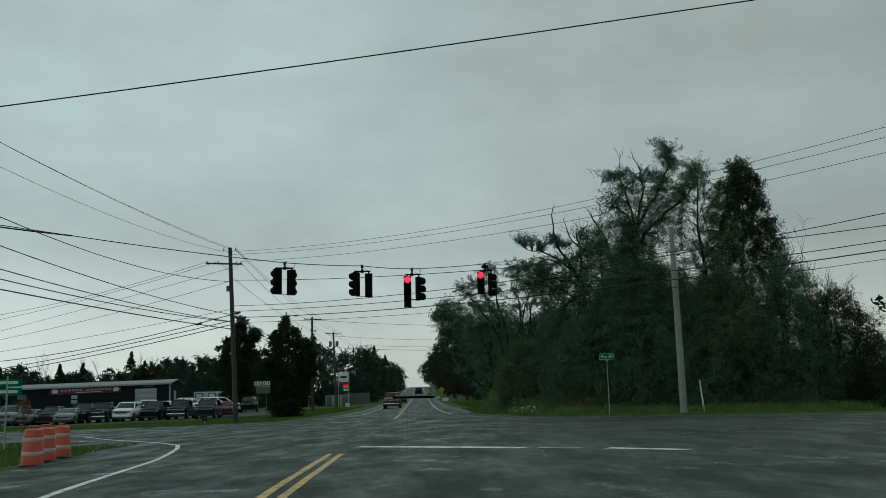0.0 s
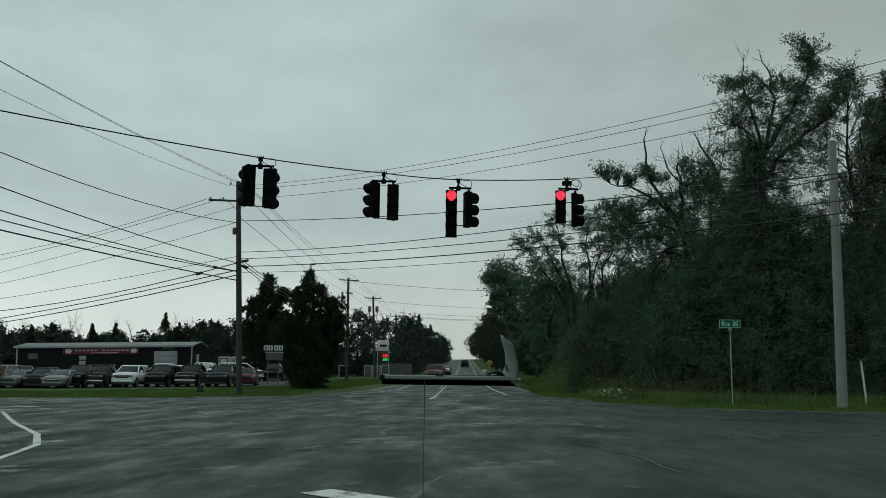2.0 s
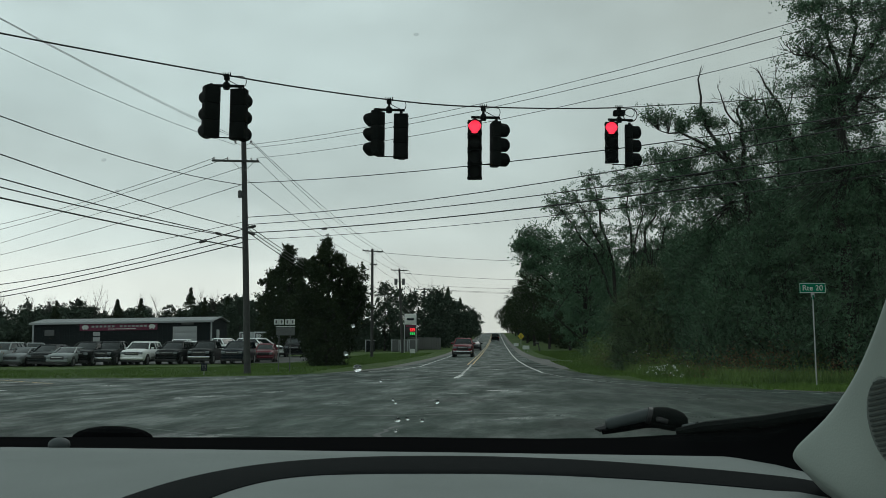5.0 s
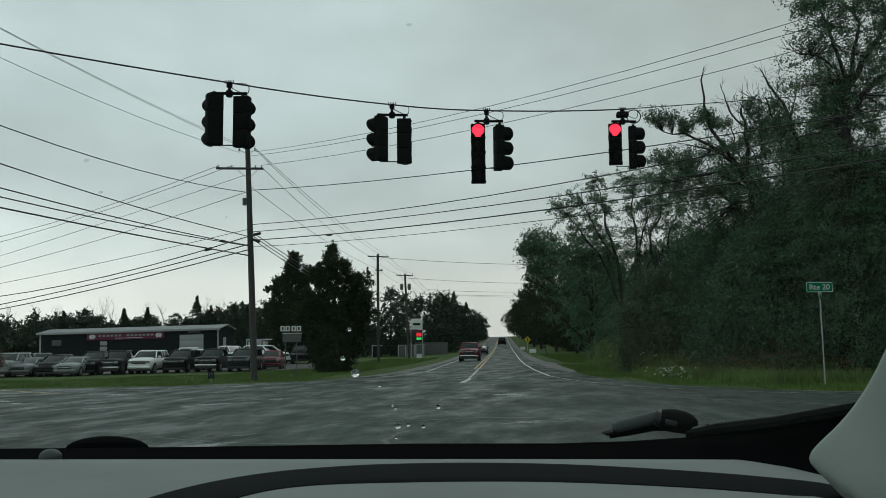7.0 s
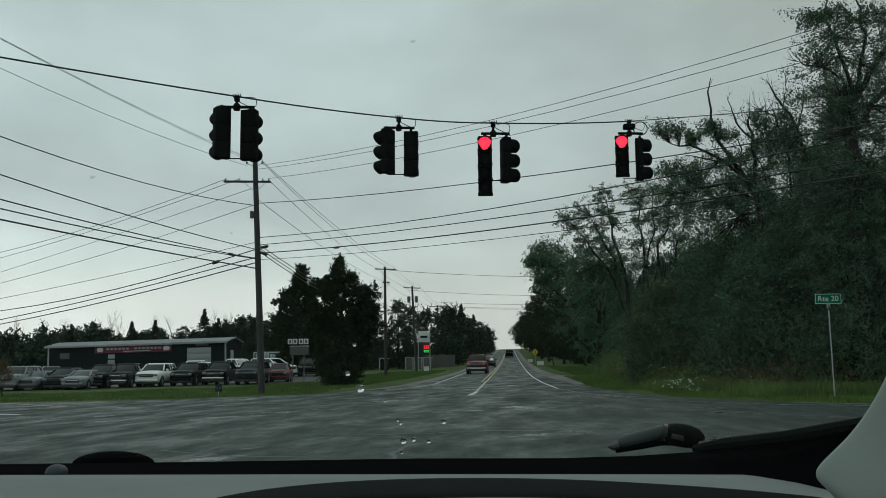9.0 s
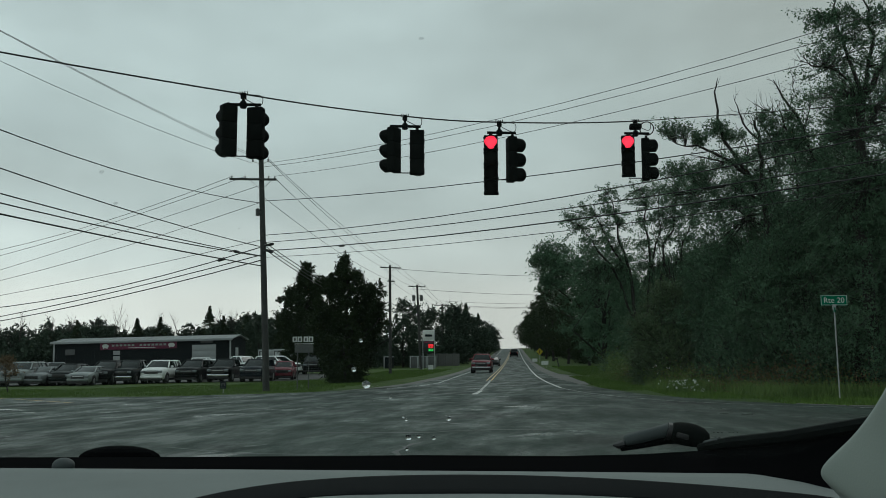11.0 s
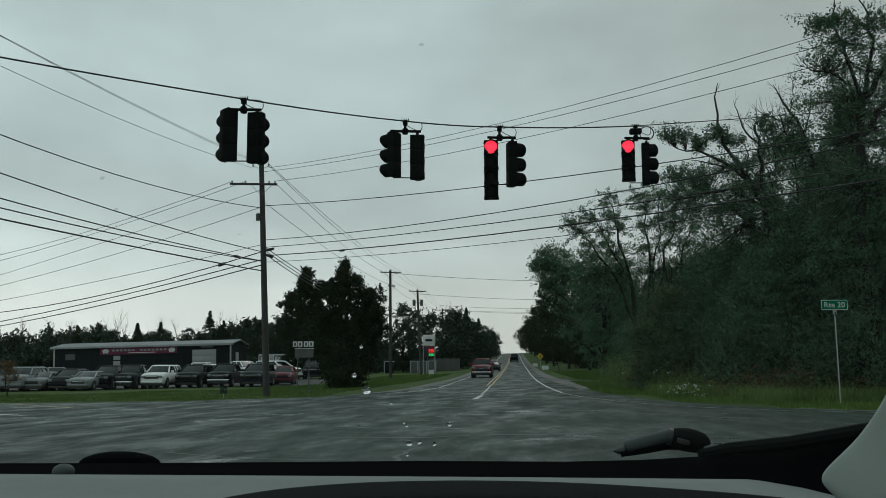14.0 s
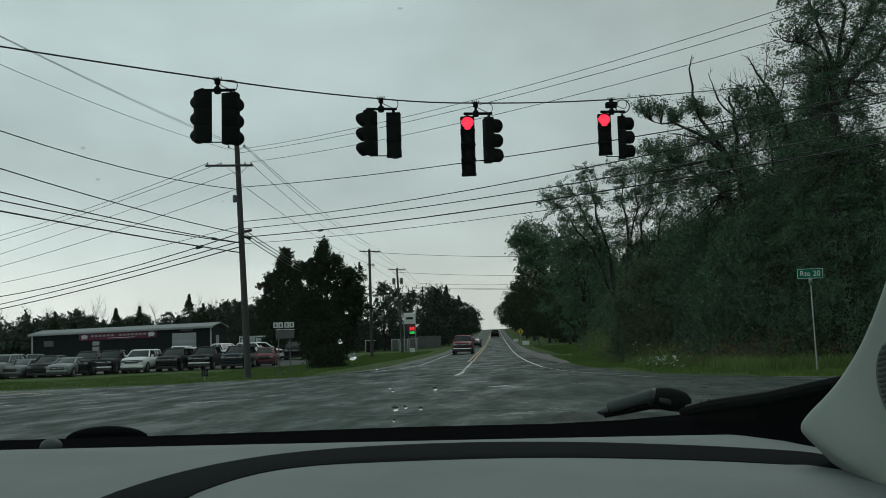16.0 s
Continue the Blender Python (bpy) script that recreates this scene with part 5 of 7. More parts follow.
def wooden_pole(foot, top, arms, label, extras=()):
    """A tapered timber pole; arms: (drop from the top, half width left, half width right, plan angle)."""
    foot, top = Vector(foot), Vector(top)
    t = thing("utility_pole", foot, label, "utility pole", "utility poles")
    d = top - foot
    part("pole_shaft", tubed([Vector((0, 0, -0.3)), d * 0.33, d * 0.66, d], [0.19, 0.175, 0.16, 0.14], 12), POLE_WOOD, t)
    ax = d.normalized()
    for drop, wl_, wr_, ang in arms:
        c = d - ax * drop
        u = Vector((math.cos(radians(ang)), math.sin(radians(ang)), -0.03))
        m = Matrix.Translation(c) @ Matrix.Rotation(radians(ang), 4, "Z") @ Matrix.Rotation(radians(2.5), 4, "Y")
        arm = part("crossarm", boxed((-wl_, -0.22, -0.06), (wr_, -0.12, 0.06), 0.01, 1, m), POLE_WOOD, t)
        for s in (-wl_ + 0.12, -wl_ * 0.5, wr_ * 0.5, wr_ - 0.12):
            part("insulator", lathe([(0.02, 0.06), (0.05, 0.09), (0.03, 0.12), (0.055, 0.15), (0.025, 0.2), (0.0, 0.21)], 10, m @ Matrix.Translation((s, -0.17, 0))), PORCELAIN, arm)
        for s in (-1, 1):
            part("brace", tubed([c + u * s * 0.62 + Vector((0, -0.12, -0.05)), c - ax * 0.62 + Vector((0, -0.1, 0))], 0.018, 5), STEEL, t)
    for ex in extras:
        ex(t, d, ax)
    return t


def pole_box(t, d, ax):
    c = d - ax * 3.2
    part("equipment_can", lathe([(0.0, -0.22), (0.11, -0.2), (0.12, 0.16), (0.07, 0.22), (0.0, 0.24)], 14, Matrix.Translation(c + Vector((-0.25, -0.08, 0)))), SIGN_GREY, t)
    part("can_bracket", boxed((-0.2, -0.1, -0.03), (0.0, -0.04, 0.03), 0.005, 1, Matrix.Translation(c)), STEEL, t)


def cable_boxes(t, d, ax):
    c = d - ax * 5.1
    for dx, dz, turn in ((0.42, 0.02, 12), (0.38, -0.35, -20)):
        part("splice_case", lathe([(0.02, -0.24), (0.08, -0.18), (0.08, 0.18), (0.02, 0.24)], 12, Matrix.Translation(c + Vector((dx, -0.1, dz))) @ Matrix.Rotation(radians(90 - turn), 4, "Y")), BLACK, t)
        part("case_bracket", tubed([c + Vector((0, -0.1, dz)), c + Vector((dx, -0.1, dz))], 0.02, 5), STEEL, t)


def top_pin(t, d, ax):
    for s in (-1, 1):
        part("top_bracket", tubed([d - ax * 0.35, d - ax * 0.30 + Vector((0.45 * s, -0.1, 0.10)), d + Vector((0.45 * s, -0.1, 0.05))], 0.02, 5), STEEL, t)
        part("top_insulator", lathe([(0.03, 0.0), (0.07, 0.04), (0.04, 0.08), (0.07, 0.12), (0.02, 0.18), (0.0, 0.19)], 10, Matrix.Translation(d + Vector((0.45 * s, -0.1, -0.22)))), PORCELAIN, t)


def transformers(t, d, ax):
    for s in (-1, 1):
        part("transformer", lathe([(0.0, -0.5), (0.22, -0.48), (0.24, 0.3), (0.18, 0.42), (0.0, 0.45)], 14, Matrix.Translation(d - ax * 1.9 + Vector((0.55 * s, -0.1, 0)))), SIGN_GREY, t)
        part("transformer_bracket", boxed((-0.35, -0.08, -0.05), (0.35, 0.02, 0.05), 0.01, 1, Matrix.Translation(d - ax * 1.9 + Vector((0.2 * s, -0.05, 0)))), STEEL, t)


P1F, P1T = (-11.62, 68.5, hz(-11.62, 68.5)), (-12.47, 69.5, 12.85)
P2F, P2T = (-12.78, 126, hz(-12.78, 126)), (-12.86, 126, 12.4)
P3F, P3T = (-11.7, 150, hz(-11.7, 150) - 0.4), (-12.26, 150, 12.0)
wooden_pole(P1F, P1T, [(1.28, 1.85, 0.95, -4)], "tall leaning wooden utility pole with crossarm and cable cases", (pole_box, cable_boxes, top_pin))
wooden_pole(P2F, P2T, [(0.3, 1.15, 1.3, 0), (1.9, 0.3, 0.6, 0)], "wooden utility pole with crossarm beside the road")
wooden_pole(P3F, P3T, [(0.28, 1.25, 1.2, 0)], "wooden utility pole with two transformers", (transformers,))
FARP = [(-11.9, 190), (-11.2, 235), (-10.8, 285)]
for x, y in FARP:
    wooden_pole((x, y, hz(x, y)), (x, y, hz(x, y) + 11.3), [(0.3, 1.2, 1.2, 0)], "distant wooden utility pole beside the road")
# side poles out along the cross road, which hold the far ends of the wires
PE, PW, PS, PN = (25.5, 34.0), (-62, 96), (-19.6, 32), (-21.1, 21.5)
wooden_pole((*PE, hz(*PE)), (*PE, 14.0), [(0.5, 1.2, 1.2, 50)], "wooden utility pole on the east side road")
wooden_pole((*PW, hz(*PW)), (*PW, 11.5), [(0.5, 1.2, 1.2, 50)], "wooden utility pole on the west side road")
wooden_pole((*PS, hz(*PS)), (*PS, 11.6), [], "wooden cable pole on the near west corner")
wooden_pole((*PN, hz(*PN)), (*PN, 15.6), [(0.9, 1.2, 1.2, 50)], "wooden utility pole on the near west corner")

# pale strain pole that carries the signals
sp = thing("strain_pole", (15.45, 47.0, hz(15.4, 47)), "pale leaning strain pole holding the signal span wire", "pole")
part("pole_shaft", tubed([(0, 0, -0.3), (-0.12, -0.35, 3.2), (-0.4, -1.1, 9.5)], [0.185, 0.175, 0.135], 14), POLE_STEEL, sp)
part("pole_cap", lathe([(0.145, 0.0), (0.145, 0.05), (0.06, 0.11), (0.0, 0.115)], 14, Matrix.Translation((-0.4, -1.1, 9.48))), STEEL, sp)
stake = thing("marker_stake", (16.97, 48.5, hz(17, 48.5)), "thin white leaning marker stake in the grass", "stake")
part("stake_shaft", tubed([(0, 0, -0.1), (-0.16, 0, 1.66)], [0.045, 0.04], 8), SIGN_WHITE, stake)
part("stake_tip", lathe([(0.045, 0), (0.045, 0.08), (0.01, 0.1), (0, 0.1)], 8, Matrix.Translation((-0.165, 0, 1.62))), REFLECT, stake)

# signal span and its tether
SPAN = [(-19.6, 30, 8.55), (-9, 33.2, 7.09), (-3.38, 36.5, 6.72), (-0.44, 39.3, 6.94), (1.72, 39.5, 6.80), (5.06, 41.4, 7.24), (15.08, 45.95, 8.95)]
bm = bmesh.new()
for a, b in zip(SPAN, SPAN[1:]):
    tube(bm, sagging(a, b, 0.03, 6), 0.016 if a[0] < 5 else 0.011, 6)
tagged(part("span_wire", bm, WIRE), "thick black span wire that carries the signals", "wire", "overhead wires")
wire((-19.6, 30.1, 8.5), (-10.4, 32.5, 7.24), 0.1, 0.028, "thick black cable bundled under the span", WIRE)
part_loop = [Vector((5.34 + 0.17 * math.cos(a), 41.45, 7.06 + 0.17 * math.sin(a))) for a in np.linspace(0, 2 * math.pi, 20)]
tagged(part("cable_coil", tubed(part_loop, 0.014, 5), WIRE), "coiled spare cable hanging at the span wire", "cable")


def on_pole(drop, dx=0.0):
    a, b = Vector(P1F), Vector(P1T)
    return b + (a - b).normalized() * drop + Vector((dx, -0.12, 0))


# wires from the corner pole to the east
for drop, dx, zend, sag in ((0.30, 0.45, 12.67, 1.24), (0.55, 0.05, 12.2, 1.23), (1.10, 0.83, 11.49, 1.1), (2.55, 0.1, 8.07, 0.78), (4.54, 0.1, 8.96, 1.02), (4.96, 0.1, 7.57, 0.65), (5.44, 0.1, 7.19, 0.68), (5.81, 0.1, 6.82, 0.71)):
    wire(on_pole(drop, dx), (PE[0], PE[1], zend), sag, 0.012 if drop < 2 else 0.013 if drop > 5.7 else 0.026 if drop > 5.2 else 0.02, "overhead wire from the corner pole east", LINE_METAL if drop < 2 else WIRE)
# to the near west corner
for drop, dx, zend, sag in ((0.02, 0.0, 15.23, 0.81), (0.13, 0.0, 15.27, 0.80), (0.31, -0.45, 14.43, 1.30)):
    wire(on_pole(drop, dx), (PN[0], PN[1], zend), sag, 0.011, "overhead wire from the corner pole to the near corner", LINE_METAL)
for drop, zend, sag, r in ((2.66, 11.34, 1.26, 0.022), (5.2, 9.67, 0.58, 0.024), (5.73, 8.25, 0.48, 0.026), (5.75, 7.59, 0.46, 0.026), (6.3, 6.84, 0.2, 0.034)):
    wire(on_pole(drop, -0.1), (PS[0], PS[1], zend), sag, r, "overhead cable from the corner pole to the near corner", WIRE)
# to the far west along the side road
for drop, dx, zend, sag, r in ((1.08, -1.73, 9.47, 1.69, 0.016), (1.08, -0.92, 7.6, 1.19, 0.016), (1.63, -0.1, 4.39, 0.38, 0.014), (2.64, -0.1, 5.36, 1.04, 0.016), (4.81, -0.1, 4.47, 0.52, 0.016), (5.22, -0.1, 6.53, 2.08, 0.030), (5.67, -0.1, 2.73, 0.78, 0.030), (5.97, -0.1, 2.75, 0.94, 0.032)):
    wire(on_pole(drop, dx), (PW[0], PW[1], zend), sag, r, "overhead wire along the west side road", LINE_METAL if r < 0.02 else WIRE)
# along the far road
for drop, dx, p2x, p2z in ((0.05, 0.45, 1.1, 12.3), (0.1, 0.40, 0.1, 12.5), (1.2, 0.8, -1.0, 12.25), (2.3, 0.1, 0.1, 10.6), (5.0, 0.2, 0.1, 8.0), (5.2, 0.2, 0.1, 7.6), (5.4, 0.2, 0.1, 7.2)):
    wire(on_pole(drop, dx), (P2T[0] + p2x, 126, p2z), 0.5 if drop < 3 else 0.9, 0.016 if drop < 3 else 0.026, "overhead wire along the far road", LINE_METAL if drop < 3 else WIRE)
    wire((P2T[0] + p2x, 126, p2z), (P3T[0] + p2x, 150, p2z - 0.3), 0.3, 0.016 if drop < 3 else 0.03, "overhead wire along the far road", LINE_METAL if drop < 3 else WIRE)
    last = (P3T[0] + p2x, 150, p2z - 0.3)
    for x, y in FARP:
        nxt = (x + p2x, y, hz(x, y) + p2z - 1.2)
        wire(last, nxt, 0.6 if drop < 3 else 1.1, 0.02 if drop < 3 else 0.035, "overhead wire along the far road", LINE_METAL if drop < 3 else WIRE)
        last = nxt


def splice(a, b, sag, f, r, ln):
    """A black splice case strung on an overhead cable at share f of its length."""
    a, b = Vector(a), Vector(b)
    p = a.lerp(b, f) - Vector((0, 0, 4 * sag * f * (1 - f) + 0.02))
    d = (b - a).normalized() - Vector((0, 0, 4 * sag * (1 - 2 * f) / (b - a).length))
    m = Matrix.Translation(p) @ d.to_track_quat("Z", "Y").to_matrix().to_4x4()
    k = part("splice_case", lathe([(0.015, -ln), (r * 0.8, -ln * 0.8), (r, -ln * 0.7), (r, ln * 0.7), (r * 0.8, ln * 0.8), (0.015, ln)], 10, m), BLACK)
    return tagged(k, "black splice case strung on an overhead cable", "splice case", "overhead wires")


splice(on_pole(5.73, -0.1), (PS[0], PS[1], 8.25), 0.48, 0.075, 0.075, 0.27)
splice(on_pole(5.22, -0.1), (PW[0], PW[1], 6.53), 2.08, 0.055, 0.09, 0.32)
splice(on_pole(5.44, 0.1), (PE[0], PE[1], 7.19), 0.68, 0.143, 0.06, 0.25)
# service lines that cross the far road
for y, zl, zr in ((126, 12.0, 11.2), (150, 11.4, 10.6), (190, 12.2, 11.8), (192, 11.6, 11.2), (235, 13.8, 13.2)):
    wire((-12.4, y, zl), (14, y + 4, zr), 0.35, 0.022, "service wire crossing the far road")
# the wire over the near lane
wire((-34, 17.3, 4.0), (26, 17.3, 11.8), 0.55, 0.014, "twisted black service wire over the near lane", WIRE)

def digit_bars(x0, x1, z0, z1):
    """Three upright light bars in a row, for figures too small to tell."""
    bm = bmesh.new()
    w = (x1 - x0) / 3
    for i in range(3):
        a, b, h = x0 + w * i + 0.03, x0 + w * (i + 1) - 0.03, z1 - z0
        box(bm, (a, -0.14, z0), (b, -0.122, z0 + 0.26 * h))
        box(bm, (a, -0.14, z0 + 0.38 * h), (b, -0.122, z0 + 0.62 * h))
        box(bm, (a, -0.14, z0 + 0.74 * h), (b, -0.122, z1))
        box(bm, (b - 0.07, -0.138, z0 + 0.26 * h), (b, -0.124, z0 + 0.74 * h))
    return bm



# ---- signs ----
def lettering(txt, size, mat, parent, m, name="lettering"):
    cu = bpy.data.curves.new(name, "FONT")
    cu.body, cu.size, cu.align_x, cu.align_y, cu.extrude = txt, size, "CENTER", "CENTER", 0.002
    tmp = bpy.data.objects.new(name, cu)
    me = bpy.data.meshes.new_from_object(tmp)
    bpy.data.objects.remove(tmp)
    me.materials.clear()
    me.materials.append(mat)
    ob = new(name, me)
    ob.parent = parent
    ob.matrix_basis = m
    return ob


def upright(x, y, z, turn=0.0):
    """A pose for writing that faces -y."""
    return pose(x, y, z, 90, 0, turn)


rs = thing("street_sign", (11.8, 47.95, hz(11.8, 47.95)), "green street sign reading Rte 20 on a thin steel post", "street sign")
part("post", tubed([(0.03, 0, -0.2), (0, 0, 2.86)], 0.022, 8), STEEL, rs)
part("clamp", boxed((-0.05, -0.03, 2.74), (0.05, 0.03, 2.90), 0.008), STEEL, rs)
blade = part("sign_blade", boxed((-0.405, -0.012, 2.86), (0.405, 0.012, 3.19), 0.006, 1), SIGN_GREEN, rs)
bm = bmesh.new()
for lo, hi in (((-0.39, -0.018, 2.875), (0.39, -0.013, 2.888)), ((-0.39, -0.018, 3.162), (0.39, -0.013, 3.175)), ((-0.39, -0.018, 2.888), (-0.377, -0.013, 3.162)), ((0.377, -0.018, 2.888), (0.39, -0.013, 3.162))):
    box(bm, lo, hi)
part("sign_border", bm, SIGN_WHITE, blade)
lettering("Rte 20", 0.235, SIGN_WHITE, blade, upright(0, -0.016, 3.022), "sign_lettering")
part("sign_blade", boxed((-0.01, -0.3, 2.66), (0.01, 0.3, 2.8), 0.004, 1, Matrix.Rotation(radians(-14), 4, "Z")), SIGN_GREEN, rs)

# route shields on two posts by the lot
gs = thing("route_sign", (-9.98, 70, hz(-10, 70)), "pair of route marker panels on two grey posts", "road sign")
for x in (-0.30, 0.34):
    part("post", tubed([(x, 0, -0.2), (x, 0, 2.95)], 0.03, 8), SIGN_GREY, gs)
for i, x in enumerate((-0.58, -0.29, 0.05, 0.34)):
    p = part("marker_panel", boxed((x - 0.01, -0.06, 2.66), (x + 0.25, -0.04, 2.96), 0.008, 1), SIGN_WHITE, gs)
    part("marker_bar", boxed((x + 0.07, -0.068, 2.72), (x + 0.17, -0.062, 2.90), 0.0), SIGN_GREY, p)
lpn = part("lower_panel", boxed((-0.46, -0.06, 2.08), (0.60, -0.04, 2.50), 0.01, 1), SIGN_GREY, gs)
for lo, hi in (((-0.46, -0.07, 2.06), (0.60, -0.062, 2.09)), ((0.04, -0.07, 2.09), (0.08, -0.062, 2.50))):
    part("panel_edge", boxed(lo, hi, 0.0), SIGN_GREY, lpn)
part("lower_rail", boxed((-0.48, -0.07, 2.53), (0.62, -0.03, 2.57), 0.005, 1), SIGN_WHITE, gs)

# green guide sign on the near west corner
ng = thing("street_sign", (-13.1, 34.0, hz(-13.1, 34)), "green street name signs on a steel post", "street sign")
part("post", tubed([(0, 0, -0.2), (0, 0, 2.7)], 0.035, 8), STEEL, ng)
for z, turn in ((2.45, 10), (2.12, 14)):
    p = part("sign_blade", boxed((-0.5, -0.012, z - 0.14), (0.5, 0.012, z + 0.14), 0.006, 1, Matrix.Rotation(radians(turn), 4, "Z")), SIGN_GREEN, ng)
    part("sign_text_bar", boxed((-0.4, -0.018, z - 0.05), (0.36, -0.013, z + 0.06), 0, 1, Matrix.Rotation(radians(turn), 4, "Z")), SIGN_WHITE, p)

# fuel price sign
fs = thing("price_sign", (-10.6, 150, hz(-10.6, 150) - 0.1), "tall white fuel price sign with red and green displays", "sign")
for x in (-0.86, 0.78):
    part("post", boxed((x, -0.1, -0.2), (x + 0.12, 0.1, 5.7), 0.02), TRIM_WHITE, fs)
part("header_panel", boxed((-0.76, -0.14, 4.2), (0.8, 0.14, 5.72), 0.03), SIGN_WHITE, fs)
part("brand_mark", boxed((-0.50, -0.15, 4.78), (0.52, -0.142, 5.10), 0.0), PAINTS["navy"], fs, "dark illegible brand lettering bar")
pp = part("price_panel", boxed((-0.76, -0.12, 2.4), (0.8, 0.12, 4.16), 0.02), BLACK, fs)
part("price_header", boxed((-0.6, -0.14, 3.86), (0.72, -0.122, 4.1), 0.0), BANNER, pp)
part("price_digits", digit_bars(-0.05, 0.72, 3.22, 3.72), PRICE_RED, pp, "glowing red price digits")
part("price_digits", digit_bars(-0.05, 0.72, 2.72, 3.06), PRICE_GREEN, pp, "glowing green price digits")

dm = thing("warning_sign", (5.9, 180, hz(5.9, 180)), "yellow diamond warning sign by the road", "road sign")
part("post", tubed([(0, 0, -0.2), (0, 0, 2.1)], 0.04, 8), STEEL, dm)
dp = part("diamond_panel", boxed((-0.42, -0.02, -0.42), (0.42, 0.02, 0.42), 0.03, 2, Matrix.Translation((0, -0.03, 1.95)) @ Matrix.Rotation(radians(45), 4, "Y")), SIGN_YELLOW, dm)
part("warning_symbol", boxed((-0.07, -0.062, 1.65), (0.07, -0.052, 2.25), 0.0), BLACK, dp)
mb = thing("mailbox", (7.2, 140, hz(7.2, 140)), "dark mailbox on a leaning post", "mailbox")
part("post", tubed([(0.25, 0, -0.1), (0, 0, 1.05)], 0.07, 6), POLE_WOOD, mb)
part("mailbox_body", boxed((-0.45, -0.12, 1.02), (0.12, 0.12, 1.28), 0.08, 3), BLACK, mb)
for x, y, s in ((5.6, 140, 0.45), (4.9, 172, 0.4), (-8.2, 128, 0.3)):
    ys = thing("yard_sign", (x, y, hz(x, y)), "small white yard sign on wire legs", "sign", "yard signs")
    for k in (-0.2, 0.2):
        part("wire_leg", tubed([(k, 0, -0.05), (k, 0, 0.4)], 0.012, 5), STEEL, ys)
    part("sign_panel", boxed((-s, -0.01, 0.35), (s, 0.01, 0.85), 0.005, 1), SIGN_WHITE, ys)
lp = thing("yard_sign", (-13.61, 67.2, hz(-13.61, 67.2)), "small dark blue notice on a short post", "sign", "yard signs")
part("post", tubed([(0, 0, -0.1), (0, 0, 0.4)], 0.02, 6), STEEL, lp)
yp = part("sign_panel", boxed((-0.17, -0.02, 0.22), (0.17, 0.0, 0.60), 0.01, 1), PAINTS["navy"], lp)
for x0, x1, z0, z1 in ((-0.11, 0.11, 0.49, 0.53), (-0.11, -0.05, 0.37, 0.46), (0.04, 0.11, 0.37, 0.46), (-0.11, 0.11, 0.29, 0.32)):
    part("sign_bar", boxed((x0, -0.028, z0), (x1, -0.022, z1), 0.0), SIGN_GREY, yp)


# ---- traffic barrels on the corner ----
def barrel(x, y, turn):
    t = thing("traffic_barrel", (x, y, hz(x, y)), "orange traffic barrel with white reflective bands", "traffic barrel", "barrels on the corner", turn=turn)
    part("base", lathe([(0.30, 0.0), (0.30, 0.05), (0.27, 0.07)], 20), BLACK, t)
    prof = [(0.26, 0.05), (0.258, 0.25), (0.250, 0.26), (0.247, 0.42), (0.240, 0.43), (0.237, 0.58), (0.230, 0.59), (0.225, 0.75), (0.216, 0.76), (0.208, 0.87), (0.16, 0.90), (0.0, 0.905)]
    part("body", lathe(prof, 22), ORANGE, t)
    for z0, z1, r0, r1 in ((0.27, 0.37, 0.2535, 0.2505), (0.60, 0.70, 0.2325, 0.2292)):
        part("band", lathe([(r0, z0), (r0 + 0.003, z0 + 0.005), (r1 + 0.003, z1 - 0.005), (r1, z1)], 22), REFLECT, t)
    part("handle", tubed([(-0.12, 0, 0.89), (-0.10, 0, 0.96), (0.10, 0, 0.96), (0.12, 0, 0.89)], 0.02, 6), ORANGE, t)


barrel(-7.24, 22.3, 0)
barrel(-7.78, 24.4, 40)
barrel(-8.10, 26.3, 80)


# ---- car dealer's building ----
bz = hz(-43, 128)
bd = thing("dealer_building", (-43.6, 128, bz), "long low dark metal dealer building with pale roof", "building")
bd.matrix_basis = pose(-43.6, 128, bz + 0.2, 0, -1.1, 0)
L, Wd, EV, RG = 11.15, 6.0, 4.12, 4.62
part("wall", boxed((-L, 0, -0.3), (L, 0.2, EV)), SIDING, bd, smooth=False)
part("wall", boxed((-L, Wd - 0.2, -0.3), (L, Wd, EV)), SIDING, bd, smooth=False)
for sx in (-1, 1):
    bm = bmesh.new()
    x0, x1 = (L - 0.2, L) if sx > 0 else (-L, -L + 0.2)
    prof = [(0.2, -0.3), (Wd - 0.2, -0.3), (Wd - 0.2, EV), (Wd / 2, RG - 0.06), (0.2, EV)]
    a = [bm.verts.new((x0, y, z)) for y, z in prof]
    b = [bm.verts.new((x1, y, z)) for y, z in prof]
    bm.faces.new(a)
    bm.faces.new(list(reversed(b)))
    for i in range(5):
        bm.faces.new((a[i], b[i], b[(i + 1) % 5], a[(i + 1) % 5]))
    bmesh.ops.recalc_face_normals(bm, faces=bm.faces)
    part("gable_wall", bm, SIDING, bd, smooth=False)
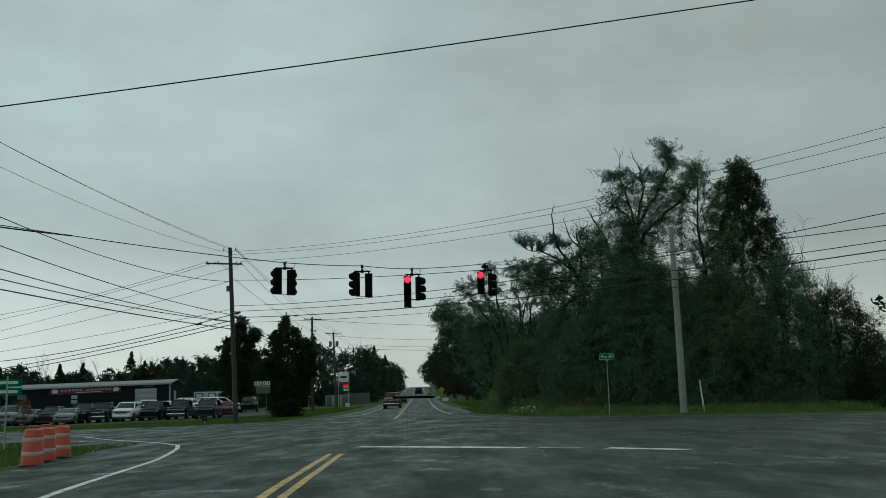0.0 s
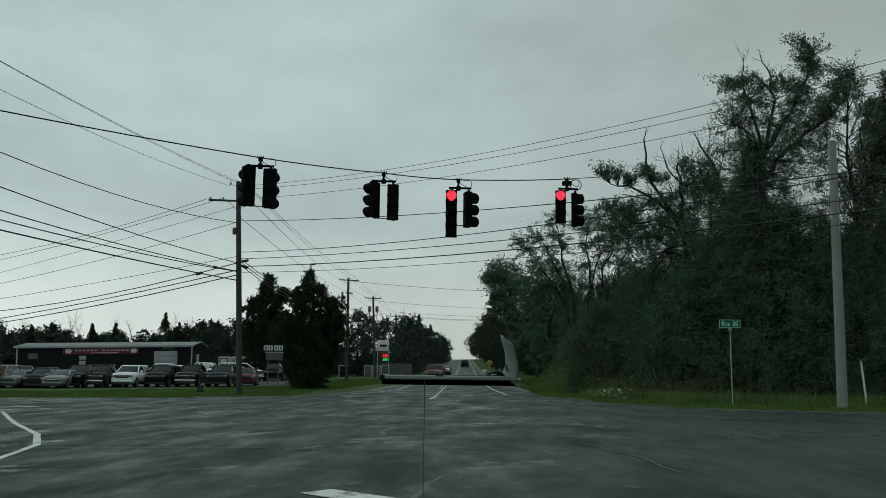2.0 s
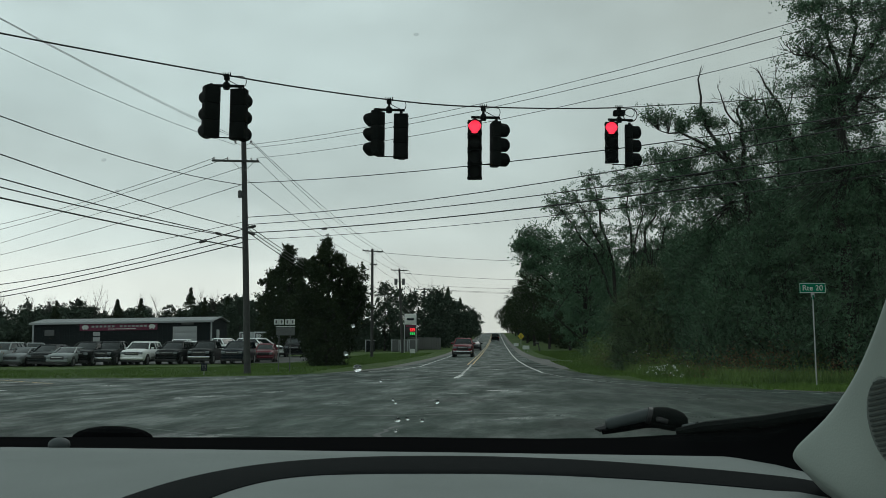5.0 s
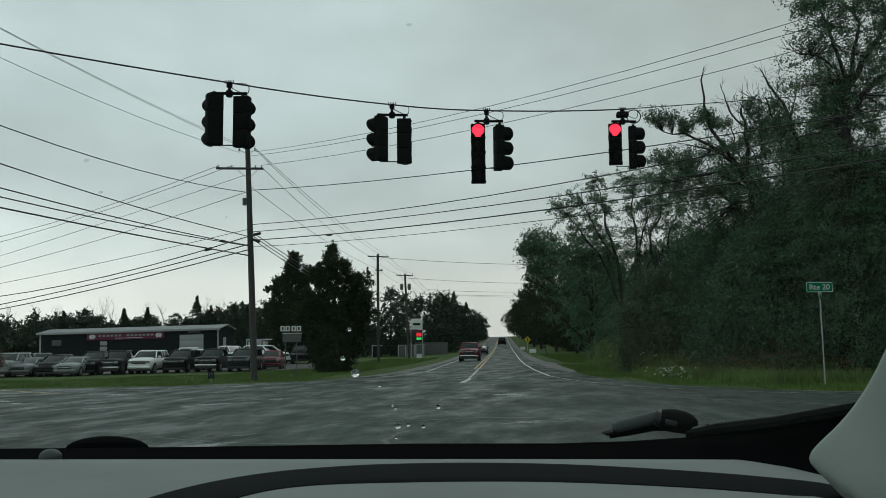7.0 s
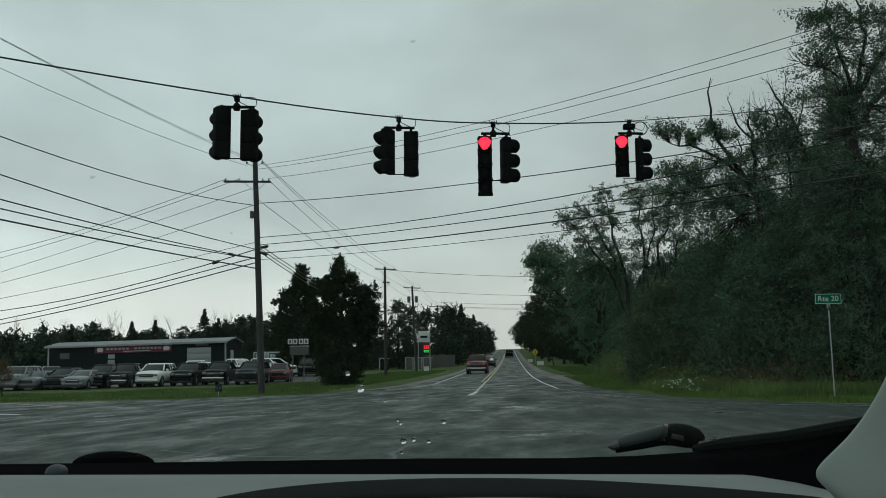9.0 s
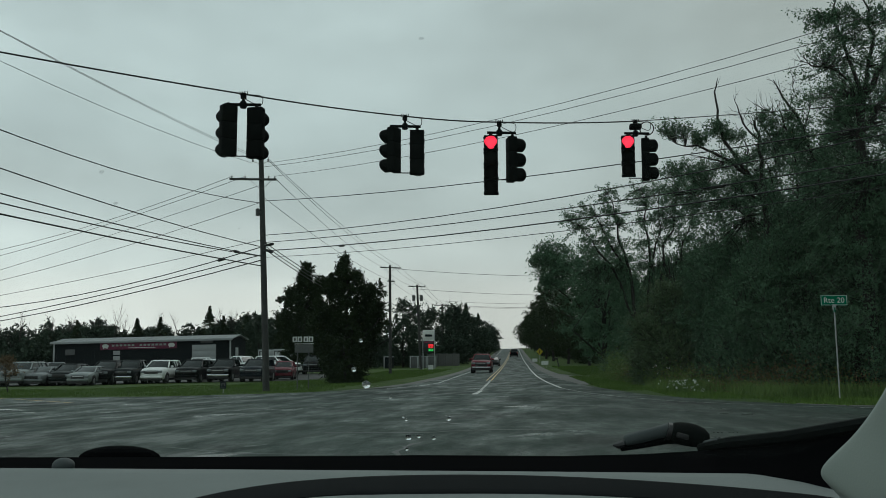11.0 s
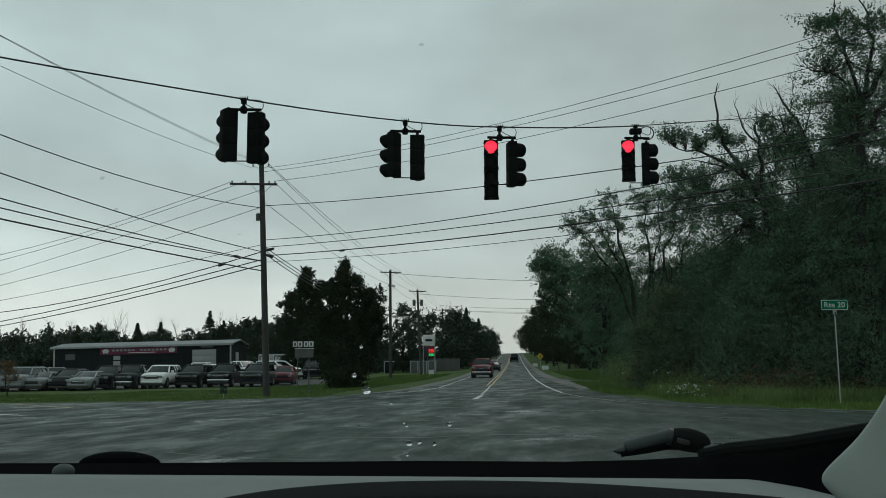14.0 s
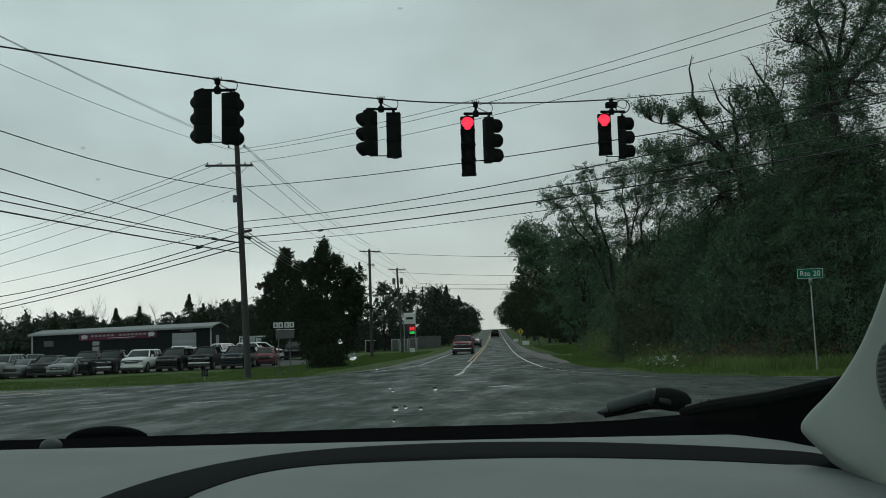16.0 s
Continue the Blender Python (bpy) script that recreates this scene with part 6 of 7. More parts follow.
for y0, y1 in ((-0.35, Wd / 2), (Wd + 0.35, Wd / 2)):
    bm = bmesh.new()
    za = EV - 0.03
    vs = [bm.verts.new((x, y, z + dz)) for dz in (0, 0.1) for x, y, z in ((-L - 0.3, y0, za), (L + 0.3, y0, za), (L + 0.3, y1, RG), (-L - 0.3, y1, RG))]
    for q in ((0, 1, 2, 3), (4, 5, 6, 7), (0, 1, 5, 4), (2, 3, 7, 6), (1, 2, 6, 5), (0, 3, 7, 4)):
        bm.faces.new([vs[i] for i in q])
    bmesh.ops.recalc_face_normals(bm, faces=bm.faces)
    rf = part("roof", bm, ROOF_METAL, bd, smooth=False)
    for i in range(24):
        x = -L + i * 2 * L / 23
        part("roof_rib", tubed([(x, y0, za + 0.11), (x, y1, RG + 0.11)], 0.025, 4), ROOF_METAL, rf)
part("fascia", boxed((-L - 0.3, -0.40, EV - 0.16), (L + 0.3, -0.36, EV + 0.10), 0.01), TRIM_WHITE, bd)
for x in (-L - 0.03, L - 0.17):
    part("corner_trim", boxed((x, -0.04, -0.3), (x + 0.2, -0.003, EV - 0.05), 0.01), TRIM_WHITE, bd)
for i in range(36):
    part("siding_rib", boxed((-L + 0.3 + i * 0.61, -0.025, 0), (-L + 0.36 + i * 0.61, -0.002, EV - 0.1), 0.0), SIDING, bd, smooth=False)
gd = part("garage_door", boxed((6.35, -0.07, -0.1), (9.3, -0.028, 3.5), 0.01), TRIM_WHITE, bd, "white sectional garage door")
for i in range(5):
    part("door_panel", boxed((6.42, -0.10, -0.05 + i * 0.71), (9.23, -0.072, 0.60 + i * 0.71), 0.02), TRIM_WHITE, gd)
part("side_door", boxed((L + 0.003, 1.7, -0.2), (L + 0.06, 2.8, 3.1), 0.01), TRIM_WHITE, bd)
part("wall_light", boxed((7.4, -0.14, 3.72), (8.9, -0.03, 3.98), 0.02), SIGN_GREY, bd)
part("wall_sign", boxed((-9.6, -0.09, 2.6), (-8.4, -0.03, 3.3), 0.01), SIGN_GREY, bd)
bn = part("banner", boxed((-5.2, -0.12, 3.14), (4.45, -0.07, 3.96), 0.02), BANNER, bd, "long red banner with pale illegible lettering")
x = -3.7
for i in range(14):
    w_ = 0.42
    if i != 6:
        bm = boxed((x, -0.14, 3.53), (x + w_ * 0.8, -0.122, 3.76), 0.0)
        if i % 3 == 0:
            box(bm, (x, -0.145, 3.62), (x + w_ * 0.6, -0.141, 3.69))
        part("banner_letter_bar", bm, TRIM_WHITE, bn)
    x += 0.50
part("banner_text_line", boxed((-1.6, -0.14, 3.29), (1.8, -0.122, 3.36), 0), SIGN_WHITE, bn)
for cx in (-4.5, 3.8):
    bm = bmesh.new()
    bmesh.ops.create_uvsphere(bm, u_segments=12, v_segments=8, radius=1, matrix=Matrix.Translation((cx, -0.125, 3.58)) @ Matrix.Diagonal((0.42, 0.012, 0.26, 1)))
    box(bm, (cx - 0.3, -0.135, 3.27), (cx - 0.18, -0.122, 3.48))
    box(bm, (cx + 0.15, -0.135, 3.27), (cx + 0.27, -0.122, 3.48))
    part("banner_emblem", bm, SIGN_WHITE, bn)
nt = thing("yard_sign", (-39.6, 112, hz(-39.6, 112)), "pale notice board on a post in the lot", "sign", "yard signs")
part("post", tubed([(0, 0, -0.1), (0, 0, 2.4)], 0.05, 6), SIGN_GREY, nt)
for z in (2.0, 2.55):
    part("sign_panel", boxed((-0.36, -0.06, z), (0.36, 0.0, z + 0.42), 0.01), TRIM_WHITE, nt)

# pale sheds beside the building, and the fuel station's low white fronts
for x, y, w2, h in ((-29.3, 131, 0.7, 3.1), (-27.6, 131.5, 0.7, 3.1), (-26.0, 132, 0.6, 3.0)):
    sh = thing("storage_container", (x, y, hz(x, y)), "pale upright steel storage container", "container", "containers")
    part("body", boxed((-w2, 0, 0), (w2, 4, h), 0.04), CONTAINER, sh)
    part("door_frame", boxed((-w2 * 0.8, -0.05, 0.1), (w2 * 0.8, -0.003, h - 0.15), 0.02), SIGN_GREY, sh)
    part("door_panel", boxed((-w2 * 0.55, -0.08, 0.15), (w2 * 0.55, -0.055, h - 0.3), 0.01), CONTAINER, sh)
for i, x in enumerate((-18.6, -14.4, -13.0, -11.6)):
    sh = thing("shed", (x, 165, hz(x, 165)), "small pale shed front by the fuel station", "shed", "sheds")
    part("body", boxed((-0.62, 0, 0), (0.62, 2.5, 1.75), 0.03), SIDING if i == 0 else SIGN_GREY, sh)
    part("frame", boxed((-0.66, -0.08, 0), (-0.5, -0.003, 1.78), 0.01), TRIM_WHITE, sh)
    part("frame", boxed((0.5, -0.08, 0), (0.66, -0.003, 1.78), 0.01), TRIM_WHITE, sh)
    part("lintel", boxed((-0.7, -0.1, 1.79), (0.7, 2.55, 1.9), 0.01), TRIM_WHITE, sh)
fe = thing("board_fence", (-8.2, 176, hz(-8.2, 176)), "weathered grey board fence by the roadside trees", "fence")
for i in range(14):
    part("board", boxed((-5.2 + i * 0.4, 0, 0), (-5.2 + i * 0.4 + 0.37, 0.04, 2.0 + 0.05 * (i % 3)), 0.01, 1), FENCE, fe)
for i in range(4):
    part("post", boxed((-5.2 + i * 1.75, 0.045, -0.1), (-5.08 + i * 1.75, 0.16, 2.1), 0.01, 1), FENCE, fe)


# ---- cars ----
# sizes of the four kinds of car
SHAPES = {
    # length, width, hood height, roof height, windscreen foot, roof front, roof back, tail foot, ground clearance, wheel radius, tail height
    "suv": (5.1, 2.02, 1.22, 1.86, 1.40, 2.25, 4.65, 5.02, 0.28, 0.39, 1.20),
    "pickup": (5.7, 2.04, 1.24, 1.90, 1.60, 2.35, 3.60, 3.95, 0.32, 0.40, 1.18),
    "sedan": (4.7, 1.84, 0.96, 1.45, 1.25, 2.25, 3.45, 4.25, 0.20, 0.33, 1.04),
    "wagon": (4.6, 1.84, 1.06, 1.64, 1.15, 2.00, 4.05, 4.45, 0.22, 0.34, 1.10),
}


def car(kind, at, turn, paint, label, group="", lights=False, category=""):
    """A car whose nose points to local -y, its body centred on x."""
    ln, wd, hood, roof, wf, rf, rb, tf, cl, wr, tail = SHAPES[kind]
    t = thing({"pickup": "pickup_truck"}.get(kind, "car"), (*at, hz(*at) + 0.034), label, category or {"pickup": "pickup"}.get(kind, "car"), group, turn=turn)
    hw = wd / 2
    w1, w2 = 0.95, ln - 1.05
    # rounded sections from nose to tail: station, lower edge, upper edge, half width
    rows = [(0.0, cl + 0.20, hood - 0.40, hw * 0.78), (0.05, cl + 0.10, hood - 0.22, hw * 0.86), (0.16, cl + 0.03, hood - 0.10, hw * 0.92), (0.45, cl, hood - 0.04, hw * 0.97), (w1, cl, hood, hw), (wf, cl, hood + 0.04, hw)]
    rows += [(wf + 0.5, cl, hood + 0.03, hw), (ln * 0.6, cl, (hood + tail) / 2 + 0.04, hw), (w2, cl, tail + 0.03, hw), (ln - 0.35, cl, tail + 0.01, hw * 0.98), (ln - 0.08, cl + 0.08, tail - 0.06, hw * 0.94), (ln, cl + 0.22, tail - 0.28, hw * 0.86)]
    bm = bmesh.new()
    rings = []
    for y, z0, z1, w in rows:
        h_ = z1 - z0
        sec = [(0.0, z0), (w * 0.84, z0), (w * 0.965, z0 + 0.16 * h_), (w, z0 + 0.48 * h_), (w * 0.99, z1 - 0.30 * h_), (w * 0.955, z1 - 0.12 * h_), (w * 0.88, z1 - 0.03 * h_), (w * 0.55, z1 + 0.012), (0.0, z1 + 0.025)]
        sec += [(-x, z) for x, z in sec[-2:0:-1]]
        rings.append([bm.verts.new((x, y - ln / 2, z)) for x, z in sec])
    for a, b in zip(rings, rings[1:]):
        for k in range(len(a)):
            bm.faces.new((a[k], a[(k + 1) % len(a)], b[(k + 1) % len(a)], b[k]))
    bm.faces.new(rings[0])
    bm.faces.new(list(reversed(rings[-1])))
    bmesh.ops.recalc_face_normals(bm, faces=bm.faces)
    body = part("body", bm, paint, t)
    part("underbody", boxed((-hw + 0.12, 0.45 - ln / 2, cl - 0.06), (hw - 0.12, ln / 2 - 0.5, cl + 0.1), 0.02), BLACK, t)
    for wy in (w1, w2):
        for s in (-1, 1):
            part("wheel_arch", lathe([(0.0, -0.14), (wr + 0.08, -0.13), (wr + 0.08, 0.13), (wr + 0.02, 0.145), (0.0, 0.14)], 20, Matrix.Translation((s * (hw - 0.13), wy - ln / 2, wr + 0.02)) @ Matrix.Rotation(radians(90), 4, "Y")), BLACK, t)

    def hull(pts_lo, pts_hi, mat, name, bev=0.05, parent=None):
        bm = bmesh.new()
        vs = [bm.verts.new(p) for p in pts_lo + pts_hi]
        for q in ((3, 2, 1, 0), (4, 5, 6, 7), (0, 1, 5, 4), (1, 2, 6, 5), (2, 3, 7, 6), (3, 0, 4, 7)):
            bm.faces.new([vs[i] for i in q])
        bmesh.ops.recalc_face_normals(bm, faces=bm.faces)
        bmesh.ops.bevel(bm, geom=list(bm.edges), offset=bev, segments=2, affect="EDGES", profile=0.6)
        return part(name, bm, mat, parent or t)
    o = ln / 2
    gw, tw = hw - 0.09, hw - 0.30
    belt = hood
    rz = roof - 0.07
    cabin = hull([(-gw, wf - o, belt), (gw, wf - o, belt), (gw, tf - o, belt), (-gw, tf - o, belt)], [(-tw, rf - o, rz), (tw, rf - o, rz), (tw, rb - o, rz), (-tw, rb - o, rz)], CAR_GLASS, "cabin_glass", 0.09)
    hull([(-tw - 0.03, rf - o - 0.06, rz - 0.03), (tw + 0.03, rf - o - 0.06, rz - 0.03), (tw + 0.03, rb - o + 0.06, rz - 0.03), (-tw - 0.03, rb - o + 0.06, rz - 0.03)],
         [(-tw + 0.05, rf - o + 0.1, roof), (tw - 0.05, rf - o + 0.1, roof), (tw - 0.05, rb - o - 0.08, roof), (-tw + 0.05, rb - o - 0.08, roof)], paint, "roof", 0.02)
    mid = [(rf + rb) / 2 - 0.12] + ([(rb - 0.75)] if kind in ("suv", "wagon") else [])
    for s in (-1, 1):
        part("pillar", tubed([(s * (gw - 0.0), wf - o + 0.02, belt + 0.02), (s * (tw + 0.01), rf - o - 0.02, rz)], 0.055, 8), paint, t)
        part("pillar", tubed([(s * gw, tf - o - 0.03, belt + 0.02), (s * (tw + 0.01), rb - o + 0.02, rz)], 0.06, 6), paint, t)
        for my in mid:
            part("pillar", tubed([(s * (gw + 0.005), my - o, belt + 0.02), (s * (tw + 0.012), my - o, rz)], 0.04, 6), paint, t)
        mi = part("mirror", boxed((-0.11, -0.06, -0.08), (0.11, 0.06, 0.09), 0.035, 2, Matrix.Translation((s * (hw + 0.10), wf - o + 0.35, belt + 0.10))), paint, t)
        part("headlight", boxed((s * hw * 0.70 - 0.20, -o - 0.015, hood - 0.40), (s * hw * 0.70 + 0.15, -o + 0.22, hood - 0.20), 0.05, 2), LAMP_WARM if lights else HEADLAMP, t)
        part("tail_light", boxed((s * (hw - 0.14) - 0.08, o - 0.1, tail - 0.42), (s * (hw - 0.14) + 0.08, o + 0.012, tail - 0.12), 0.02), TAIL_RED, t)
        part("door_handle", boxed((s * hw - 0.015, my - o - 0.25, hood - 0.14), (s * hw + 0.025, my - o - 0.05, hood - 0.10), 0.006), paint, t)
    gh = 0.58 if kind == "pickup" else 0.46
    part("grille", boxed((-hw * 0.56, -o - 0.03, hood - gh), (hw * 0.56, -o + 0.12, hood - 0.20), 0.04, 2), BLACK, t)
    part("grille_bar", boxed((-hw * 0.46, -o - 0.035, hood - 0.32), (hw * 0.46, -o - 0.015, hood - 0.27), 0.008), CHROME if kind == "pickup" or paint in (PAINTS["white"], PAINTS["pale"]) else RIM if kind == "suv" else BLACK, t)
    part("lower_intake", boxed((-hw * 0.84, -o - 0.03, cl - 0.06), (hw * 0.84, -o + 0.3, cl + 0.13), 0.02), BLACK, t)
    for s in (-1, 1):
        part("sill_cladding", boxed((s * hw - 0.05, w1 + wr + 0.12 - o, cl - 0.02), (s * hw + 0.004, w2 - wr - 0.12 - o, cl + 0.13), 0.01), BLACK, t)
    part("front_bumper", boxed((-hw + 0.10, -o - 0.07, cl + 0.13), (hw - 0.10, -o + 0.22, cl + 0.32), 0.07, 3), CHROME if kind == "pickup" else paint, t)
    part("rear_bumper", boxed((-hw + 0.04, o - 0.12, cl + 0.14), (hw - 0.04, o + 0.05, cl + 0.34), 0.05), paint, t)
    if kind == "pickup":
        part("bed_floor", boxed((-hw + 0.1, tf - o + 0.08, tail - 0.06), (hw - 0.1, o - 0.12, tail + 0.027), 0.01), BLACK, t)
    for wy in (w1, w2):
        for s in (-1, 1):
            m = Matrix.Translation((s * (hw - 0.10), wy - o, wr)) @ Matrix.Rotation(radians(90), 4, "Y")
            wheel = part("wheel", lathe([(wr * 0.62, -0.11), (wr * 0.95, -0.12), (wr, -0.08), (wr, 0.08), (wr * 0.95, 0.12), (wr * 0.62, 0.11)], 20, m), RUBBER, t)
            part("rim", lathe([(wr * 0.64, -0.10 if s < 0 else -0.115), (wr * 0.64, 0.115 if s > 0 else 0.10)], 16, m), RIM, wheel)
    return t


CL = "cars for sale on the lot"
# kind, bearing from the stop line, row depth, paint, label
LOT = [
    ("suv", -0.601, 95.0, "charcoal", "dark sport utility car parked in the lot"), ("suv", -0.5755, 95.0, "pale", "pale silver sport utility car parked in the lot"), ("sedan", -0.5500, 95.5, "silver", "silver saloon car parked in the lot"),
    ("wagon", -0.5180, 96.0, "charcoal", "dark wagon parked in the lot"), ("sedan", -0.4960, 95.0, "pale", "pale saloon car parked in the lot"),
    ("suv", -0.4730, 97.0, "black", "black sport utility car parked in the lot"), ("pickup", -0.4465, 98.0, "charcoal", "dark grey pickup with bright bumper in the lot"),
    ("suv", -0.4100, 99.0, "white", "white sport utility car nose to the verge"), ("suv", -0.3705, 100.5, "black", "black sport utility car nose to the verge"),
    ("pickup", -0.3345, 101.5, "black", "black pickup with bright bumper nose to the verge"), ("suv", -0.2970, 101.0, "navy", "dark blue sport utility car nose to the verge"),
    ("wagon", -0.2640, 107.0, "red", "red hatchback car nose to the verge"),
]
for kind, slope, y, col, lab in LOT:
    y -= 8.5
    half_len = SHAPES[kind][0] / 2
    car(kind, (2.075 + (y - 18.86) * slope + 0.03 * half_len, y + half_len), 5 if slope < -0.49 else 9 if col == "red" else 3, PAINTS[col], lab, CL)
for kind, x, y, col, lab, turn in (("suv", -31.4, 114, "white", "white sport utility car in the back row", 8), ("pickup", -26.6, 103.5, "white", "white pickup behind the black pickups", 8), ("suv", -21.6, 108.5, "white", "white car parked behind the front row", 60), ("suv", -18.4, 110.5, "black", "black car parked behind the red hatchback", 10),
                                   ("pickup", -26.2, 112, "white", "white pickup parked behind the front row", 55), ("wagon", -55, 110, "silver", "silver wagon in the back row", 95),
                                   ("suv", -62, 109, "charcoal", "dark sport utility car in the back row", 95), ("sedan", -48.2, 104, "black", "black saloon car in the back row", 20),
                                   ("wagon", -52.6, 100.5, "black", "black wagon at the row's end", 20), ("sedan", -57, 101, "silver", "grey saloon car at the row's end", 25),
                                   ("suv", -44, 108, "silver", "grey sport utility car in the back row", 30)):
    car(kind, (x, y), turn, PAINTS[col], lab, CL)
# traffic on the far road
car("pickup", (-1.50, 112), 0, PAINTS["wine"], "dark red pickup waiting in the oncoming lane", "cars on the far road", lights=False)
car("sedan", (-1.55, 160), 0, PAINTS["charcoal"], "dark saloon car behind the pickup", "cars on the far road")
car("suv", (1.15, 250), 180, PAINTS["black"], "black car driving away up the road", "cars on the far road")


# ---- the standing car round the camera ----
EYE = Vector((2.075, 18.86, 1.397))
own = thing("car_cabin", (EYE.x, EYE.y, hz(2.075, 19.6) + 0.034), "front of a car cabin with grey dash and pale windscreen pillar", "car")
Z0 = EYE.z - own.matrix_basis.translation.z


def at_eye(p):
    return Vector((p[0], p[1], p[2] + Z0))


def loft(rows):
    bm = bmesh.new()
    g_ = [[bm.verts.new(at_eye(p)) for p in r] for r in rows]
    for a, b in zip(g_, g_[1:]):
        for i in range(len(a) - 1):
            bm.faces.new((a[i], a[i + 1], b[i + 1], b[i]))
    bmesh.ops.recalc_face_normals(bm, faces=bm.faces)
    return bm


# dash top: nearly flat, falling softly at its far edge and rounding down at the near one
def dash_z(x, y):
    far = max(0.0, y - 0.80)
    near = max(0.0, 0.56 - y)
    return -0.1 - 0.9 * far * far - 1.6 * near * near - (0.10 * max(0.0, x - 0.20) ** 1.0)


rows = []
for i in range(41):
    x = -0.57 + 0.88 * i / 40
    fy = 0.862 - 0.10 * max(0.0, x + 0.05) ** 1.3 - 0.03 * max(0, -x - 0.3)
    ys = [0.495, 0.50, 0.51, 0.53, 0.56, 0.60, 0.64, 0.68, 0.72, 0.76, 0.80, fy - 0.008, fy]
    rows.append([(x, 0.49, -0.122)] + [(x, y, dash_z(x, y) - (0.006 if y == fy else 0)) for y in ys] + [(x, fy + 0.002, -0.13), (x, 0.60, -0.13), (x, 0.49, -0.122)])
part("dashboard", loft(rows), DASH, own, "soft grey plastic dash top")
# dark raised lip in a horseshoe on the dash
mid_pts = [(-0.222, 0.50), (-0.214, 0.61), (-0.195, 0.672), (-0.16, 0.715), (-0.11, 0.738), (-0.05, 0.748), (0.0, 0.748), (0.05, 0.740), (0.10, 0.722), (0.150, 0.699), (0.195, 0.668), (0.240, 0.630), (0.280, 0.585)]
half = [0.028, 0.030, 0.034, 0.046, 0.056, 0.058, 0.056, 0.052, 0.047, 0.042, 0.036, 0.030, 0.028]


def smooth_list(vals, n):
    """Spread a short list evenly over n values with a soft curve through it."""
    k = np.linspace(0, len(vals) - 1, n)
    v = np.array([np.interp(k, range(len(vals)), c) for c in np.array(vals, float).reshape(len(vals), -1).T]).T
    for _ in range(6):
        v[1:-1] = (v[:-2] + 2 * v[1:-1] + v[2:]) / 4
    return v


half = [float(q[0]) for q in smooth_list(half, 61)]
mid_pts = [tuple(q) for q in smooth_list(mid_pts, 61)]
rows = []
for i, ((x, y), h) in enumerate(zip(mid_pts, half)):
    a, b = mid_pts[max(i - 1, 0)], mid_pts[min(i + 1, len(mid_pts) - 1)]
    d = Vector((b[0] - a[0], b[1] - a[1], 0)).normalized()
    nrm = Vector((-d.y, d.x, 0))
    rows.append([(x + nrm.x * h * k, y + nrm.y * h * k, dash_z(x, y) + zz) for k, zz in ((1.0, -0.003), (0.93, 0.0008), (0.75, 0.0020), (0.4, 0.0030), (-0.2, 0.0030), (-0.7, 0.0020), (-0.92, 0.0008), (-1.0, -0.003))])
part("dash_lip", loft(rows), DASH_DARK, own, "dark moulded band curving across the dash")
# black strip below the glass, rising at the corner
rows = []
for x, y, z in ((-0.64, 0.95, -0.104), (-0.586, 0.95, -0.1035), (-0.333, 0.95, -0.1015), (-0.10, 0.95, -0.0985), (0.047, 0.95, -0.0985), (0.12, 0.94, -0.0955), (0.187, 0.92, -0.089), (0.235, 0.86, -0.078), (0.265, 0.815, -0.066), (0.29, 0.78, -0.056)):
    rows.append([(x, y - 0.12, -0.135), (x, y - 0.012, z - 0.004), (x, y, z), (x + 0.004, y + 0.015, z - 0.006), (x + 0.01, y + 0.03, -0.17)])
part("cowl_strip", loft(rows), COWL, own, "black strip at the foot of the windscreen")
# wiper: head, arm and blade
Y = 0.962
wp = part("wiper", tube(bmesh.new(), [at_eye(p) for p in ((0.1075, Y, -0.0850), (0.1095, Y, -0.0846), (0.115, Y, -0.0830), (0.135, Y, -0.0782), (0.152, Y, -0.0740), (0.160, Y, -0.0725))],
                        [0.0030, 0.0058, 0.0066, 0.0070, 0.0074, 0.0074], 14), WIPER, own, "grey wiper arm with dark ribbed pivot cap")
part("pivot_cap", tube(bmesh.new(), [at_eye(p) for p in ((0.1535, Y - 0.004, -0.0745), (0.156, Y - 0.004, -0.0752), (0.162, Y - 0.004, -0.0762), (0.170, Y - 0.004, -0.0772), (0.178, Y - 0.004, -0.0788), (0.1845, Y - 0.004, -0.0808), (0.189, Y - 0.004, -0.0830), (0.1908, Y - 0.004, -0.0845))],
                       [0.0070, 0.0096, 0.0112, 0.0118, 0.0114, 0.0102, 0.0070, 0.0030], 18), HOUSING, wp)
part("cap_rim", tube(bmesh.new(), [at_eye(p) for p in ((0.1505, Y - 0.004, -0.0738), (0.1545, Y - 0.004, -0.0748))], [0.0086, 0.0090], 16), BLACK, wp)
part("cap_clip", boxed((-0.006, -0.002, -0.0025), (0.006, 0.002, 0.0025), 0.001, 2, Matrix.Translation(at_eye((0.164, Y - 0.0158, -0.0782))) @ Matrix.Rotation(radians(14), 4, "Y")), BLACK, wp)
part("wiper_tip", tube(bmesh.new(), [at_eye(p) for p in ((0.0965, Y, -0.0888), (0.1015, Y, -0.0892), (0.108, Y, -0.0880))], [0.0008, 0.0032, 0.0046], 8), BLACK, wp)
part("wiper_blade", tube(bmesh.new(), [at_eye(p) for p in ((0.104, Y, -0.0915), (0.125, Y, -0.0875), (0.150, Y, -0.0825), (0.172, Y, -0.0835))], [0.0035, 0.0045, 0.005, 0.0045], 10), COWL, wp)
part("wiper_mount", tube(bmesh.new(), [at_eye(p) for p in ((0.186, 0.945, -0.0880), (0.198, 0.935, -0.0850))], [0.006, 0.007], 10), WIPER, wp)
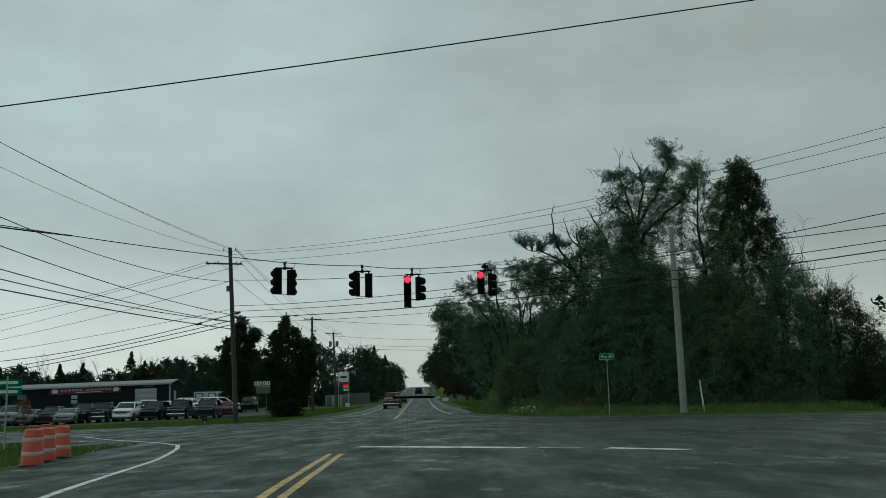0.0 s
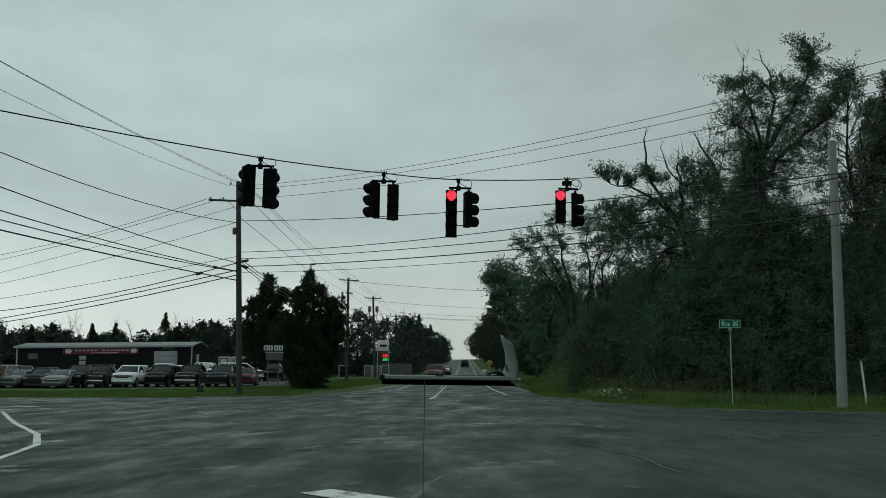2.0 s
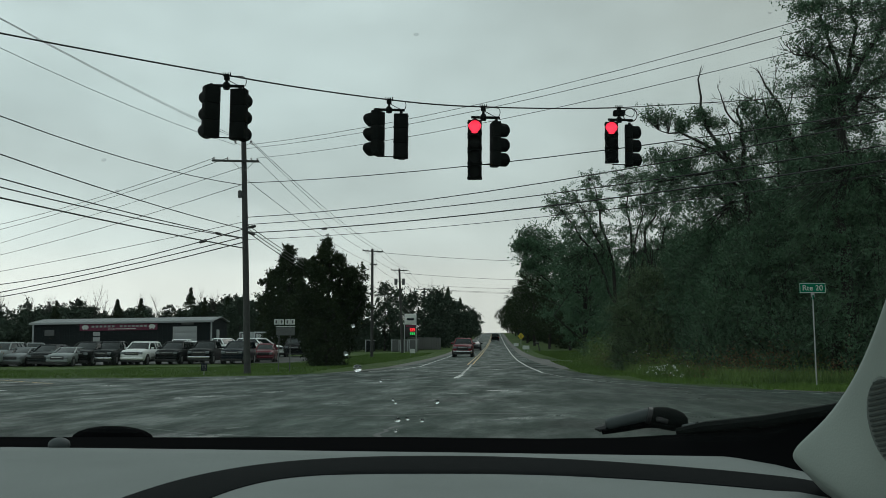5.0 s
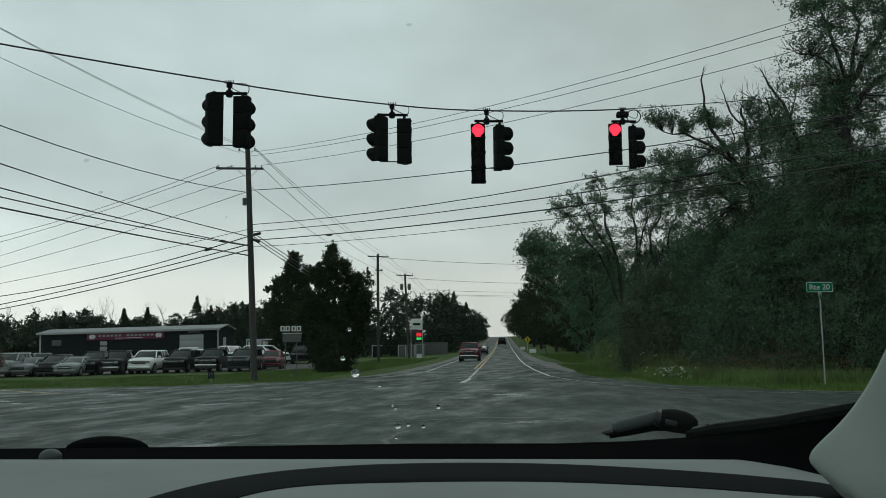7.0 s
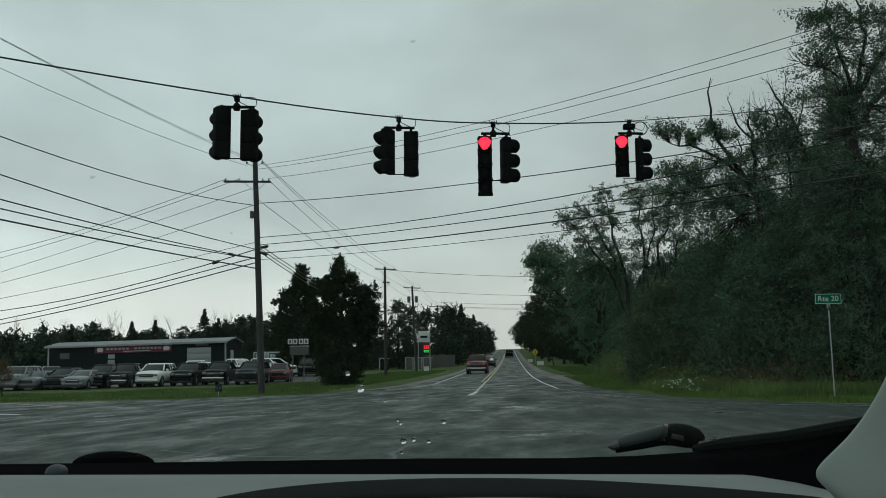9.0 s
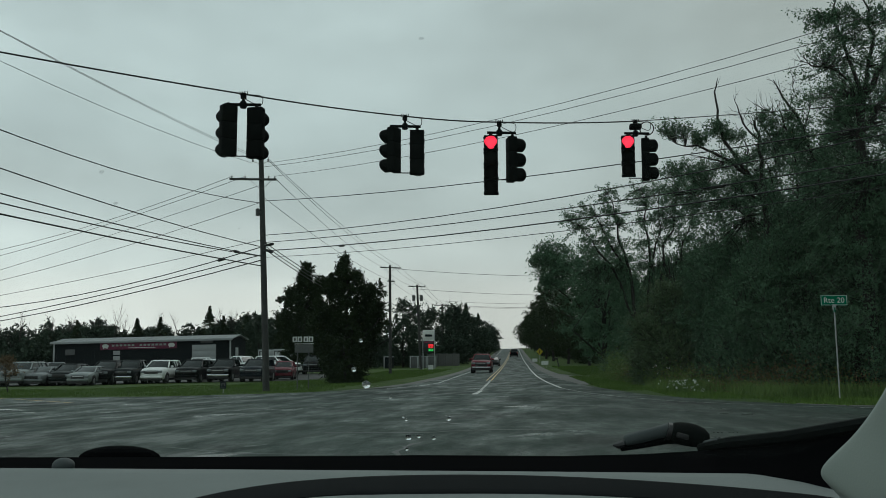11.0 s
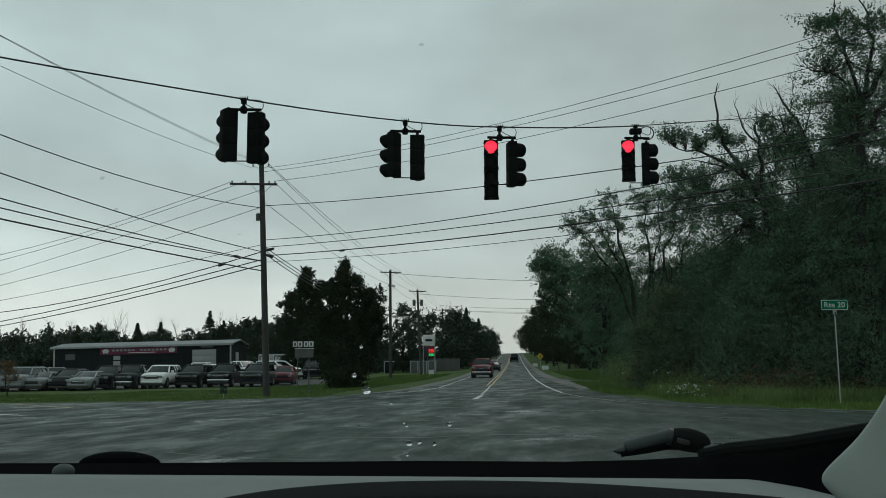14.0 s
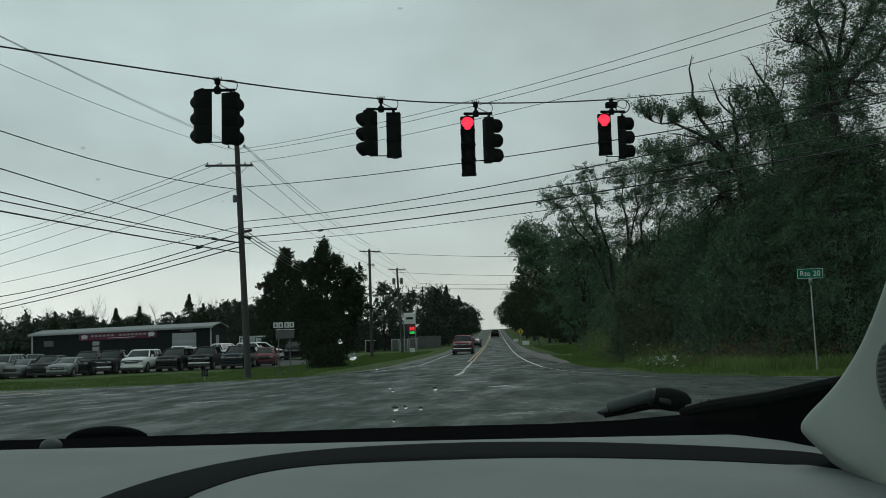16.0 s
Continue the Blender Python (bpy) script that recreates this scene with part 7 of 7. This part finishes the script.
part("wiper_arm", tube(bmesh.new(), [at_eye(p) for p in ((0.178, 0.935, -0.0885), (0.20, 0.905, -0.081), (0.241, 0.85, -0.0705), (0.285, 0.78, -0.054))], [0.004, 0.006, 0.006, 0.006], 8), HOUSING, wp)
lw = part("wiper_mount", bmesh.new(), COWL, own, "low dark wiper mount below the glass")
bm = bmesh.new()
bmesh.ops.create_uvsphere(bm, u_segments=16, v_segments=10, radius=1, matrix=Matrix.Translation(at_eye((-0.432, 0.985, -0.108))) @ Matrix.Diagonal((0.047, 0.02, 0.0145, 1)))
bm.to_mesh(lw.data)
bm.free()
bm = bmesh.new()
bmesh.ops.create_uvsphere(bm, u_segments=14, v_segments=10, radius=1, matrix=Matrix.Translation(at_eye((-0.432, 0.860, -0.1010))) @ Matrix.Diagonal((0.0105, 0.0105, 0.0075, 1)))
part("dash_knob", bm, WIPER, own)
# windscreen pillar trim with its speaker grille
edge = [(0.196, 0.62, -0.071), (0.203, 0.60, -0.057), (0.209, 0.585, -0.045), (0.2145, 0.55, -0.018), (0.2125, 0.50, 0.024), (0.206, 0.46, 0.056), (0.196, 0.42, 0.082), (0.188, 0.38, 0.106), (0.180, 0.34, 0.130), (0.173, 0.30, 0.155)]
rows = []
for i, (x, y, z) in enumerate(edge):
    w3 = 1.0
    rows.append([(x + 0.02, y + 0.012, z + 0.002), (x + 0.002, y + 0.004, z), (x, y, z), (x + 0.003, y - 0.012, z - 0.004), (x + 0.013, y - 0.045, z - 0.016), (x + 0.035, y - 0.085, z - 0.035), (x + 0.075, y - 0.13, z - 0.06)])
foot = []
for k, (x, y, z) in enumerate(((0.236, 0.64, -0.118), (0.219, 0.636, -0.098), (0.203, 0.630, -0.082), (0.1965, 0.625, -0.0765))):
    foot.append([(x + 0.02, y + 0.012, z + 0.002), (x + 0.002, y + 0.004, z), (x, y, z), (x + 0.003, y - 0.012, z - 0.004), (x + 0.013, y - 0.045, z - 0.016), (x + 0.035, y - 0.085, z - 0.035), (x + 0.075, y - 0.13, z - 0.06)])
rows = foot + rows
pl = part("pillar_trim", loft(rows), PILLAR, own, "pale grey plastic windscreen pillar trim")
sub = pl.modifiers.new("rounding", "SUBSURF")
sub.levels = sub.render_levels = 2
m = pl.modifiers.new("thickness", "SOLIDIFY")
m.thickness, m.offset = 0.004, 0
# speaker grille let into the pillar foot
sm = Matrix.Translation(at_eye((0.2168, 0.5183, -0.0433))) @ Matrix.Rotation(radians(-66), 4, "Z") @ Matrix.Rotation(radians(90), 4, "X") @ Matrix.Rotation(radians(14), 4, "Z")
bm = lathe([(1.0, -0.012), (1.0, -0.0020), (0.93, -0.0005), (0.86, -0.0015), (0.0, -0.0015)], 32)
bmesh.ops.transform(bm, matrix=sm @ Matrix.Diagonal((0.0165, 0.0265, 1, 1)), verts=bm.verts)
spk = part("speaker_grille", bm, GRILLE, pl, "dark oval ribbed speaker grille")
for i in range(-8, 9):
    yy = i * 0.0029
    ww = 0.0138 * math.sqrt(max(0.0, 1 - (yy / 0.025) ** 2))
    if ww > 0.004:
        part("grille_rib", boxed((-ww, yy - 0.0007, -0.003), (ww, yy + 0.0007, -0.0004), 0.0, 1, sm), RIB, spk)
# mark of drops and the pane itself
glass_rows = []
for x in np.linspace(-0.64, 0.30, 12):
    c = 0.30 * max(0.0, x - 0.08) ** 1.1
    glass_rows.append([(x, 0.905 - c - 0.62 * k, -0.105 + 0.40 * k + 0.02 * k * (1 - k)) for k in np.linspace(0.034, 0.90, 12)])
ws = part("windscreen", loft(glass_rows), WINDSCREEN, own, "clear rain-spotted windscreen glass")
ws.visible_shadow = False
for dx, dz, r in ((-0.0940, -0.0680, 0.0026), (-0.0850, -0.0670, 0.0018), (-0.0720, -0.0685, 0.0018), (-0.0590, -0.0520, 0.0020), (-0.0960, -0.0530, 0.0013), (-0.0985, -0.0505, 0.0012), (-0.1310, -0.0230, 0.0034),
                  (-0.1420, -0.0100, 0.0020), (-0.1360, 0.0150, 0.0016), (-0.110, -0.034, 0.0012), (-0.0955, -0.078, 0.0014)):
    # where the sight line at this slope meets the leaning pane
    k = 0.5
    for _ in range(30):
        y = 0.905 - 0.62 * k
        k = max(0.0, min(0.62, (dz / 0.8 * y + 0.105 - 0.02 * k * (1 - k)) / 0.40))
    y = 0.905 - 0.62 * k - 0.006
    bm = bmesh.new()
    sc_ = r * y / 0.8
    bmesh.ops.create_uvsphere(bm, u_segments=12, v_segments=8, radius=1, matrix=Matrix.Translation(at_eye((dx / 0.8 * y, y, dz / 0.8 * y))) @ Matrix.Rotation(radians(-32), 4, "X") @ Matrix.Diagonal((sc_ * 1.15, sc_ * 1.15, sc_ * 0.9, 1)))
    part("rain_drop", bm, WATER, ws)
# dried smudges on the glass
for dx, dz, r in ((-0.472, 0.213, 0.0034), (-0.454, 0.176, 0.0030), (-0.103, 0.360, 0.0034), (0.304, 0.379, 0.0022), (-0.309, 0.145, 0.0014)):
    y = 0.60
    bm = bmesh.new()
    bmesh.ops.create_uvsphere(bm, u_segments=10, v_segments=6, radius=1, matrix=Matrix.Translation(at_eye((dx * y, y, dz * y))) @ Matrix.Rotation(radians(-32), 4, "X") @ Matrix.Diagonal((r * y, 0.0004, r * y * 0.8, 1)))
    part("smudge", bm, SMUDGE, ws)
# small dark printed marks at the foot of the glass
for r_, (za, n_) in enumerate(((-0.0790, 8), (-0.0845, 7))):
    for i in range(n_):
        if (i + r_) % 4 == 3:
            continue
        sx, y = 0.206 + 0.0040 * i + (0.0015 if r_ else 0), 0.80
        part("printed_mark", boxed((-0.0006, -0.0002, -0.0003), (0.0006, 0.0002, 0.0003), 0.0, 1, Matrix.Translation(at_eye((sx * y, y, za * y)))), COWL, ws)
# what the dash stands on
part("dash_support", tubed([(-0.32, 0.70, -0.01), (-0.32, 0.70, Z0 - 0.128)], 0.003, 8), SIGN_GREY, own)
